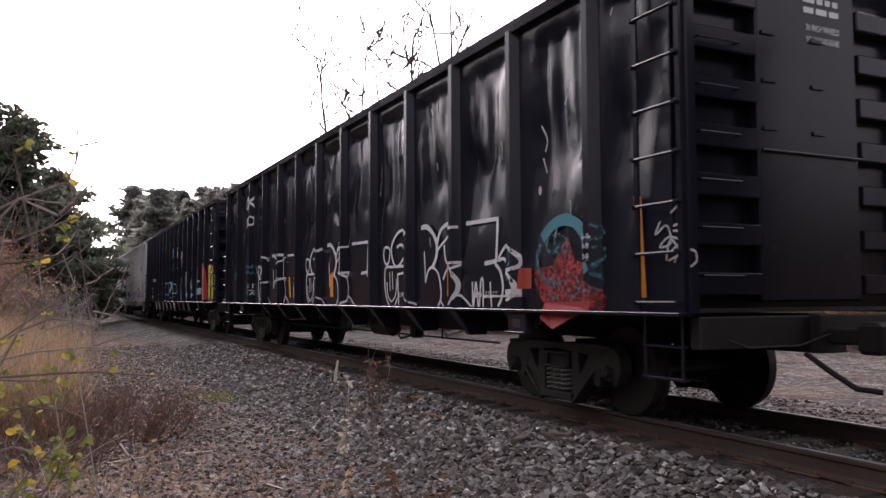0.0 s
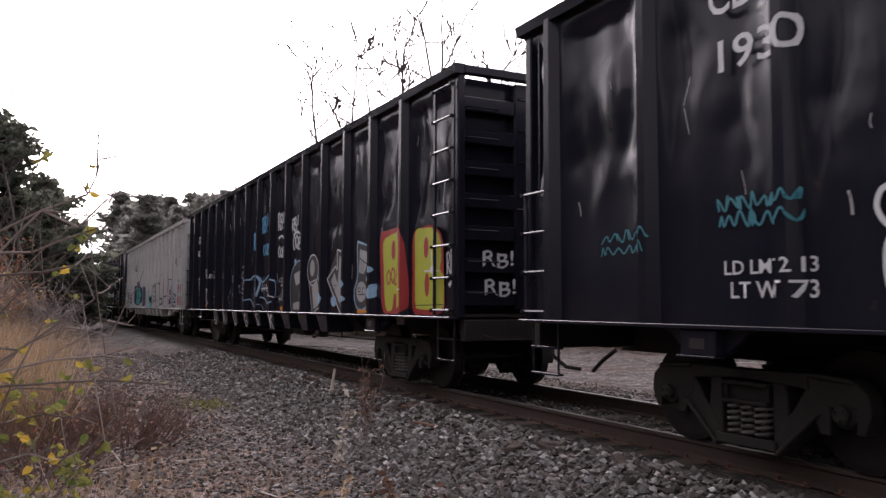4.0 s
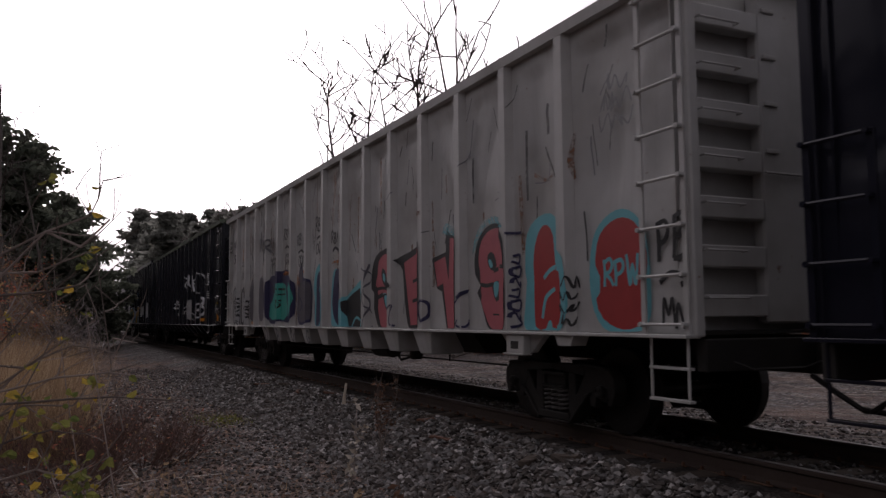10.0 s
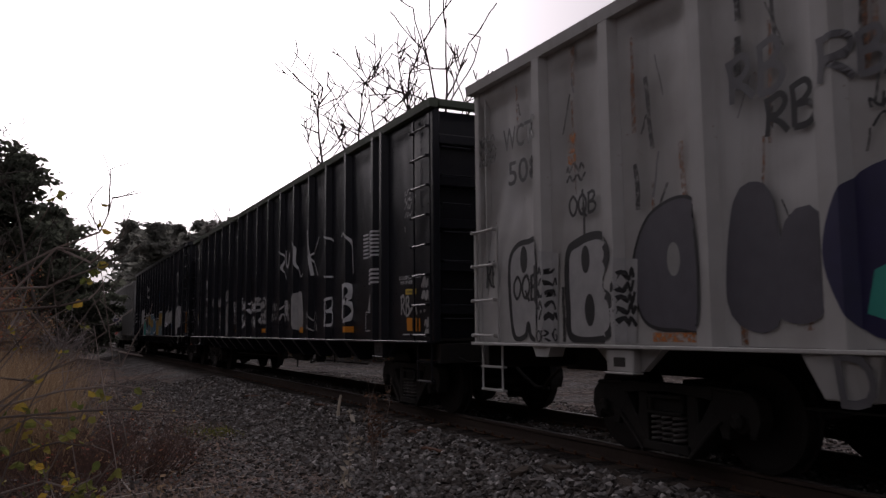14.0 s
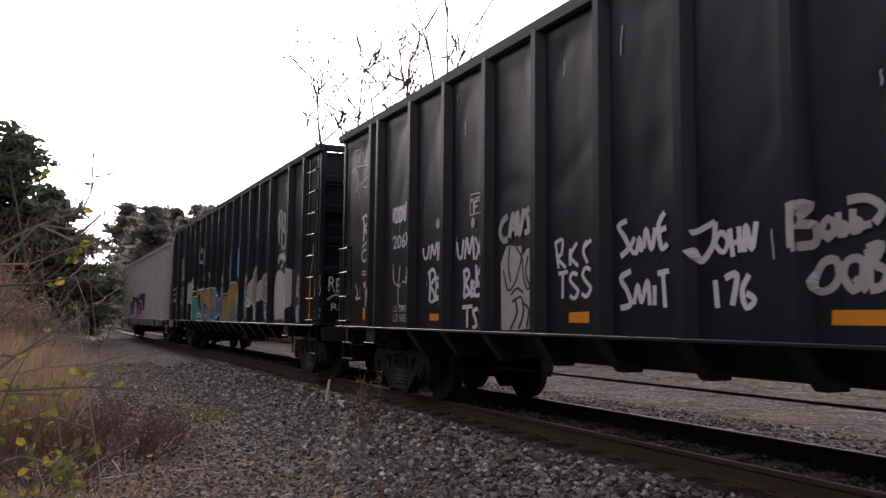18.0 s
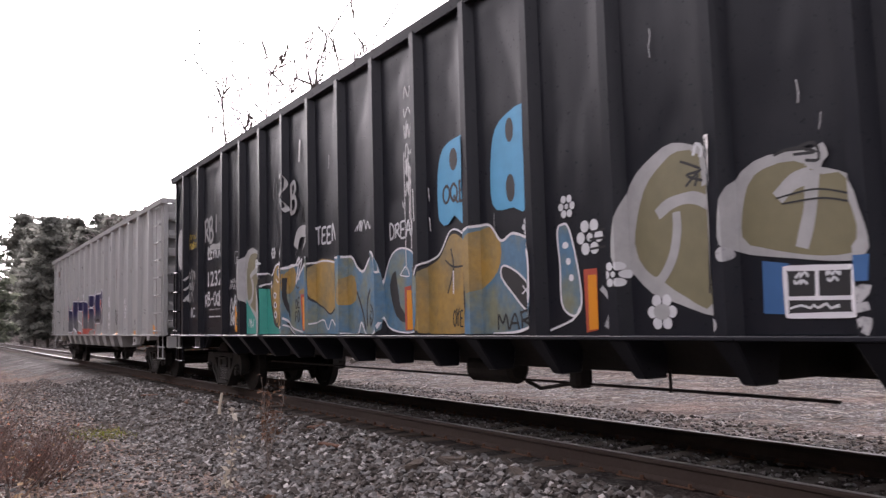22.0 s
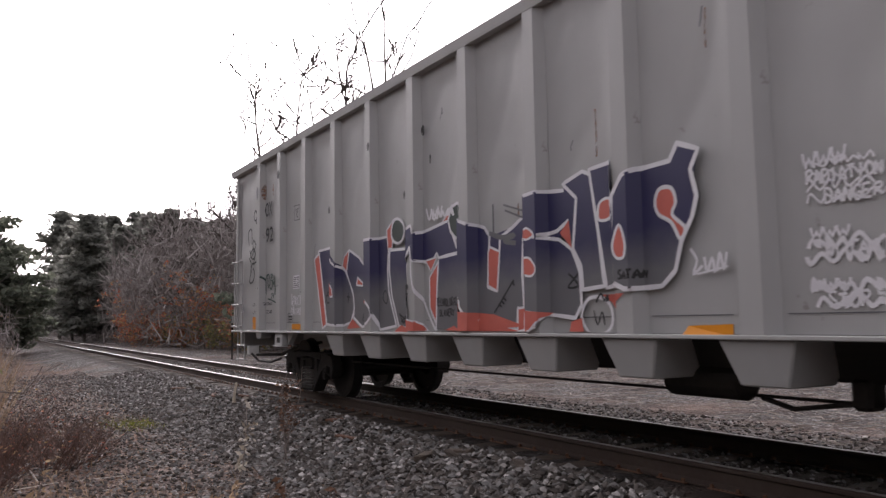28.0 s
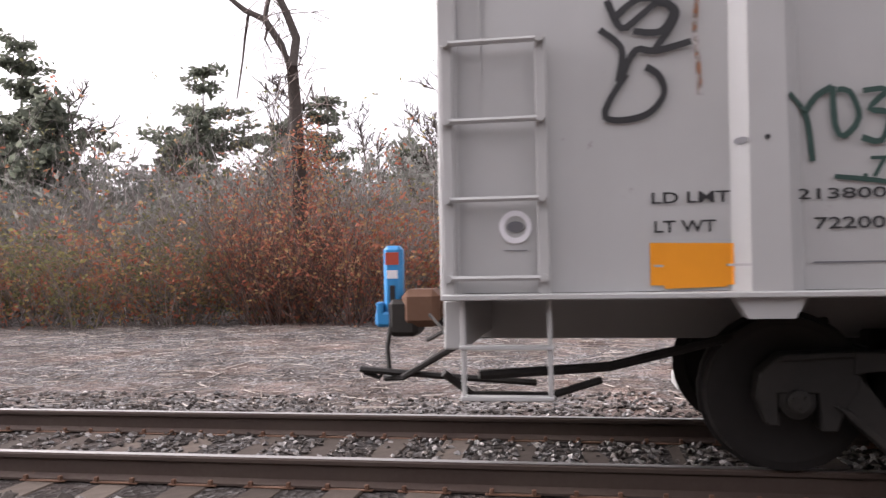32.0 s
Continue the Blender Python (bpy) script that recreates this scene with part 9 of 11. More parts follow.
loop(car_six, WB, 0.02, [(9.86, 1.76), (9.72, 1.78), (9.62, 1.68), (9.68, 1.61), (9.81, 1.64)])
patch(car_six, NGR, [(9.31, 2.41), (9.04, 2.48), (8.92, 2.43), (8.80, 1.48), (9.07, 1.46), (9.09, 1.67), (9.19, 1.82), (9.13, 2.26)])
outline(car_six, WB, 0.035, [(9.31, 2.41), (9.04, 2.48), (8.92, 2.43), (8.80, 1.48), (9.07, 1.46), (9.09, 1.67), (9.19, 1.82), (9.13, 2.26)])
patch(car_six, NGR, [(8.95, 2.48), (8.64, 2.50), (8.59, 2.10), (8.56, 1.86), (8.62, 1.49), (8.77, 1.46)])
outline(car_six, WB, 0.035, [(8.95, 2.48), (8.64, 2.50), (8.59, 2.10), (8.56, 1.86), (8.62, 1.49), (8.77, 1.46)])
blob(car_six, COR, [(8.85, 2.09), (8.82, 2.18), (8.71, 2.20), (8.66, 2.10), (8.72, 2.03), (8.83, 2.03)])
loop(car_six, WB, 0.025, [(8.85, 2.09), (8.82, 2.18), (8.71, 2.20), (8.66, 2.10), (8.72, 2.03), (8.83, 2.03)])
patch(car_six, NGR, [(8.58, 2.19), (8.46, 2.34), (8.36, 2.38), (8.03, 2.39), (7.95, 2.51), (7.75, 2.43), (7.83, 2.29), (7.78, 2.09), (7.83, 1.94), (7.94, 1.78), (8.01, 1.56), (8.15, 1.45), (8.46, 1.44), (8.61, 1.50)])
outline(car_six, WB, 0.04, [(8.58, 2.19), (8.46, 2.34), (8.36, 2.38), (8.03, 2.39), (7.95, 2.51), (7.75, 2.43), (7.83, 2.29), (7.78, 2.09), (7.83, 1.94), (7.94, 1.78), (8.01, 1.56), (8.15, 1.45), (8.46, 1.44), (8.61, 1.50)])
blob(car_six, COR, [(8.19, 2.10), (8.14, 2.19), (8.02, 2.18), (7.98, 2.07), (8.02, 1.98), (7.90, 1.87), (7.95, 1.79), (8.03, 1.92), (8.16, 2.00)])
loop(car_six, WB, 0.03, [(8.19, 2.10), (8.14, 2.19), (8.02, 2.18), (7.98, 2.07), (8.02, 1.98), (7.90, 1.87), (7.95, 1.79), (8.03, 1.92), (8.16, 2.00)])
blob(car_six, COR, [(8.58, 1.80), (8.50, 1.95), (8.44, 1.81), (8.46, 1.69), (8.55, 1.70)])
loop(car_six, WB, 0.025, [(8.58, 1.80), (8.50, 1.95), (8.44, 1.81), (8.46, 1.69), (8.55, 1.70)])
patch(car_six, COR, [(8.86, 1.41), (8.50, 1.41), (8.69, 1.28), (8.74, 1.34)])
loop(car_six, WB, 0.03, [(9.10, 1.23), (9.02, 1.37), (8.87, 1.39), (8.74, 1.32), (8.72, 1.17), (8.83, 1.08), (8.99, 1.08)])
stroke(car_six, BLK, 0.015, [(8.94, 1.28), (8.90, 1.16), (8.84, 1.27), (8.81, 1.16)])
patch(car_six, COR, [(9.27, 1.05), (9.24, 1.19), (9.10, 1.22), (9.08, 1.08)])
patch(car_six, COR, [(9.93, 1.27), (9.57, 1.23), (9.74, 1.11), (9.94, 1.09)])
outline(car_six, WB, 0.02, [(9.93, 1.27), (9.57, 1.23), (9.74, 1.11), (9.94, 1.09)])
stroke(car_six, WB, 0.025, [(7.86, 1.71), (7.80, 1.62), (7.84, 1.52), (7.75, 1.58)])
stroke(car_six, WB, 0.025, [(7.73, 1.64), (7.71, 1.53), (7.66, 1.63), (7.64, 1.52)])
stroke(car_six, WB, 0.025, [(7.62, 1.53), (7.59, 1.66), (7.56, 1.54), (7.53, 1.66)])
line(car_six, WB, 0.015, [(7.80, 1.52), (7.52, 1.56)])
patch(car_six, COR, [(11.06, 1.31), (10.45, 1.27), (9.91, 1.15), (11.03, 1.10)])
patch(car_six, COR, [(9.84, 1.30), (9.49, 1.27), (9.80, 1.13)])
scrawl(car_six, WB, 0.03, 11.68, 11.21, 2.35, 2.48, 1)
line(car_six, DKG, 0.02, [(10.25, 2.35), (9.92, 2.25)])
line(car_six, DKG, 0.02, [(10.22, 2.29), (9.91, 2.18)])
scrawl(car_six, BLK, 0.02, 8.91, 8.75, 1.34, 1.42, 1)
stroke(car_six, BLK, 0.02, [(9.26, 1.61), (9.13, 1.50), (9.27, 1.49), (9.13, 1.60)])
word(car_six, BLK, "SATAN", 8.53, 8.29, 1.52, 0.064)
ring(car_six, BLK, 5.43, 1.72, 0.132, 0.069)
scrawl(car_six, WB, 0.016, 6.91, 6.39, 1.90, 2.19, 4)
scrawl(car_six, WB, 0.03, 6.92, 6.38, 1.52, 1.70, 2)
scrawl(car_six, WB, 0.03, 6.88, 6.36, 1.24, 1.44, 2)
patch(car_six, ORG, [(7.93, 1.15), (7.53, 1.16), (7.53, 1.07), (7.93, 1.06)])
patch(car_six, ORG, [(5.61, 1.15), (5.15, 1.16), (5.14, 1.07), (5.60, 1.06)])
stroke(car_six, BLK, 0.05, [(5.64, 1.56), (5.68, 1.70), (5.73, 1.80), (5.82, 1.73), (5.83, 1.60), (5.78, 1.52), (5.66, 1.46), (5.64, 1.35)])
stroke(car_six, BLK, 0.05, [(5.74, 1.41), (5.71, 1.45), (5.66, 1.47)])
stroke(car_six, BLK, 0.05, [(5.59, 1.53), (5.48, 1.52), (5.45, 1.61), (5.52, 1.64), (5.57, 1.54), (5.54, 1.39), (5.49, 1.37), (5.45, 1.44)])
stroke(car_six, BLK, 0.05, [(5.39, 1.51), (5.27, 1.51), (5.24, 1.60), (5.31, 1.64), (5.37, 1.53), (5.35, 1.37), (5.29, 1.32), (5.26, 1.41)])
stroke(car_six, BLK, 0.05, [(5.24, 1.59), (5.21, 1.45), (5.14, 1.50), (5.10, 1.69)])
stroke(car_six, BLK, 0.05, [(5.21, 1.45), (5.14, 1.25), (5.08, 1.06)])
line(car_six, BLK, 0.05, [(5.53, 1.28), (5.29, 1.27)])
word(car_six, WB, "WWW", 6.93, 6.63, 2.14, 0.10)
word(car_six, WB, "RADIATION", 6.91, 6.40, 2.03, 0.080)
word(car_six, WB, "DANGER", 6.79, 6.41, 1.90, 0.080)
word(car_six, WB, "WWW", 6.90, 6.63, 1.69, 0.065)
word(car_six, WB, "WI-CANCER", 6.80, 6.30, 1.57, 0.08)
word(car_six, WB, "WWW", 6.91, 6.64, 1.37, 0.065)
word(car_six, WB, "STOP", 6.80, 6.52, 1.26, 0.085)
word(car_six, WB, "5G", 6.49, 6.35, 1.28, 0.085)
patch(car_six, ORG, [(1.11, 1.31), (0.71, 1.30), (0.66, 1.10), (1.11, 1.10)])
patch(car_six, ORG, [(3.28, 1.19), (2.82, 1.19), (2.82, 1.09), (3.28, 1.09)])
patch(car_six, ORG, [(5.57, 1.18), (5.19, 1.18), (5.19, 1.08), (5.57, 1.07)])
word(car_six, BLK, "IL 64", 2.07, 1.90, 1.68, 0.046)
word(car_six, BLK, "CU FT 6400", 2.08, 1.66, 1.60, 0.054)
word(car_six, BLK, "EMPTY LOAD", 3.22, 2.78, 1.41, 0.058)
word(car_six, BLK, "2 ADJ BLOCK", 3.22, 2.78, 1.33, 0.053)
word(car_six, WB, "THE DONT", 4.59, 3.92, 1.95, 0.125)
word(car_six, WB, "CARE IS", 4.56, 3.93, 1.75, 0.130)
word(car_six, WB, "COMING", 4.52, 3.95, 1.55, 0.145)
bars(car_six, BLK, 3.09, 2.88, 1.22, 1.26, 1, 1)
outline(car_six, DKG, 0.02, [(2.66, 1.82), (2.60, 1.82), (2.60, 1.89), (2.66, 1.90)])
word(car_six, BLK, "LD LMT", 18.585, 18.20, 1.54, 0.058)
word(car_six, BLK, "LT WT", 18.575, 18.27, 1.39, 0.062)
word(car_six, BLK, "213800", 17.88, 17.46, 1.54, 0.054)
word(car_six, BLK, "72200", 17.80, 17.47, 1.39, 0.060)
patch(car_six, ORG, [(18.60, 1.34), (18.19, 1.33), (18.19, 1.12), (18.60, 1.12)])
line(car_six, GRYL, 0.012, [(18.58, 1.22), (18.12, 1.22)])
patch(car_six, ORG, [(16.45, 1.20), (15.99, 1.20), (15.99, 1.11), (16.45, 1.11)])
stroke(car_six, GRN, 0.03, [(17.92, 2.06), (17.83, 1.97), (17.80, 1.73)])
stroke(car_six, GRN, 0.03, [(17.84, 1.96), (17.78, 2.05), (17.70, 2.10)])
stroke(car_six, GRN, 0.03, [(17.70, 2.10), (17.69, 1.90), (17.65, 1.85), (17.58, 1.94), (17.62, 2.07), (17.68, 2.08)])
stroke(car_six, GRN, 0.03, [(17.56, 2.07), (17.45, 2.07), (17.53, 1.98), (17.44, 1.95), (17.48, 1.82), (17.57, 1.84)])
stroke(car_six, GRN, 0.03, [(17.42, 2.07), (17.38, 1.88), (17.34, 2.05)])
stroke(car_six, GRN, 0.03, [(17.35, 2.05), (17.31, 1.86), (17.29, 1.72), (17.19, 2.03)])
stroke(car_six, GRN, 0.03, [(17.06, 2.00), (17.16, 2.06), (17.23, 1.98), (17.12, 1.86), (17.04, 1.77), (17.09, 1.69), (17.21, 1.78)])
word(car_six, GRN, ".79", 17.57, 17.37, 1.64, 0.106)
stroke(car_six, GRN, 0.025, [(17.70, 1.65), (17.48, 1.62), (17.16, 1.55)])
outline(car_six, DKG, 0.015, [(16.63, 1.24), (16.40, 1.23), (16.39, 1.37), (16.63, 1.37)])
line(car_six, DKG, 0.01, [(16.63, 1.31), (16.40, 1.30)])
bars(car_six, BLKF, 16.62, 16.41, 1.25, 1.35, 2, 1)
patch(car_six, WB, [(16.38, 1.99), (16.09, 1.99), (16.09, 1.77), (16.38, 1.77)])
bars(car_six, BLK, 16.37, 16.10, 1.78, 1.97, 6, 2)
word(car_six, WB, "GENOCIDE", 16.49, 15.84, 1.51, 0.153)
word(car_six, WB, "CONTINUES", 16.49, 15.93, 1.35, 0.106)
ring(car_six, WB, 19.29, 1.44, 0.072, 0.073)
oval(car_six, DKG, 19.29, 1.44, 0.047, 0.030)
bars(car_six, DKG, 19.36, 19.22, 1.31, 1.32, 1, 1)
oval(car_six, BLK, 16.92, 1.85, 0.017, 0.018)
outline(car_six, GRYL, 0.015, [(16.90, 1.85), (16.82, 1.84), (16.82, 1.93), (16.90, 1.94)])
oval(car_six, BLK, 18.03, 1.85, 0.013, 0.013)
stroke(car_six, BLK, 0.035, [(18.70, 2.22), (18.79, 2.08), (18.81, 2.00), (18.72, 1.98), (18.59, 2.01), (18.51, 2.11), (18.54, 2.21), (18.60, 2.25)])
stroke(car_six, BLK, 0.035, [(18.74, 2.18), (18.72, 2.35), (18.83, 2.46)])
stroke(car_six, BLK, 0.035, [(18.72, 2.21), (18.65, 2.34), (18.55, 2.33), (18.37, 2.37)])
stroke(car_six, BLK, 0.035, [(18.79, 2.61), (18.72, 2.46), (18.63, 2.51), (18.53, 2.58), (18.46, 2.53), (18.52, 2.43), (18.66, 2.44)])
stroke(car_six, BLK, 0.035, [(18.85, 2.69), (18.90, 2.95), (18.70, 2.99), (18.66, 2.71)])
stroke(car_six, BLK, 0.035, [(18.60, 2.59), (18.57, 2.77), (18.42, 2.69), (18.48, 2.61), (18.58, 2.64)])
stroke(car_six, BLK, 0.035, [(18.76, 2.51), (18.61, 2.61), (18.44, 2.53), (18.55, 2.34)])
word(car_six, BLK, "OF", 18.56, 18.22, 3.12, 0.225)
word(car_six, BLK, "OX", 17.86, 17.47, 3.13, 0.258)
word(car_six, BLK, "92", 17.83, 17.42, 2.66, 0.273)
word(car_six, BLK, "7", 18.33, 18.22, 2.69, 0.208)
outline(car_six, BLK, 0.012, [(16.33, 2.90), (16.08, 2.89), (16.08, 3.13), (16.33, 3.14)])
word(car_six, BLK, "C", 16.24, 16.16, 2.93, 0.104)
word(car_six, BLK, "PLATE", 16.29, 16.11, 3.04, 0.046)
oval(car_six, DKG, 18.15, 1.84, 0.030, 0.019)
oval(car_six, BLK, 15.80, 1.70, 0.013, 0.011)
patch(car_six, ORG, [(18.54, 1.32), (18.23, 1.32), (18.22, 1.11), (18.53, 1.10)])
oval(car_six, RST, 17.85, 3.59, 0.057, 0.144)
oval(car_six, RST, 17.43, 3.56, 0.039, 0.115)
stroke(car_six, WB, 0.02, [(16.28, 1.86), (16.22, 1.91), (16.15, 1.85)])
oval(car_six, DKG, 18.06, 3.60, 0.044, 0.122)
oval(car_six, BLKF, 18.13, 3.07, 0.022, 0.029)
oval(car_six, BLKF, 17.19, 2.24, 0.018, 0.035)
oval(car_six, BLKF, 16.88, 3.75, 0.075, 0.071)
oval(car_six, BLKF, 14.83, 2.88, 0.040, 0.053)
oval(car_six, BLKF, 13.25, 3.52, 0.040, 0.057)
oval(car_six, BLKF, 12.41, 2.76, 0.025, 0.052)
oval(car_six, BLKF, 11.91, 3.46, 0.029, 0.069)
oval(car_six, BLKF, 11.75, 3.09, 0.021, 0.058)
stroke(car_six, BLKF, 0.01, [(2.94, 3.06), (2.91, 2.86), (2.93, 2.75)])
stroke(car_six, BLKF, 0.01, [(2.92, 2.63), (2.87, 2.50)])
stroke(car_six, BLKF, 0.012, [(2.86, 2.00), (2.82, 1.67), (2.81, 1.22)])
stroke(car_six, BLKF, 0.012, [(5.67, 3.25), (5.60, 3.05), (5.67, 2.87)])
oval(car_six, BLKF, 6.13, 3.61, 0.042, 0.094)
oval(car_six, BLKF, 7.36, 3.62, 0.051, 0.060)
stroke(car_six, BLKF, 0.012, [(1.65, 2.84), (1.64, 2.70)])
stroke(car_one, SLVF, 0.02, [(2.18, 3.04), (2.07, 2.87), (2.11, 2.75)])
oval(car_one, SLVF, 2.22, 2.35, 0.030, 0.050)
stroke(car_one, SLVF, 0.02, [(2.15, 2.69), (2.08, 2.52)])
stroke(car_one, SLVF, 0.012, [(4.38, 3.31), (4.27, 2.78), (4.32, 2.34)])
stroke(car_two, SLVF, 0.012, [(1.65, 3.24), (1.66, 2.41), (1.70, 2.10)])
stroke(car_two, SLVF, 0.03, [(0.39, 2.84), (0.44, 2.58)])
stroke(car_three, DKG, 0.02, [(12.05, 3.77), (11.83, 3.59), (11.66, 3.37)])
stroke(car_three, RST, 0.05, [(10.21, 2.69), (10.20, 2.32), (10.27, 2.20)])
stroke(car_three, DKG, 0.015, [(14.48, 3.84), (14.18, 3.66), (14.26, 3.61)])
stroke(car_three, DKG, 0.012, [(13.24, 4.11), (13.18, 3.70)])
stroke(car_three, DKG, 0.015, [(11.04, 3.63), (10.98, 3.30)])
stroke(car_three, RST, 0.04, [(2.44, 2.81), (2.19, 2.71), (2.07, 2.75)])
stroke(car_three, RST, 0.05, [(1.66, 3.11), (1.70, 2.82), (1.66, 2.64)])
stroke(car_three, DKG, 0.015, [(3.34, 2.64), (3.10, 2.70)])
stroke(car_three, DKG, 0.015, [(2.42, 2.71), (2.16, 2.71), (2.12, 2.93)])
stroke(car_three, DKG, 0.015, [(4.14, 3.19), (3.98, 3.33)])
stroke(car_three, RST, 0.12, [(5.49, 3.10), (5.55, 2.91), (5.51, 2.73)])
stroke(car_three, RST, 0.06, [(5.53, 2.74), (5.36, 2.74)])
stroke(car_three, DKG, 0.015, [(6.64, 3.10), (6.47, 3.20)])
stroke(car_three, DKG, 0.015, [(5.31, 2.45), (5.24, 2.47)])
stroke(car_three, RST, 0.03, [(7.34, 2.65), (7.34, 2.38)])
blob(car_three, BLK, [(7.04, 2.04), (6.93, 2.00), (6.83, 1.85), (6.54, 1.79), (6.54, 1.72), (6.85, 1.74), (7.01, 1.80), (7.09, 1.94)])
blob(car_three, CYN, [(7.02, 1.97), (6.94, 1.93), (6.93, 1.82), (7.01, 1.86)])
blob(car_three, BLK, [(7.02, 1.63), (6.81, 1.63), (6.71, 1.55), (6.68, 1.43), (6.78, 1.34), (6.90, 1.40), (7.00, 1.54)])
blob(car_three, CYN, [(6.96, 1.60), (6.81, 1.59), (6.79, 1.47), (6.84, 1.38), (6.92, 1.47)])
stroke(car_three, BLK, 0.07, [(7.41, 1.69), (7.26, 1.59), (7.02, 1.63)])
line(car_five, WF, 0.018, [(8.90, 3.18), (8.90, 1.82)])
line(car_five, WF, 0.018, [(8.82, 3.17), (8.81, 2.38)])
line(car_five, WF, 0.018, [(8.77, 2.99), (8.77, 2.05)])
line(car_five, WF, 0.018, [(8.70, 3.12), (8.71, 1.68)])
line(car_five, WF, 0.018, [(8.66, 3.00), (8.65, 2.71)])
line(car_five, WF, 0.018, [(8.97, 2.62), (8.95, 2.54)])
line(car_five, WF, 0.018, [(8.55, 2.69), (8.54, 2.33)])
line(car_five, WF, 0.018, [(8.40, 2.69), (8.38, 2.54)])
line(car_five, WF, 0.018, [(8.39, 2.36), (8.37, 2.21)])
word(car_three, BLK, "PB", 0.45, 0.08, 1.73, 0.338)
stroke(car_three, BLK, 0.05, [(0.44, 1.53), (0.29, 1.61), (0.10, 1.55), (0.18, 1.50)])
word(car_three, BLK, "MN", 0.41, 0.09, 1.15, 0.212)


# ---- vegetation ----
def limb(vv, ff, p, d, length, r, level, rnd, spread=0.6, kids=(3, 4), up=0.15, sides=4, shrink=0.68, seg=4, least=0.0):
    """A branching limb, added to a mesh as tapered tubes."""
    pts, rad = [p.copy()], [max(r, least)]
    d = d.normalized()
    for i in range(seg):
        d = (d + Vector((rnd.uniform(-1, 1), rnd.uniform(-1, 1), rnd.uniform(-0.6, 1))) * 0.16 + Vector((0, 0, up * 0.3))).normalized()
        p = p + d * length / seg
        pts.append(p.copy())
        rad.append(max(least, r * (1 - 0.6 * (i + 1) / seg)))
    base = len(vv)
    for q, (c, rr) in enumerate(zip(pts, rad)):
        t = (pts[min(q + 1, seg)] - pts[max(q - 1, 0)]).normalized()
        a = t.cross(Vector((0.3, 0.2, 0.9))).normalized()
        b = t.cross(a)
        for k in range(sides):
            w = 6.2832 * k / sides
            vv.append(tuple(c + rr * (math.cos(w) * a + math.sin(w) * b)))
    for q in range(seg):
        for k in range(sides):
            i, j = base + q * sides + k, base + q * sides + (k + 1) % sides
            ff.append((i, j, j + sides, i + sides))
    if level > 0:
        for _ in range(rnd.randint(*kids)):
            q = rnd.randint(1, seg)
            t = (pts[q] - pts[q - 1]).normalized()
            side = Vector((rnd.uniform(-1, 1), rnd.uniform(-1, 1), rnd.uniform(-0.3, 0.8)))
            limb(vv, ff, pts[q], t * (1 - spread) + side * spread + Vector((0, 0, up)), length * shrink * rnd.uniform(0.7, 1.1), rad[q] * 0.62, level - 1, rnd, spread, kids, up, 3, shrink, 3, least)


def bare_tree(x, y, h, seed, label="tall bare tree with thin grey branches", lean=(0, 0), dense=1.0, trunk=0.008, least=0.027, low=0.35, level=2, kids=(3, 5), wide=1.0):
    rnd = random.Random(seed)
    tree = tagged(empty("bare_tree", pose(x, y, ground_z(x, y) - 0.1)), label, "tree", "bare trees along the line")
    vv, ff = [], []
    p, d = Vector((0, 0, 0)), Vector((lean[0], lean[1], 1)).normalized()
    n = 10
    pts = [p.copy()]
    for i in range(n):
        d = (d + Vector((rnd.uniform(-1, 1), rnd.uniform(-1, 1), 0)) * 0.09 + Vector((0, 0, 0.05))).normalized()
        p = p + d * h / n
        pts.append(p.copy())
    r0 = trunk * h + 0.03
    bm = bmesh.new()
    tube(bm, pts, r0, 7, 0.03)
    part("trunk", bm, BARK, tree, smooth=True)
    for i in range(int(low * n), n + 1):
        r = r0 * (1 - i / (n + 1.0))
        for _ in range(max(1, int(rnd.choice((2, 3, 3)) * dense))):
            a = rnd.uniform(0, 6.2832)
            q = pts[i - 1].lerp(pts[i], rnd.random())
            limb(vv, ff, q, Vector((math.cos(a), math.sin(a), rnd.uniform(0.3, 1.3) / wide)), wide * h * rnd.uniform(0.10, 0.22) * (1.3 - i / n * 0.55), max(1.5 * least, r * 0.6), level, rnd, 0.62, kids, 0.06, shrink=0.6, least=least)
    part_mesh("branch_crown", raw("branch_crown", vv, ff, BOUGH), None, tree)
    return tree


def tuft(vv, ff, c, r, n, rnd, size, flat=0.6):
    """Loose leaf blades scattered in a clump."""
    for _ in range(n):
        o = Vector((rnd.gauss(0, 1), rnd.gauss(0, 1), rnd.gauss(0, flat))) * r * 0.5
        a = Vector((rnd.uniform(-1, 1), rnd.uniform(-1, 1), rnd.uniform(-0.6, 0.6))).normalized()
        b = a.cross(Vector((rnd.uniform(-1, 1), rnd.uniform(-1, 1), rnd.uniform(-1, 1)))).normalized()
        s = size * rnd.uniform(0.6, 1.4)
        p = c + o
        i = len(vv)
        vv += [tuple(p - a * s), tuple(p + b * s * 0.45), tuple(p + a * s), tuple(p - b * s * 0.45)]
        ff.append((i, i + 1, i + 2, i + 3))


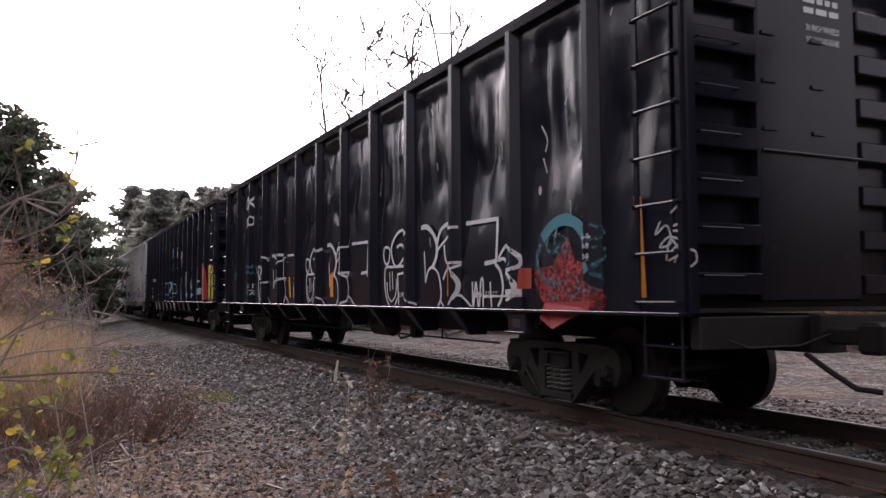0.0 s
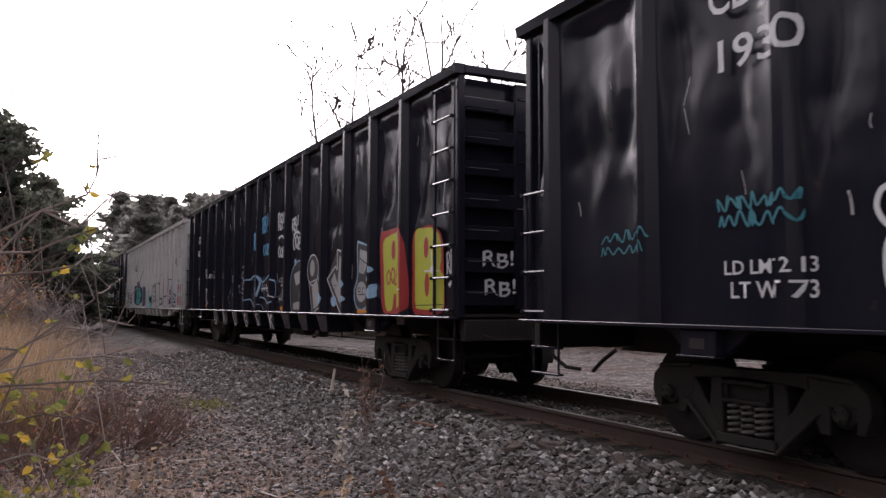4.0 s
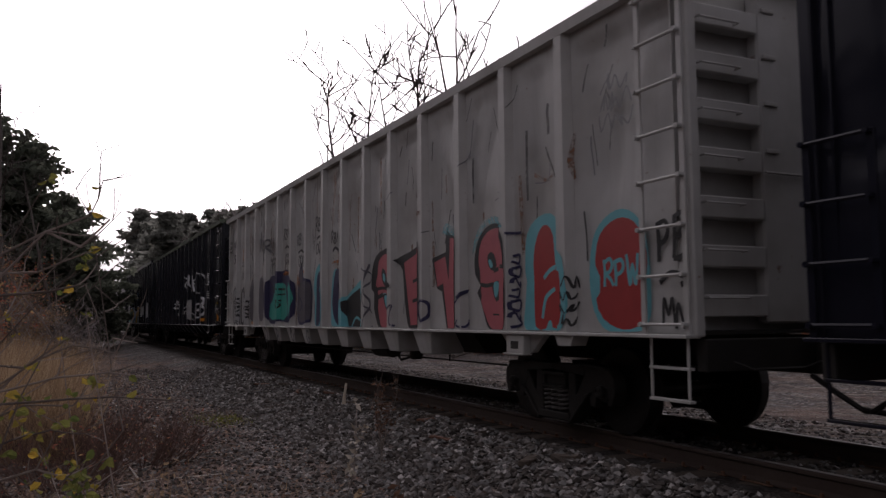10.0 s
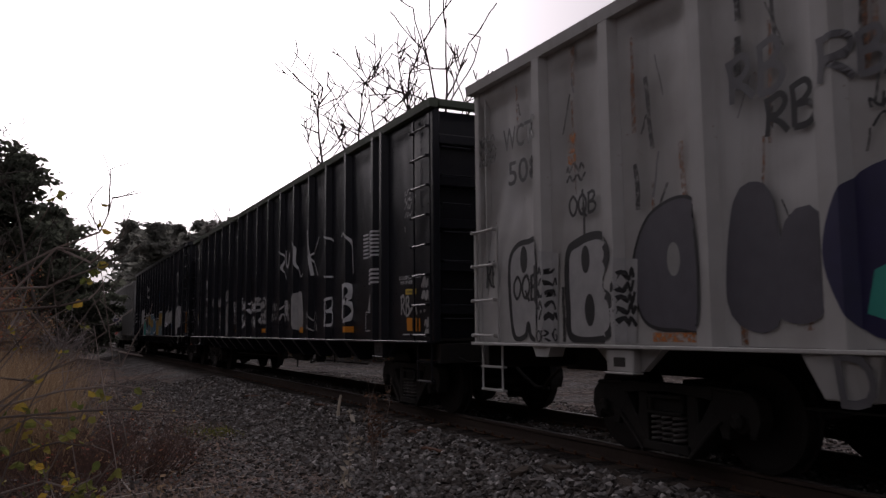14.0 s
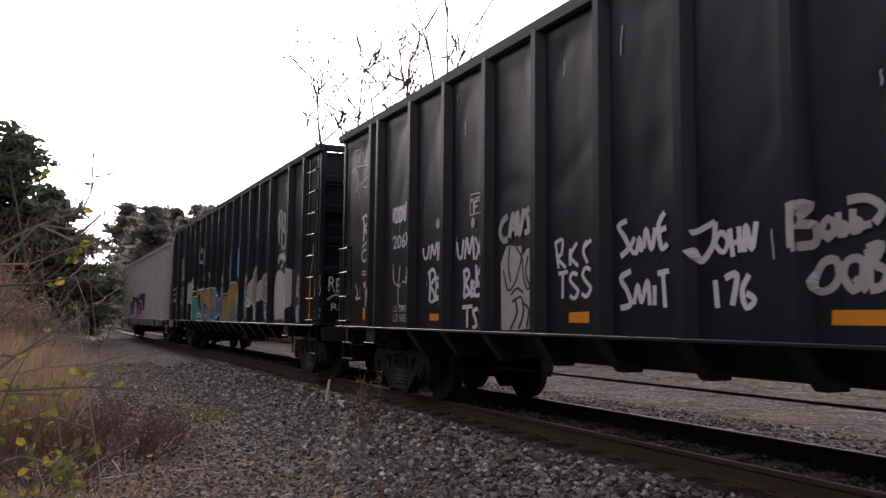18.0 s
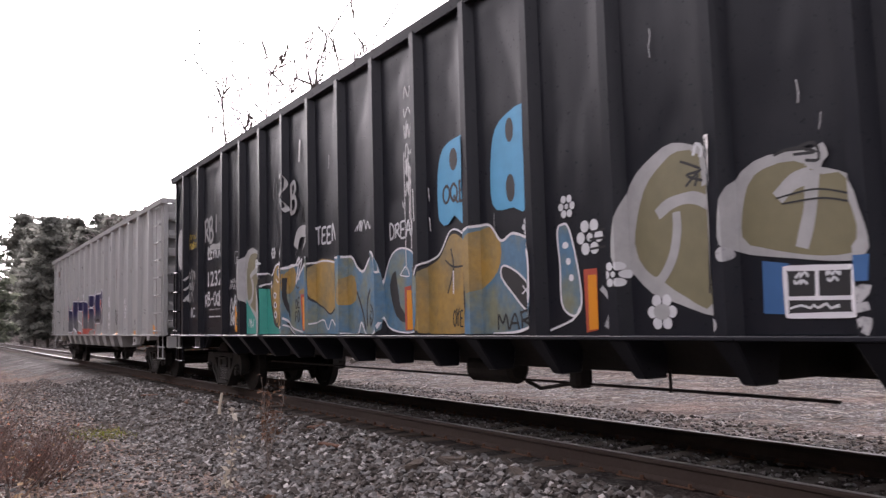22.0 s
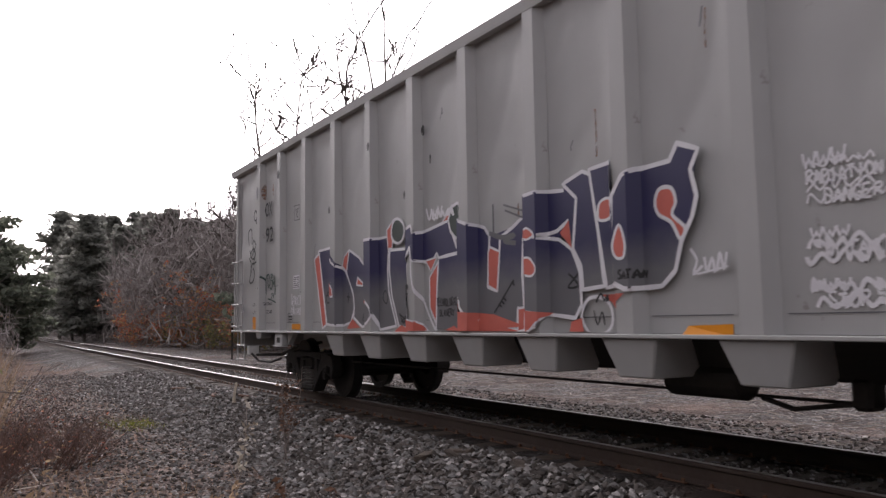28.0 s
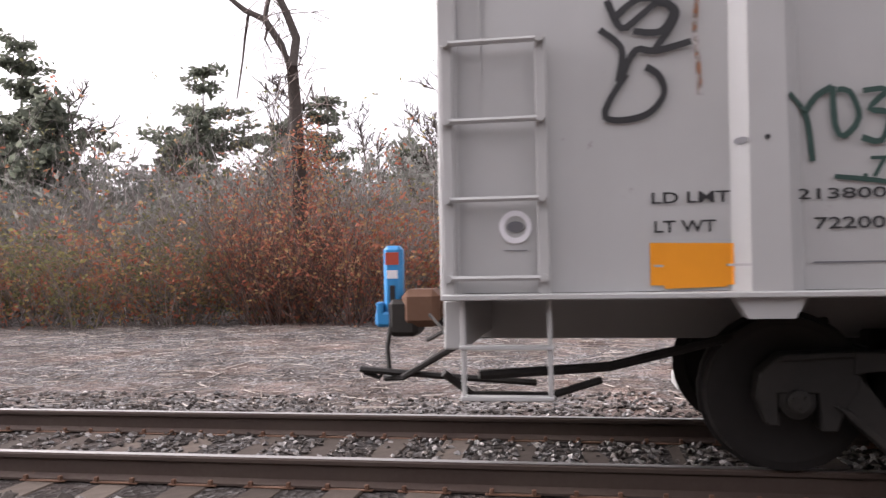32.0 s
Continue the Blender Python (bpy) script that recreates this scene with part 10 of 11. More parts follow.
def pine(x, y, h, seed, width=0.22, blades=14, size=0.3, label="dark green pine with layered boughs", bare=0.12, leaf=None, gap=1.0):
    rnd = random.Random(seed)
    tree = tagged(empty("pine_tree", pose(x, y, ground_z(x, y) - 0.1)), label, "tree", "pines")
    bm = bmesh.new()
    tube(bm, [(0, 0, 0), (rnd.uniform(-.2, .2), 0, h * 0.5), (rnd.uniform(-.3, .3), 0, h * 0.98)], 0.012 * h, 7, 0.03)
    part("trunk", bm, BARK, tree, smooth=True)
    vv, ff, bv, bf = [], [], [], []
    z = h * bare
    while z < h:
        k = (z / h - bare) / (1 - bare)
        reach = h * width * (1.05 - k) ** 0.75 * rnd.uniform(0.6, 1.2) + 0.2
        for _ in range(rnd.randint(4, 7)):
            a = rnd.uniform(0, 6.2832)
            d = Vector((math.cos(a), math.sin(a), rnd.uniform(-0.1, 0.4)))
            rr = reach * rnd.uniform(0.5, 1.15)
            limb(bv, bf, Vector((0, 0, z)), d, rr, 0.025 + 0.003 * h * (1 - k), 0, rnd)
            m = max(2, int(rr / (0.22 + 0.015 * h)))
            for i in range(m):
                q = (i + 0.7) / m
                tuft(vv, ff, Vector((0, 0, z)) + d * rr * q + Vector((0, 0, rnd.uniform(-0.15, 0.25))), 0.35 + 0.02 * h, blades, rnd, size, 0.45)
        z += gap * h * rnd.uniform(0.03, 0.055)
    part_mesh("bough_frame", raw("bough_frame", bv, bf, BARK), None, tree)
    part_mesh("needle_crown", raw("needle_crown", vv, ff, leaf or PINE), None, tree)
    return tree


def bush(x, y, w, h, seed, leaf, n, size, label, name="bush", stems=14, group="undergrowth", thick=0.010, lean=(0, 0), wood=None):
    rnd = random.Random(seed)
    b = tagged(empty(name, pose(x, y, ground_z(x, y) - 0.03)), label, "bush", group)
    sv, sf, lv, lf = [], [], [], []
    for _ in range(stems):
        a, q = rnd.uniform(0, 6.2832), rnd.uniform(0, 0.5)
        p = Vector((math.cos(a) * w * q, math.sin(a) * w * q, 0))
        d = Vector((math.cos(a) * w * 0.5 + lean[0], math.sin(a) * w * 0.5 + lean[1], h * rnd.uniform(0.5, 1.2)))
        limb(sv, sf, p, d, h * rnd.uniform(0.5, 1.0), thick + 0.003 * h, 2, rnd, 0.55, (3, 5), 0.08, least=thick * 0.4)
    for _ in range(n):
        v = Vector(sv[rnd.randrange(len(sv))])
        tuft(lv, lf, v, 0.25, 3, rnd, size, 0.8)
    tagged(part_mesh("stem_thicket", raw("stem_thicket", sv, sf, wood or TWIG), None, b), kind="stuff")
    if n:
        tagged(part_mesh("leaf_cover", raw("leaf_cover", lv, lf, leaf), None, b), kind="stuff")
    return b


def wood_edge(y):
    return max(10.5, 22 - 0.21 * y) if y > 0 else 22 + 0.05 * y


# bare trees that stand over the train
for i, (az, dist, h) in enumerate(((18.5, 50, 18.5), (20.4, 52, 19.5), (22.3, 50, 19), (23.9, 54, 20), (26.0, 50, 22), (28.4, 50, 21.5), (30.8, 47, 18), (16.4, 60, 12))):
    bare_tree(dist * math.sin(radians(az)), dist * math.cos(radians(az)), 0.94 * h, 40 + i, dense=0.8, trunk=0.009, least=0.04, low=0.42, kids=(2, 3), wide=1.2)
# the vine-hung dead tree opposite, forked high up
dead = tagged(empty("dead_tree", pose(22.6, 7.6, ground_z(22.6, 7.6) - 0.1)), "dead crooked forked tree hung with dry vines", "tree", "bare trees along the line")
for name, pts, r0, r1 in (("trunk", [(0, -0.05, 0), (0, 0, 2.2), (0.05, 0.02, 4.3), (0, 0.1, 6.3), (0, 0.18, 7.45)], 0.25, 0.17),
                          ("fork", [(0, 0.18, 7.3), (0.05, 0.06, 8.3), (0.1, 0.3, 8.9), (0.1, 0.6, 9.6), (0.1, 0.85, 10.6), (0.2, 0.8, 12.0)], 0.15, 0.06),
                          ("fork", [(0, 0.18, 7.3), (0, 0.5, 8.1), (0, 1.0, 8.9), (0, 1.6, 9.2), (0, 2.2, 9.7), (0, 2.6, 10.6)], 0.13, 0.05),
                          ("fork", [(0, 1.0, 8.9), (0.1, 0.85, 9.9), (0.1, 1.1, 11.2)], 0.08, 0.04),
                          ("limb", [(0, 1.5, 9.1), (0, 1.62, 8.4), (0, 1.72, 7.6), (0, 1.9, 6.6)], 0.05, 0.02),
                          ("limb", [(0, 0.9, 8.7), (0, 1.0, 8.3), (0, 0.8, 7.9)], 0.05, 0.02)):
    bm = bmesh.new()
    tube(bm, pts, r0, 8, r1)
    part(name, bm, BOUGH, dead, smooth=True)
rnd = random.Random(5)
vv, ff = [], []
for i in range(60):
    z = rnd.uniform(2.0, 10.2)
    limb(vv, ff, Vector((rnd.gauss(0, 0.12), (0.02 if z < 7 else 0.25 * (z - 7)) + rnd.gauss(0, 0.25), z)), Vector((rnd.uniform(-1, 1), rnd.uniform(-1, 1), rnd.uniform(-1.4, 0.3))), rnd.uniform(0.4, 1.5), 0.022, 1, rnd, 0.6, (2, 3), -0.3, least=0.012)
part_mesh("bare_vines", raw("bare_vines", vv, ff, TWIG), None, dead)
vv, ff = [], []
for i in range(620):
    q = rnd.random() ** 1.4
    z = 0.4 + 5.2 * q
    tuft(vv, ff, Vector((rnd.gauss(-0.2, 0.5 * (1.1 - q)), rnd.gauss(-0.3, 1.5 * (1.05 - q)), z)), 0.5, 5, rnd, 0.06, 1.0)
part_mesh("vine_cover", raw("vine_cover", vv, ff, RUSSET), None, dead)
# the big pine by the line, evergreens beside it
pine(-1.5, 50, 11.3, 3, 0.40, 20, 0.24, bare=0.2)
pine(-3.6, 51, 12.6, 4, 0.38, 16, 0.26, bare=0.2)
pine(0.3, 55, 9.6, 7, 0.40, 16, 0.26, bare=0.2)
pine(1.4, 58, 5.6, 8, 0.48, 14, 0.22)
pine(-6.5, 46, 12, 9, 0.36, 10, 0.3)
pine(2.6, 95, 9, 5, 0.35, 10, 0.35)
pine(0.4, 88, 8, 6, 0.4, 10, 0.35)
bare_tree(-0.1, 40, 8.5, 31, dense=0.6, least=0.012, label="slim leaning bare tree beside the pine")
bare_tree(-1.5, 33, 10.5, 32, dense=0.6, least=0.012, label="slim leaning bare tree beside the pine")
# the far wood, haze-paled pines and bare crowns
rnd = random.Random(12)
for i in range(15):
    q = i / 14.0
    az = radians(4.9 + 10.5 * q)
    d = 112 - 14 * (i % 3) + rnd.uniform(-4, 4)
    pine(d * math.sin(az), d * math.cos(az), d * 0.141 * rnd.uniform(0.93, 1.06), 70 + i, rnd.uniform(0.26, 0.34), 16, 0.34, label="broad round-topped pine in the far wood", bare=0.1, leaf=HAZEPINE)
for i in range(18):
    y = rnd.uniform(60, 160)
    bare_tree(wood_edge(y) + rnd.uniform(-1, 16), y, 6.5 + 0.06 * y * rnd.uniform(0.8, 1.15), 140 + i, dense=1.0, least=0.026, trunk=0.007, low=0.2)
# evergreens and thin trees of the wood beside the line
for i, (x, y, h, w) in enumerate(((14.6, 39, 10.4, 0.34), (17.0, 36, 8.6, 0.32), (19.4, 33, 7.6, 0.34), (16.6, 44, 9, 0.3), (21.5, 35, 8, 0.32), (24, 30, 7.5, 0.34), (27, 24, 7.5, 0.34), (30, 21, 8.5, 0.3),
                                  (44, 33, 16.5, 0.34), (50, 24, 15, 0.32), (53, 16.5, 13, 0.3), (34, 26, 8.5, 0.34), (33, 17, 7, 0.36), (38, 14, 8.5, 0.3), (41, 20, 9.5, 0.3), (45, 9, 8.5, 0.3), (40, 3, 8, 0.3), (34, -6, 9, 0.3))):
    tall = i in (8, 9, 10)
    pine(x, y, h, 300 + i, w, 11 if i < 5 else 16 if tall else 7, 0.24 if i < 5 else 0.26, bare=0.12 if i < 8 else 0.5 if tall else 0.35, gap=2.0 if tall else 1.0,
         label="tall open pine with flat layered boughs" if tall else "dark green pine with layered boughs")
for i in range(20):
    y = rnd.uniform(-8, 44)
    bare_tree(wood_edge(y) + rnd.uniform(3, 20), y, rnd.uniform(5.5, 9), 330 + i, dense=1.1, least=0.018, trunk=0.006, low=0.15)
# undergrowth along the wood's edge
for i in range(40):
    y = -9 + 2.0 * i
    x = wood_edge(y) + rnd.uniform(0.5, 2.5)
    warm = rnd.random()
    near = y < 34
    leaf, text = (RUSSET, "tangle of russet brush at the wood's edge") if warm < 0.6 else (OLIVE, "tangle of dull olive brush at the wood's edge")
    bush(x, y, 2.6, rnd.uniform(1.5, 3.2), 200 + i, leaf, 420 if near else 260, 0.075 if near else 0.11, text, stems=20 if near else 12)
for i in range(14):
    y = -6 + 2.4 * i
    bush(wood_edge(y) + rnd.uniform(2.5, 5), y, 3.2, rnd.uniform(3.2, 4.8), 260 + i, OLIVE if i % 3 else RUSSET, 160, 0.07, "tall grey thicket with few leaves behind the brush", stems=20, wood=BRUSH)
# dry brush on the near side of the line, beyond the camera
for i in range(26):
    y = 27 + 1.9 * i
    bush(-2.0 + 0.035 * (y - 27) - rnd.uniform(0, 2.6), y, 2.2, rnd.uniform(1.6, 3.4), 280 + i, STRAW if i % 3 else RUSSET, 700 if i < 12 else 350, 0.06, "dry straw-coloured brush beside the track", stems=20)
for i in range(9):
    y = 17 + 1.6 * i
    bush(-2.6 - rnd.uniform(0, 2.0), y, 1.6, rnd.uniform(0.7, 1.5), 380 + i, RUSSET if i % 2 else STRAW, 300, 0.04, "low dry brush beside the track", stems=16)
bush(0.95, 10.6, 1.0, 0.55, 297, RUSSET, 60, 0.02, "low dark reddish brush on the gravel", stems=70, thick=0.004, wood=REDSTEM)
bush(0.35, 11.4, 0.9, 0.6, 298, RUSSET, 60, 0.02, "low dark reddish brush on the gravel", stems=60, thick=0.004, wood=REDSTEM)
bush(0.0, 9.4, 1.0, 0.55, 299, RUSSET, 60, 0.02, "low dark reddish brush on the gravel", stems=60, thick=0.004, wood=REDSTEM)
bush(21.4, 7.5, 2.6, 3.1, 301, RUSSET, 1300, 0.055, "tall mound of red-brown vines round the dead tree", stems=90, thick=0.008, wood=REDSTEM)
bush(20.6, 5.6, 2.4, 2.2, 302, RUSSET, 1000, 0.05, "russet brush with dry leaves before the wood", stems=60, thick=0.008, wood=REDSTEM)
bush(20.9, 10.4, 2.2, 2.3, 303, OLIVE, 800, 0.06, "olive and yellowing shrub before the wood", stems=50, thick=0.008)
# unseen woods that close the place, added to darken what the cars reflect
for i in range(20):
    a = radians(150 + 190 * i / 19.0)
    d = rnd.uniform(42, 60)
    pine(d * math.cos(a) - 1, d * math.sin(a) - 2, rnd.uniform(8, 12), 400 + i, 0.36, 4, 0.6)
for i in range(12):
    pine(-10 - rnd.uniform(0, 5), 14 + 4.2 * i, rnd.uniform(8.5, 11.5), 440 + i, 0.36, 7, 0.42)
# unseen pine rows on the near side, added to dim the car sides
for i in range(16):
    pine(-17 - 3.4 * (i % 3) - rnd.uniform(0, 1.5), -26 + 3.5 * i, rnd.uniform(9.5, 12.5), 470 + i, 0.34, 5, 0.62, bare=0.06)


# the wood itself: twigs and needles too many to count
def wood_mass(name, label, mat, n, y0, y1, back, depth, height, seed, length, width, rise=1.0, side=1, low=0.0):
    rnd = random.Random(seed)
    vv, ff = [], []
    for _ in range(n):
        y = rnd.uniform(y0, y1)
        k = rnd.random()
        x = wood_edge(y) + back + depth * k if side > 0 else -back - depth * k
        top = height * (0.72 + 0.5 * noise.noise(Vector((x * 0.22, y * 0.22, seed))) + 0.22 * noise.noise(Vector((x * 0.9, y * 0.9, seed)))) * (0.75 + 0.35 * k)
        z = ground_z(x, y) + top * (low + (1 - low) * rnd.random() ** 0.8)
        d = Vector((rnd.uniform(-1, 1), rnd.uniform(-1, 1), rnd.uniform(-0.2, 1.3) * rise)).normalized()
        s = d.cross(Vector((rnd.uniform(-1, 1), rnd.uniform(-1, 1), 0.2))).normalized() * width * rnd.uniform(0.6, 1.4)
        d = d * length * rnd.uniform(0.4, 1.3)
        i = len(vv)
        c = Vector((x, y, z))
        vv += [tuple(c - s), tuple(c + s), tuple(c + d + s * 0.3), tuple(c + d - s * 0.3)]
        ff.append((i, i + 1, i + 2, i + 3))
    return tagged(new(name, raw(name, vv, ff, mat)), label, "woods", kind="stuff")


wood_mass("bare_wood", "grey-brown tangle of bare saplings beyond the track", BRUSH, 40000, -22, 60, 5.0, 22, 7.2, 1, 0.9, 0.018, 1.6)
# this mass and the next carry the haze in their needle colour
wood_mass("evergreen_understory", "dull green evergreen undergrowth beyond the track", HAZEPINE, 42000, -22, 60, 5, 18, 6.4, 2, 0.30, 0.075, 0.6)
wood_mass("grey_wood", "dense grey-green wood behind the dead tree", HAZEPINE, 36000, -10, 24, 7, 9, 6.6, 9, 0.34, 0.10, 0.9)
wood_mass("russet_undergrowth", "russet leaves on the brush at the wood's edge", RUSSET, 13000, -22, 40, 0.0, 4, 2.7, 3, 0.11, 0.05, 0.4)
wood_mass("olive_undergrowth", "olive and yellow leaves on the brush at the wood's edge", OLIVE, 9000, -22, 40, 0.5, 6, 3.2, 6, 0.11, 0.05, 0.4)
wood_mass("distant_bare_wood", "grey-brown bare crowns of the far wood", BRUSH, 80000, 48, 190, -0.5, 18, 13.0, 4, 1.3, 0.045, 1.5)
wood_mass("brown_thicket", "brown dry thicket beside the pine", BRUSH, 16000, 30, 90, -1.6, 9, 3.2, 5, 0.5, 0.012, 1.5, side=-1)


# the bramble beside the camera: long arching canes with yellow and green leaves
def leaf_quad(vv, ff, c, d, s, rnd):
    a = d.normalized()
    b = a.cross(Vector((rnd.uniform(-1, 1), rnd.uniform(-1, 1), rnd.uniform(-1, 1)))).normalized()
    i = len(vv)
    up = a.cross(b) * 0.18 * s
    for p in (c, c + a * s * 0.35 + b * s * 0.36 + up, c + a * s * 0.75 + b * s * 0.24 + up, c + a * s, c + a * s * 0.75 - b * s * 0.24 + up, c + a * s * 0.35 - b * s * 0.36 + up):
        vv.append(tuple(p))
    ff += [(i, i + 1, i + 2, i + 3), (i, i + 3, i + 4, i + 5)]


bramble = tagged(empty("bramble", pose(-0.52, 3.0, -0.47)), "bramble with arching bare canes and yellowing leaves", "bush")
rnd = random.Random(21)
cv, cf, leaves = [], [], []


def cane(p, d, length, sag, r):
    """One arching cane, as a tapered tube; returns its points."""
    pts = [p]
    for k in range(10):
        d = (d.normalized() + Vector((0.03, rnd.uniform(-0.12, 0.12), -sag * (0.7 + 0.6 * rnd.random())))).normalized()
        if pts[-1].x > 0.55:
            d.x = -0.15
        if pts[-1].y < -0.4:
            d.y = 0.2
        pts.append(pts[-1] + d * length / 10)
    base = len(cv)
    for q, c in enumerate(pts):
        rr = r * (1 - 0.07 * q)
        for k in range(5):
            cv.append((c.x + rr * math.cos(1.2566 * k) * 0.7, c.y + rr * math.cos(1.2566 * k) * 0.7, c.z + rr * math.sin(1.2566 * k)))
    for q in range(10):
        for k in range(5):
            a, b = base + 5 * q + k, base + 5 * q + (k + 1) % 5
            cf.append((a, b, b + 5, a + 5))
    return pts


for i in range(34):
    p = Vector((rnd.uniform(-0.5, 0.22), rnd.uniform(-0.4, 1.2), 0))
    high = i % 3 == 0
    d = Vector((rnd.uniform(-0.1, 0.26), rnd.uniform(-0.3, 0.3), 1.0)) if high else Vector((rnd.uniform(-0.15, 0.28), rnd.uniform(-0.4, 0.4), 0.9))
    pts = cane(p, d, rnd.uniform(1.9, 2.5) if high else rnd.uniform(1.1, 1.7), rnd.uniform(0.10, 0.17) if high else rnd.uniform(0.13, 0.24), 0.0065)
    for q in range(4, 10, 2):
        if rnd.random() < 0.7:
            limb(cv, cf, pts[q], Vector((rnd.uniform(-0.6, 0.5), rnd.uniform(-0.1, 0.4), rnd.uniform(-0.3, 0.8))), rnd.uniform(0.12, 0.28), 0.0035, 1, rnd, 0.6, (1, 2), 0.0, least=0.0018)
    for q in range(3, 11):
        if pts[q].x < 0.6 and rnd.random() < (0.25 if pts[q].z > 1.5 else 0.9):
            for _ in range(rnd.randint(2, 5)):
                dd = Vector((rnd.uniform(-1, 1), rnd.uniform(-1, 1), rnd.uniform(-0.7, 0.5)))
                leaves.append((pts[q], dd, rnd.uniform(0.024, 0.048)))
# the long bare canes that reach out over the gravel
for pts, tips in (([(0.25, -0.4, 1.85), (0.41, -0.4, 1.95), (0.52, -0.4, 2.0), (0.54, -0.4, 2.05), (0.55, -0.4, 2.1)], 1),
                  ([(0.41, -0.4, 1.95), (0.50, -0.4, 1.91), (0.57, -0.4, 1.99)], 0),
                  ([(0.22, -0.2, 1.84), (0.39, -0.2, 1.85), (0.45, -0.2, 1.88), (0.54, -0.2, 1.92)], 2),
                  ([(0.2, 0.0, 1.47), (0.45, 0.0, 1.53), (0.60, 0.0, 1.54), (0.72, 0.0, 1.52)], 1),
                  ([(0.2, 0.0, 1.45), (0.40, 0.0, 1.59), (0.49, 0.0, 1.63), (0.56, 0.0, 1.62), (0.62, 0.0, 1.60), (0.61, 0.0, 1.65)], 0),
                  ([(0.2, -0.1, 1.46), (0.50, -0.1, 1.47), (0.62, -0.1, 1.47), (0.79, -0.1, 1.45)], 1),
                  ([(0.22, -0.3, 1.77), (0.42, -0.3, 1.79), (0.50, -0.3, 1.81)], 1),
                  ([(0.2, 0.0, 1.2), (0.40, 0.0, 1.25), (0.48, 0.0, 1.22), (0.56, 0.0, 1.18)], 8),
                  ([(0.15, 0.05, 1.0), (0.33, 0.05, 1.08), (0.43, 0.05, 1.10)], 8),
                  ([(0.2, -0.1, 1.3), (0.34, -0.1, 1.36), (0.44, -0.1, 1.38)], 7),
                  ([(0.18, 0.1, 1.36), (0.36, 0.1, 1.44), (0.50, 0.1, 1.43)], 6),
                  ([(0.15, -0.05, 0.85), (0.32, -0.05, 0.92), (0.42, -0.05, 0.9)], 6)):
    pts = [(-0.25, pts[0][1] + 0.1, 0.0), (0.0, pts[0][1] + 0.05, 0.75 * pts[0][2])] + pts
    start = len(cv)
    for q, c in enumerate(pts):
        rr = 0.0048 * (1 - 0.085 * q)
        for k in range(5):
            cv.append((c[0] + rr * math.cos(1.2566 * k) * 0.7, c[1] + rr * math.cos(1.2566 * k) * 0.7, c[2] + rr * math.sin(1.2566 * k)))
    for q in range(len(pts) - 1):
        for k in range(5):
            a, b = start + 5 * q + k, start + 5 * q + (k + 1) % 5
            cf.append((a, b, b + 5, a + 5))
    for c in pts[3:]:
        if rnd.random() < 0.8:
            limb(cv, cf, Vector(c), Vector((rnd.uniform(-0.2, 0.6), rnd.uniform(-0.3, 0.3), rnd.uniform(-0.2, 0.8))), rnd.uniform(0.05, 0.16), 0.003, 1, rnd, 0.6, (1, 2), 0.0, least=0.0014)
    for k in range(3 * tips):
        c = Vector(pts[-2 if rnd.random() < 0.6 else -3]).lerp(Vector(pts[-1]), rnd.random()) + Vector((rnd.gauss(0, 0.035), rnd.gauss(0, 0.04), rnd.gauss(0, 0.04))) * (1 if tips > 3 else 0)
        leaves.append((c, Vector((rnd.uniform(-1, 1), rnd.uniform(-1, 1), rnd.uniform(-0.7, 0.5))), rnd.uniform(0.022, 0.042)))
part_mesh("cane_tangle", raw("cane_tangle", cv, cf, TWIG), None, bramble)
leaf_meshes = []
for k in range(4):
    lv, lf = [], []
    leaf_quad(lv, lf, Vector((0, 0, 0)), Vector((0, 1, 0)), 1.0, rnd)
    leaf_meshes.append(raw("leaf", lv, lf, YELLOW))
for i, (p, d, size) in enumerate(leaves):
    o = part_mesh("leaf", leaf_meshes[i % 4], None, bramble)
    q = d.to_track_quat("Y", "Z").to_euler()
    o.location, o.rotation_euler, o.scale = p, q, (size, size, size)


# dry weeds on the gravel, each a stalk with seed heads
def weed(x, y, h, seed, mat, label, heads=6, curl=0.0, fluff=0.03, name="dry_weed", tip=False):
    rnd = random.Random(seed)
    w = tagged(empty(name, pose(x, y, ground_z(x, y) - 0.02)), label, "weed", "dry weeds")
    vv, ff, hv, hf = [], [], [], []
    for i in range(2 if heads > 4 else 1):
        limb(vv, ff, Vector((rnd.uniform(-0.04, 0.04), 0, 0)), Vector((rnd.uniform(-0.12, 0.12), rnd.uniform(-0.1, 0.1), 1)), h * rnd.uniform(0.8, 1.0), 0.006, 1, rnd, 0.45, (heads, heads + 2), 0.3, 4, 0.35, 5, 0.0025)
    for i in range(heads * 7):
        v = Vector(vv[rnd.randrange(len(vv))])
        if v.z > 0.4 * h:
            tuft(hv, hf, v, 0.05, 3, rnd, fluff, 0.8)
    tagged(part_mesh("stalk", raw("stalk", vv, ff, TWIG), None, w), kind="stuff")
    if hf:
        tagged(part_mesh("seed_fluff", raw("seed_fluff", hv, hf, mat), None, w), kind="stuff")
    if tip or curl:
        bm = bmesh.new()
        if tip:
            tube(bm, [(0.0, 0, h * 0.9), (0.005, 0, h * 0.95), (0.02, 0, h + 0.03)], 0.014, 6, 0.009)
        else:
            tube(bm, [(0, 0, 0), (0.0, 0, h * 0.6)] + [(curl * (1 - math.cos(a)), 0, h * 0.75 + curl * math.sin(a)) for a in (0.0, 0.5, 1.0, 1.5, 2.0, 2.5, 3.0, 3.4)], 0.005, 5, 0.004)
        part("pale_blade", bm, PALE, w, "pale dry curled blade")
    return w


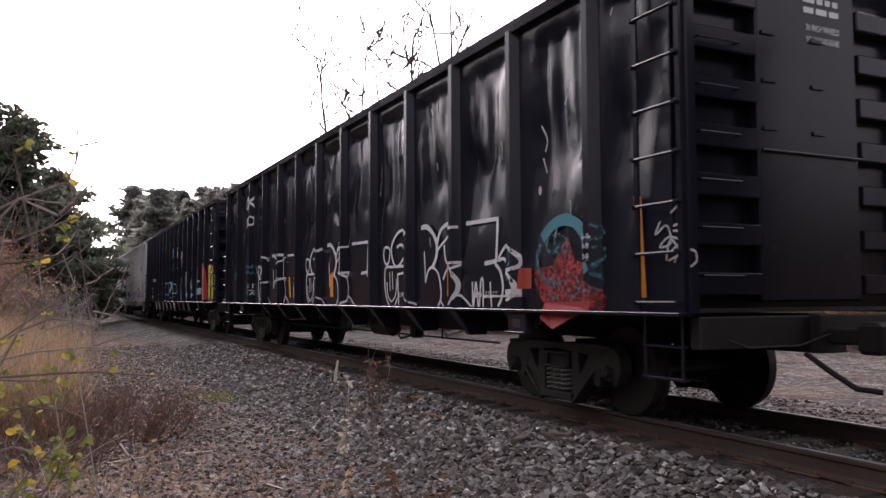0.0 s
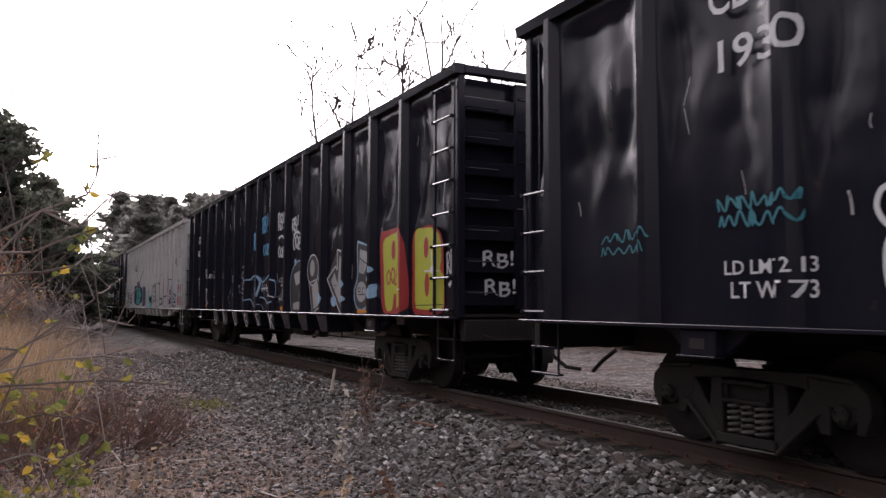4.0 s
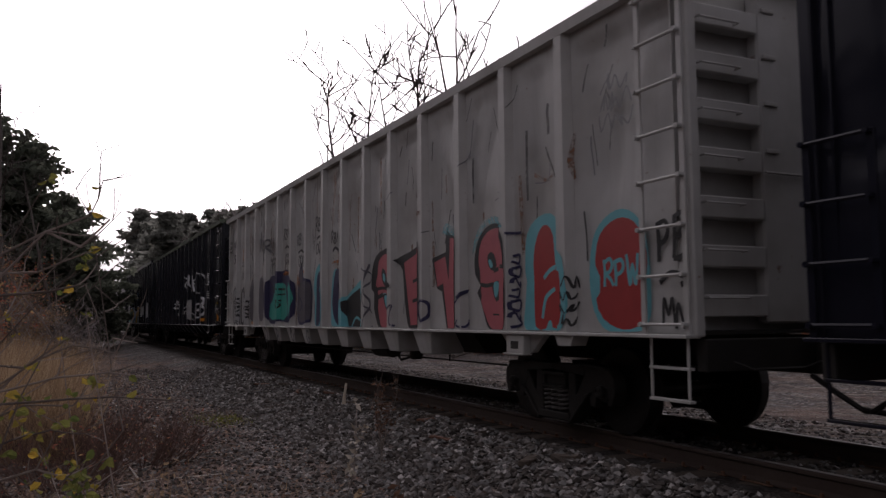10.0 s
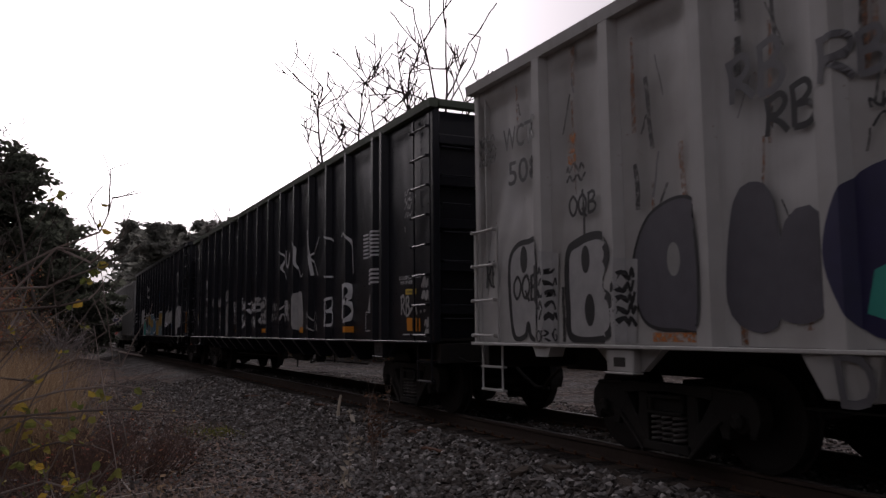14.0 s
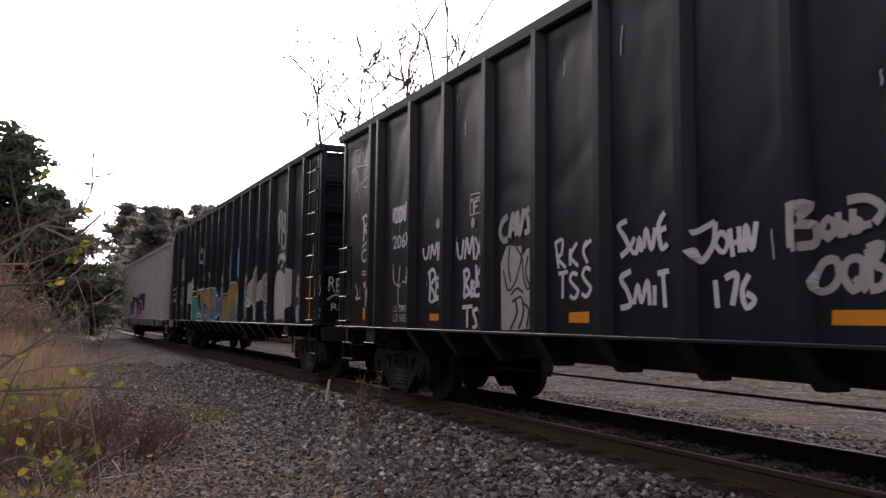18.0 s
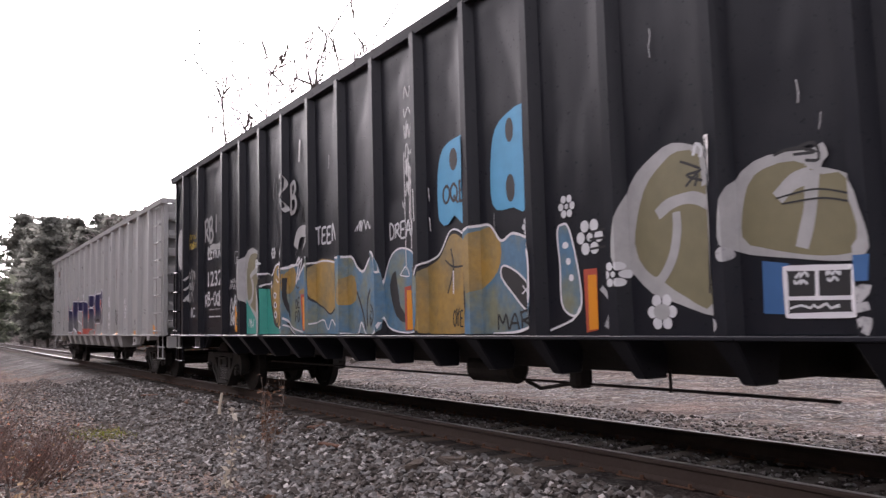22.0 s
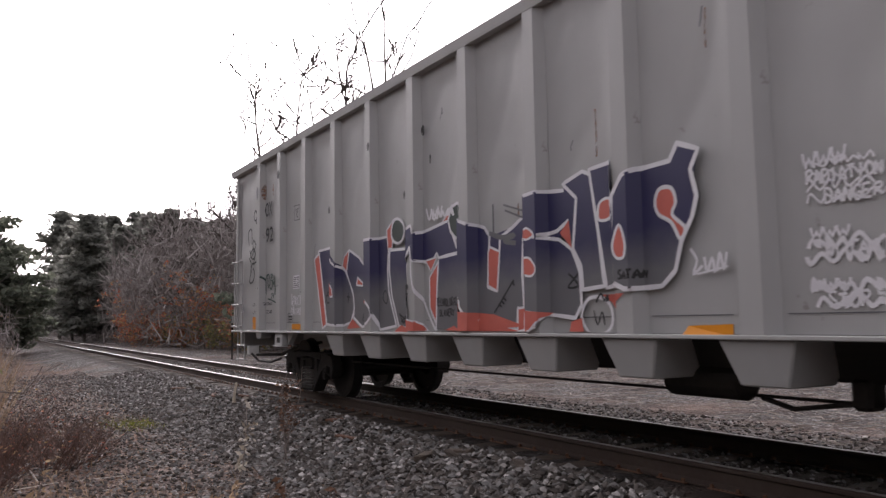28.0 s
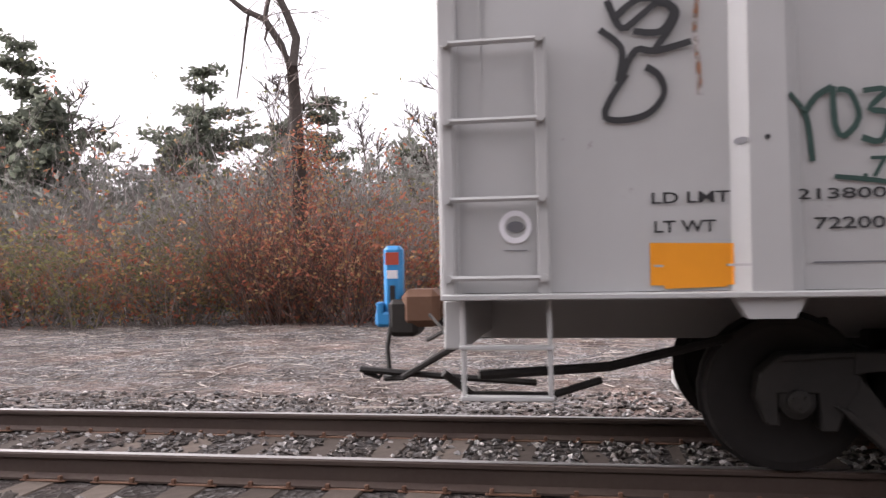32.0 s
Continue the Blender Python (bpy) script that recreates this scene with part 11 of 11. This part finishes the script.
weed(1.90, 6.05, 1.25, 1, PALE, "tall dry weed with pale seed heads and a broken tip", 4, tip=True)
weed(0.36, 5.3, 0.82, 2, STRAW, "dry reed with a curled pale head", 2, curl=0.035)
weed(3.35, 9.0, 0.95, 3, DRYRED, "russet seeding weed on the ballast shoulder", 9, fluff=0.025)
weed(3.5, 9.3, 0.8, 4, DRYRED, "russet seeding weed on the ballast shoulder", 8, fluff=0.025)
weed(1.45, 4.6, 0.75, 5, STRAW, "thin dry weed stalk on the gravel", 3)
weed(0.42, 4.9, 0.62, 6, STRAW, "dry grass with curled pale blades", 2, curl=0.05)
weed(0.50, 4.75, 0.5, 7, STRAW, "dry grass with curled pale blades", 2, curl=0.045)
weed(0.33, 4.6, 0.55, 8, STRAW, "dry grass with curled pale blades", 2, curl=0.05)
weed(1.02, 4.1, 0.95, 9, STRAW, "thin dry weed stalk on the gravel", 1)
weed(2.0, 5.2, 0.6, 10, DRYRED, "small russet weed on the gravel", 6)
weed(2.25, 5.0, 0.5, 11, DRYRED, "small russet weed on the gravel", 6)


def scatter(name, label, category, mat, n, place, blade, seed):
    """One object of many loose blades: grass, litter, chips."""
    rnd = random.Random(seed)
    vv, ff = [], []
    for _ in range(n):
        x, y = place(rnd)
        blade(vv, ff, Vector((x, y, ground_z(x, y))), rnd)
    return tagged(new(name, raw(name, vv, ff, mat)), label, category, kind="stuff")


def grass_blade(vv, ff, c, rnd, h=0.16):
    a = rnd.uniform(0, 6.2832)
    w = Vector((math.cos(a), math.sin(a), 0)) * 0.004
    d = Vector((rnd.uniform(-0.6, 0.6), rnd.uniform(-0.6, 0.6), 1)).normalized() * h * rnd.uniform(0.4, 1.3)
    i = len(vv)
    vv += [tuple(c - w), tuple(c + w), tuple(c + d + w * 0.3), tuple(c + d - w * 0.3)]
    ff.append((i, i + 1, i + 2, i + 3))


def flat_leaf(vv, ff, c, rnd):
    s = rnd.uniform(0.015, 0.04)
    a = rnd.uniform(0, 6.2832)
    u = Vector((math.cos(a), math.sin(a), rnd.uniform(-0.35, 0.35))) * s
    v = Vector((-math.sin(a), math.cos(a), rnd.uniform(-0.35, 0.35))) * s * 0.55
    c = c + Vector((0, 0, 0.012))
    i = len(vv)
    vv += [tuple(c - u), tuple(c - v), tuple(c + u), tuple(c + v)]
    ff.append((i, i + 1, i + 2, i + 3))


def chip(vv, ff, c, rnd):
    s = rnd.uniform(0.03, 0.16) * (1 if rnd.random() < 0.93 else 3.5)
    a = rnd.uniform(0, 6.2832)
    u = Vector((math.cos(a), math.sin(a), rnd.uniform(-0.08, 0.08))) * s
    v = Vector((-math.sin(a), math.cos(a), 0)) * rnd.uniform(0.004, 0.012)
    c = c + Vector((0, 0, 0.014))
    i = len(vv)
    h = Vector((0, 0, 0.008))
    vv += [tuple(c - u - v), tuple(c - u + v), tuple(c + u + v), tuple(c + u - v), tuple(c - u + h), tuple(c + u + h)]
    ff += [(i, i + 4, i + 5, i + 3), (i + 1, i + 2, i + 5, i + 4), (i, i + 1, i + 4), (i + 3, i + 5, i + 2)]


def near_clump(rnd):
    k = rnd.choice(((1.7, 3.9, 0.5), (1.2, 3.8, 0.5), (2.1, 4.3, 0.35), (0.5, 4.3, 0.5), (2.0, 5.2, 0.3), (0.9, 3.5, 0.6), (-0.2, 5.5, 0.8), (0.0, 8.0, 0.9)))
    return rnd.gauss(k[0], k[2]), rnd.gauss(k[1], k[2])


scatter("dry_grass", "dry straw-coloured grass tufts on the gravel", "grass", STRAW, 5200, near_clump, grass_blade, 1)
def bank(r):
    y = 11 + 17 * r.random() ** 1.2
    return -0.1 + y * math.tan(radians(1.3 - 7 * r.random() ** 0.8)) + 0.25 * math.sin(y * 1.7), y


scatter("bank_grass", "tall dry golden grass on the bank beside the track", "grass", STRAW, 15000, bank, lambda a, b, c, r: grass_blade(a, b, c, r, 1.15 if r.random() < 0.7 else 0.6), 8)
scatter("moss_patch", "yellow-green moss patch on the gravel", "moss", MOSS, 1500, lambda r: (r.gauss(2.55, 0.28), r.gauss(14.5, 0.5)), lambda a, b, c, r: grass_blade(a, b, c, r, 0.04), 2)
scatter("leaf_litter", "brown fallen leaves on the gravel", "litter", LITTER, 34000, lambda r: (r.uniform(-3, 3.6) if r.random() < 0.75 else r.gauss(0.8, 0.9), 42 * r.random() ** 1.6 - 2 * r.random()), flat_leaf, 3)
scatter("wood_chips", "pale splintered wood and sticks on the apron", "litter", CHIP, 9000, lambda r: (r.uniform(8.2, 20), r.uniform(-8, 26) if r.random() < 0.7 else r.uniform(-8, 60)), chip, 4)
scatter("fallen_twigs", "pale twigs lying on the gravel", "litter", CHIP, 520, lambda r: (r.uniform(-1.5, 4.6), 2.5 + 26 * r.random()), chip, 5)


# ---- loose things beside the track ----
def eot_device():
    """The blue end-of-train marker on the last coupler: part of the last car."""
    c = car_six.car
    L = car_six.length
    bm = bmesh.new()
    box(bm, -0.10, 0.02, L + 0.54, L + 0.68, 0.84, 1.39, 0.03)
    body = part("end_marker", bm, EOTBLUE, c, "bright blue end-of-train marker box")
    bm = bmesh.new()
    box(bm, -0.106, -0.098, L + 0.56, L + 0.66, 1.25, 1.34, 0.002)
    part("red_lens", bm, REDD, body)
    bm = bmesh.new()
    box(bm, -0.106, -0.098, L + 0.57, L + 0.65, 1.15, 1.21, 0.002)
    part("white_label", bm, WB, body)
    bm = bmesh.new()
    box(bm, -0.108, -0.10, L + 0.59, L + 0.63, 0.97, 1.10, 0.002)
    part("dark_slot", bm, BLK, body)
    bm = bmesh.new()
    box(bm, -0.12, 0.06, L + 0.57, L + 0.74, 0.80, 0.91, 0.02)
    box(bm, -0.12, -0.02, L + 0.68, L + 0.73, 0.88, 0.98, 0.01)
    part("clamp", bm, EOTBLUE, body)
    bm = bmesh.new()
    tube(bm, [(-0.12, L + 0.62, 0.82), (-0.16, L + 0.64, 0.66), (-0.2, L + 0.62, 0.52), (-0.22, L + 0.69, 0.45), (-0.22, L + 0.80, 0.49)], 0.018, 7)
    tube(bm, [(-0.24, L + 0.82, 0.51), (-0.24, L + 0.3, 0.47), (-0.28, L - 0.43, 0.43)], 0.024, 7)
    part("brake_hose", bm, GRIME, c, "black rubber brake hose")
    bm = bmesh.new()
    box(bm, -0.17, 0.17, L + 0.26, L + 0.54, 0.80, 1.07, 0.05)
    box(bm, -0.09, 0.09, L, L + 0.30, 0.86, 1.00, 0.02)
    part("rusty_coupler", bm, RUSTY, c, "rusty brown knuckle coupler")
    bm = bmesh.new()
    tube(bm, [(-1.15, L - 0.15, 0.60), (-0.9, L - 0.9, 0.62), (-0.8, L - 1.6, 0.78), (-0.6, L - 2.2, 0.86)], 0.03, 7)
    tube(bm, [(-1.2, L + 0.05, 0.62), (-1.1, L - 0.1, 0.48), (-1.0, L - 0.55, 0.46), (-0.9, L - 0.85, 0.54)], 0.024, 7)
    part("brake_pipe", bm, GRIME, c)


eot_device()


def steel_post(x, y, h, label):
    p = tagged(empty("line_post", pose(x, y, ground_z(x, y) - 0.05)), label, "post")
    bm = bmesh.new()
    tube(bm, [(0, 0, 0), (0, 0, h)], 0.035, 8)
    part("pole", bm, GRIME, p)
    bm = bmesh.new()
    box(bm, -0.02, 0.02, -0.14, 0.14, h - 0.32, h, 0.006)
    part("sign_plate", bm, OLDP, p, "small pale sign plate")
    return p


steel_post(9.7, 34.1, 1.9, "thin post with a small pale plate")
cab = tagged(empty("relay_cabinet", pose(12.2, 39.3, ground_z(12.2, 39.3) - 0.02)), "small weathered grey box beside the track", "cabinet")
bm = bmesh.new()
box(bm, -0.25, 0.25, -0.2, 0.2, 0.0, 0.85, 0.02)
part("case", bm, OLDGREY, cab)
bm = bmesh.new()
box(bm, -0.3, 0.3, -0.25, 0.25, 0.85, 0.92, 0.015)
part("lid", bm, OLDGREY, cab)

ped = tagged(empty("signal_base", pose(10.35, -1.82, ground_z(10.35, -1.82) - 0.02)), "white cast pedestal base on a concrete block", "signal base")
bm = bmesh.new()
box(bm, -0.32, 0.32, -0.34, 0.34, 0.0, 0.18, 0.02)
part("concrete_block", bm, OLDP, ped)
bm = bmesh.new()
prism(bm, [(-0.22, 0.18), (0.22, 0.18), (0.15, 0.62), (-0.15, 0.62)], -0.18, 0.18)
part("pedestal", bm, WB, ped)
bm = bmesh.new()
tube(bm, [(0, 0, 0.6), (0, 0, 2.6)], 0.055, 10)
part("mast", bm, OLDP, ped)

lg = tagged(empty("fallen_log", pose(14.6, 28.5, ground_z(14.6, 28.5))), "fallen bare trunk with broken limbs", "log")
bm = bmesh.new()
tube(bm, [(-1.2, -1.0, 0.1), (0, 0, 0.22), (1.6, 1.4, 0.7)], 0.09, 7, 0.05)
part("log_trunk", bm, BARK, lg)
for k in range(5):
    bm = bmesh.new()
    a = k * 1.3
    tube(bm, [(0.3 * k - 0.6, 0.2 * k - 0.5, 0.15), (0.3 * k + math.cos(a), 0.2 * k + math.sin(a), 0.7 + 0.1 * k)], 0.03, 5, 0.012)
    part("broken_limb", bm, TWIG, lg)

rnd = random.Random(19)
for i in range(22):
    x, y = XC - rnd.uniform(1.2, 2.0), 5.5 + 14 * rnd.random()
    piece = tagged(empty("tie_fragment", pose(x, y, ground_z(x, y) + 0.02, rnd.uniform(-6, 6), rnd.uniform(-6, 6), rnd.uniform(0, 180))), "dark splintered piece of an old tie on the ballast", "wood piece", "broken tie pieces")
    bm = bmesh.new()
    long, wide, high = rnd.uniform(0.08, 0.34), rnd.uniform(0.03, 0.08), rnd.uniform(0.015, 0.035)
    box(bm, -long, long, -wide, wide, -high, high, 0.012)
    bmesh.ops.subdivide_edges(bm, edges=bm.edges[:], cuts=1)
    for v in bm.verts:
        v.co += Vector((0.12, 0.04, 0.02)) * 0.8 * noise.noise(v.co * 7 + Vector((i * 3.1, 0, 0)))
    part("splinter_block", bm, TIE if i % 4 else RUSTY, piece)

# ---- ties, plates and ballast ----
tie_meshes = [tie_mesh(k) for k in range(5)]
rnd = random.Random(3)
bm = bmesh.new()
box(bm, -0.1, 0.1, -0.17, 0.17, -0.182, -0.172, 0.003)
for a, b in ((-0.085, -0.13), (0.085, 0.13), (0.085, -0.13), (-0.085, 0.13)):
    box(bm, a - 0.014, a + 0.014, b - 0.014, b + 0.014, -0.172, -0.140, 0.004)
plate = bpy.data.meshes.new("tie_plate")
bm.to_mesh(plate)
bm.free()
plate.materials.append(RUSTY)
for i in range(170):
    y = -18 + 0.53 * i + rnd.uniform(-0.03, 0.03)
    t = part_mesh("tie", tie_meshes[i % 5], None, ground)
    t.matrix_world = pose(XC + rnd.uniform(-0.04, 0.04), y, rnd.uniform(-0.012, 0.004), 0, 0, rnd.uniform(-1.2, 1.2))
    if -8 < y < 26:
        for sx in (-1, 1):
            p = part_mesh("tie_plate", plate, None, ground)
            p.matrix_world = pose(XC + sx * GAUGE, y, 0)


def stones(name, label, n, place, lo, hi, seed, sink=0.35):
    """Angular stones as one object: squashed, jittered octahedra."""
    g = np.random.default_rng(seed)
    base = np.array([(1, 0, 0), (0, 1, 0), (-1, 0, 0), (0, -1, 0), (0, 0, 1), (0, 0, -1), (0.62, 0.62, 0.45), (-0.62, -0.62, 0.45)], float)
    tri = np.array([(0, 6, 4), (0, 1, 6), (1, 4, 6), (1, 2, 4), (2, 7, 4), (2, 3, 7), (3, 4, 7), (3, 0, 4), (1, 0, 5), (2, 1, 5), (3, 2, 5), (0, 3, 5)])
    r = random.Random(seed)
    verts = np.empty((n, 8, 3))
    for i in range(n):
        x, y = place(r)
        s = r.uniform(lo, hi)
        a = r.uniform(0, 6.2832)
        m = base * (1 + g.uniform(-0.3, 0.3, (8, 1))) * np.array([s * r.uniform(0.8, 1.3), s * r.uniform(0.6, 1.0), s * r.uniform(0.45, 0.85)])
        ca, sa = math.cos(a), math.sin(a)
        tilt = r.uniform(-0.5, 0.5)
        q = m @ np.array([[1, 0, 0], [0, math.cos(tilt), math.sin(tilt)], [0, -math.sin(tilt), math.cos(tilt)]])
        verts[i, :, 0] = x + q[:, 0] * ca - q[:, 1] * sa
        verts[i, :, 1] = y + q[:, 0] * sa + q[:, 1] * ca
        verts[i, :, 2] = ground_z(x, y) + q[:, 2] + s * sink
    faces = (tri[None] + 8 * np.arange(n)[:, None, None]).reshape(-1, 3)
    me = bpy.data.meshes.new(name)
    me.from_pydata(verts.reshape(-1, 3).tolist(), [], faces.tolist())
    me.materials.append(STONE)
    return tagged(new(name, me), label, "ballast", kind="stuff")


def shoulder(r):
    return XC - 1.2 - 2.0 * r.random() ** 0.9, 27 * r.random() ** 1.35 - 5 * r.random() ** 2


def between(r):
    while True:
        x, y = XC + r.uniform(-0.68, 0.68), -6 + 40 * r.random() ** 1.4
        if abs(((y + 18.0) % 0.53) - 0.265) < 0.19 or r.random() < 0.25:
            return x, y


def far_side(r):
    return XC + 0.86 + 2.6 * r.random() ** 1.2, -7 + 36 * r.random() ** 1.3


def path_side(r):
    return 3.5 - 4.6 * r.random() ** 1.25, 32 * r.random() ** 1.5 - 3 * r.random()


stones("ballast_near", "grey angular ballast along the near rail", 23000, shoulder, 0.020, 0.056, 1)
stones("ballast_between", "grey ballast between the rails", 9000, between, 0.016, 0.036, 2)
stones("ballast_far", "grey ballast beyond the far rail", 9000, far_side, 0.018, 0.040, 3)
stones("path_gravel", "loose grey gravel on the trodden strip", 30000, path_side, 0.010, 0.036, 4)

# the nearest loose stones, one by one
stone_meshes = []
for k in range(6):
    bm = bmesh.new()
    box(bm, -1, 1, -0.75, 0.75, -0.55, 0.55, 0.25)
    for v in bm.verts:
        v.co += 0.28 * noise.noise_vector(v.co * 1.3 + Vector((k * 5, 0, 0)))
    me = bpy.data.meshes.new("stone")
    bm.to_mesh(me)
    bm.free()
    me.materials.append(STONE)
    stone_meshes.append(me)
rnd = random.Random(77)
for i in range(300):
    x, y = rnd.uniform(2.2, 4.6), 3.2 + 4.5 * rnd.random() ** 1.3
    s = rnd.uniform(0.018, 0.045)
    o = part_mesh("stone", stone_meshes[i % 6], None, ground)
    o.location = (x, y, ground_z(x, y) + s * 0.55)
    o.rotation_euler = (rnd.uniform(-0.4, 0.4), rnd.uniform(-0.4, 0.4), rnd.uniform(0, 6.28))
    o.scale = (s, s * rnd.uniform(0.7, 1.1), s * rnd.uniform(0.7, 1.1))


def motions():
    """Everything that moves: the cars along the track, and their wheels."""
    steps = [0.5 * i for i in range(65)]
    for sp in CARS:
        walk(sp.car, [(t, pose(XC, sp.u - train_s(t), 0)) for t in steps])
    turn = [0.15 * i for i in range(214)] + [32.0]
    for w, y in WHEELSETS:
        walk(w, [(t, pose(0, y, 0.457, math.degrees(train_s(t) / 0.457), 0, 0)) for t in turn])


motions()
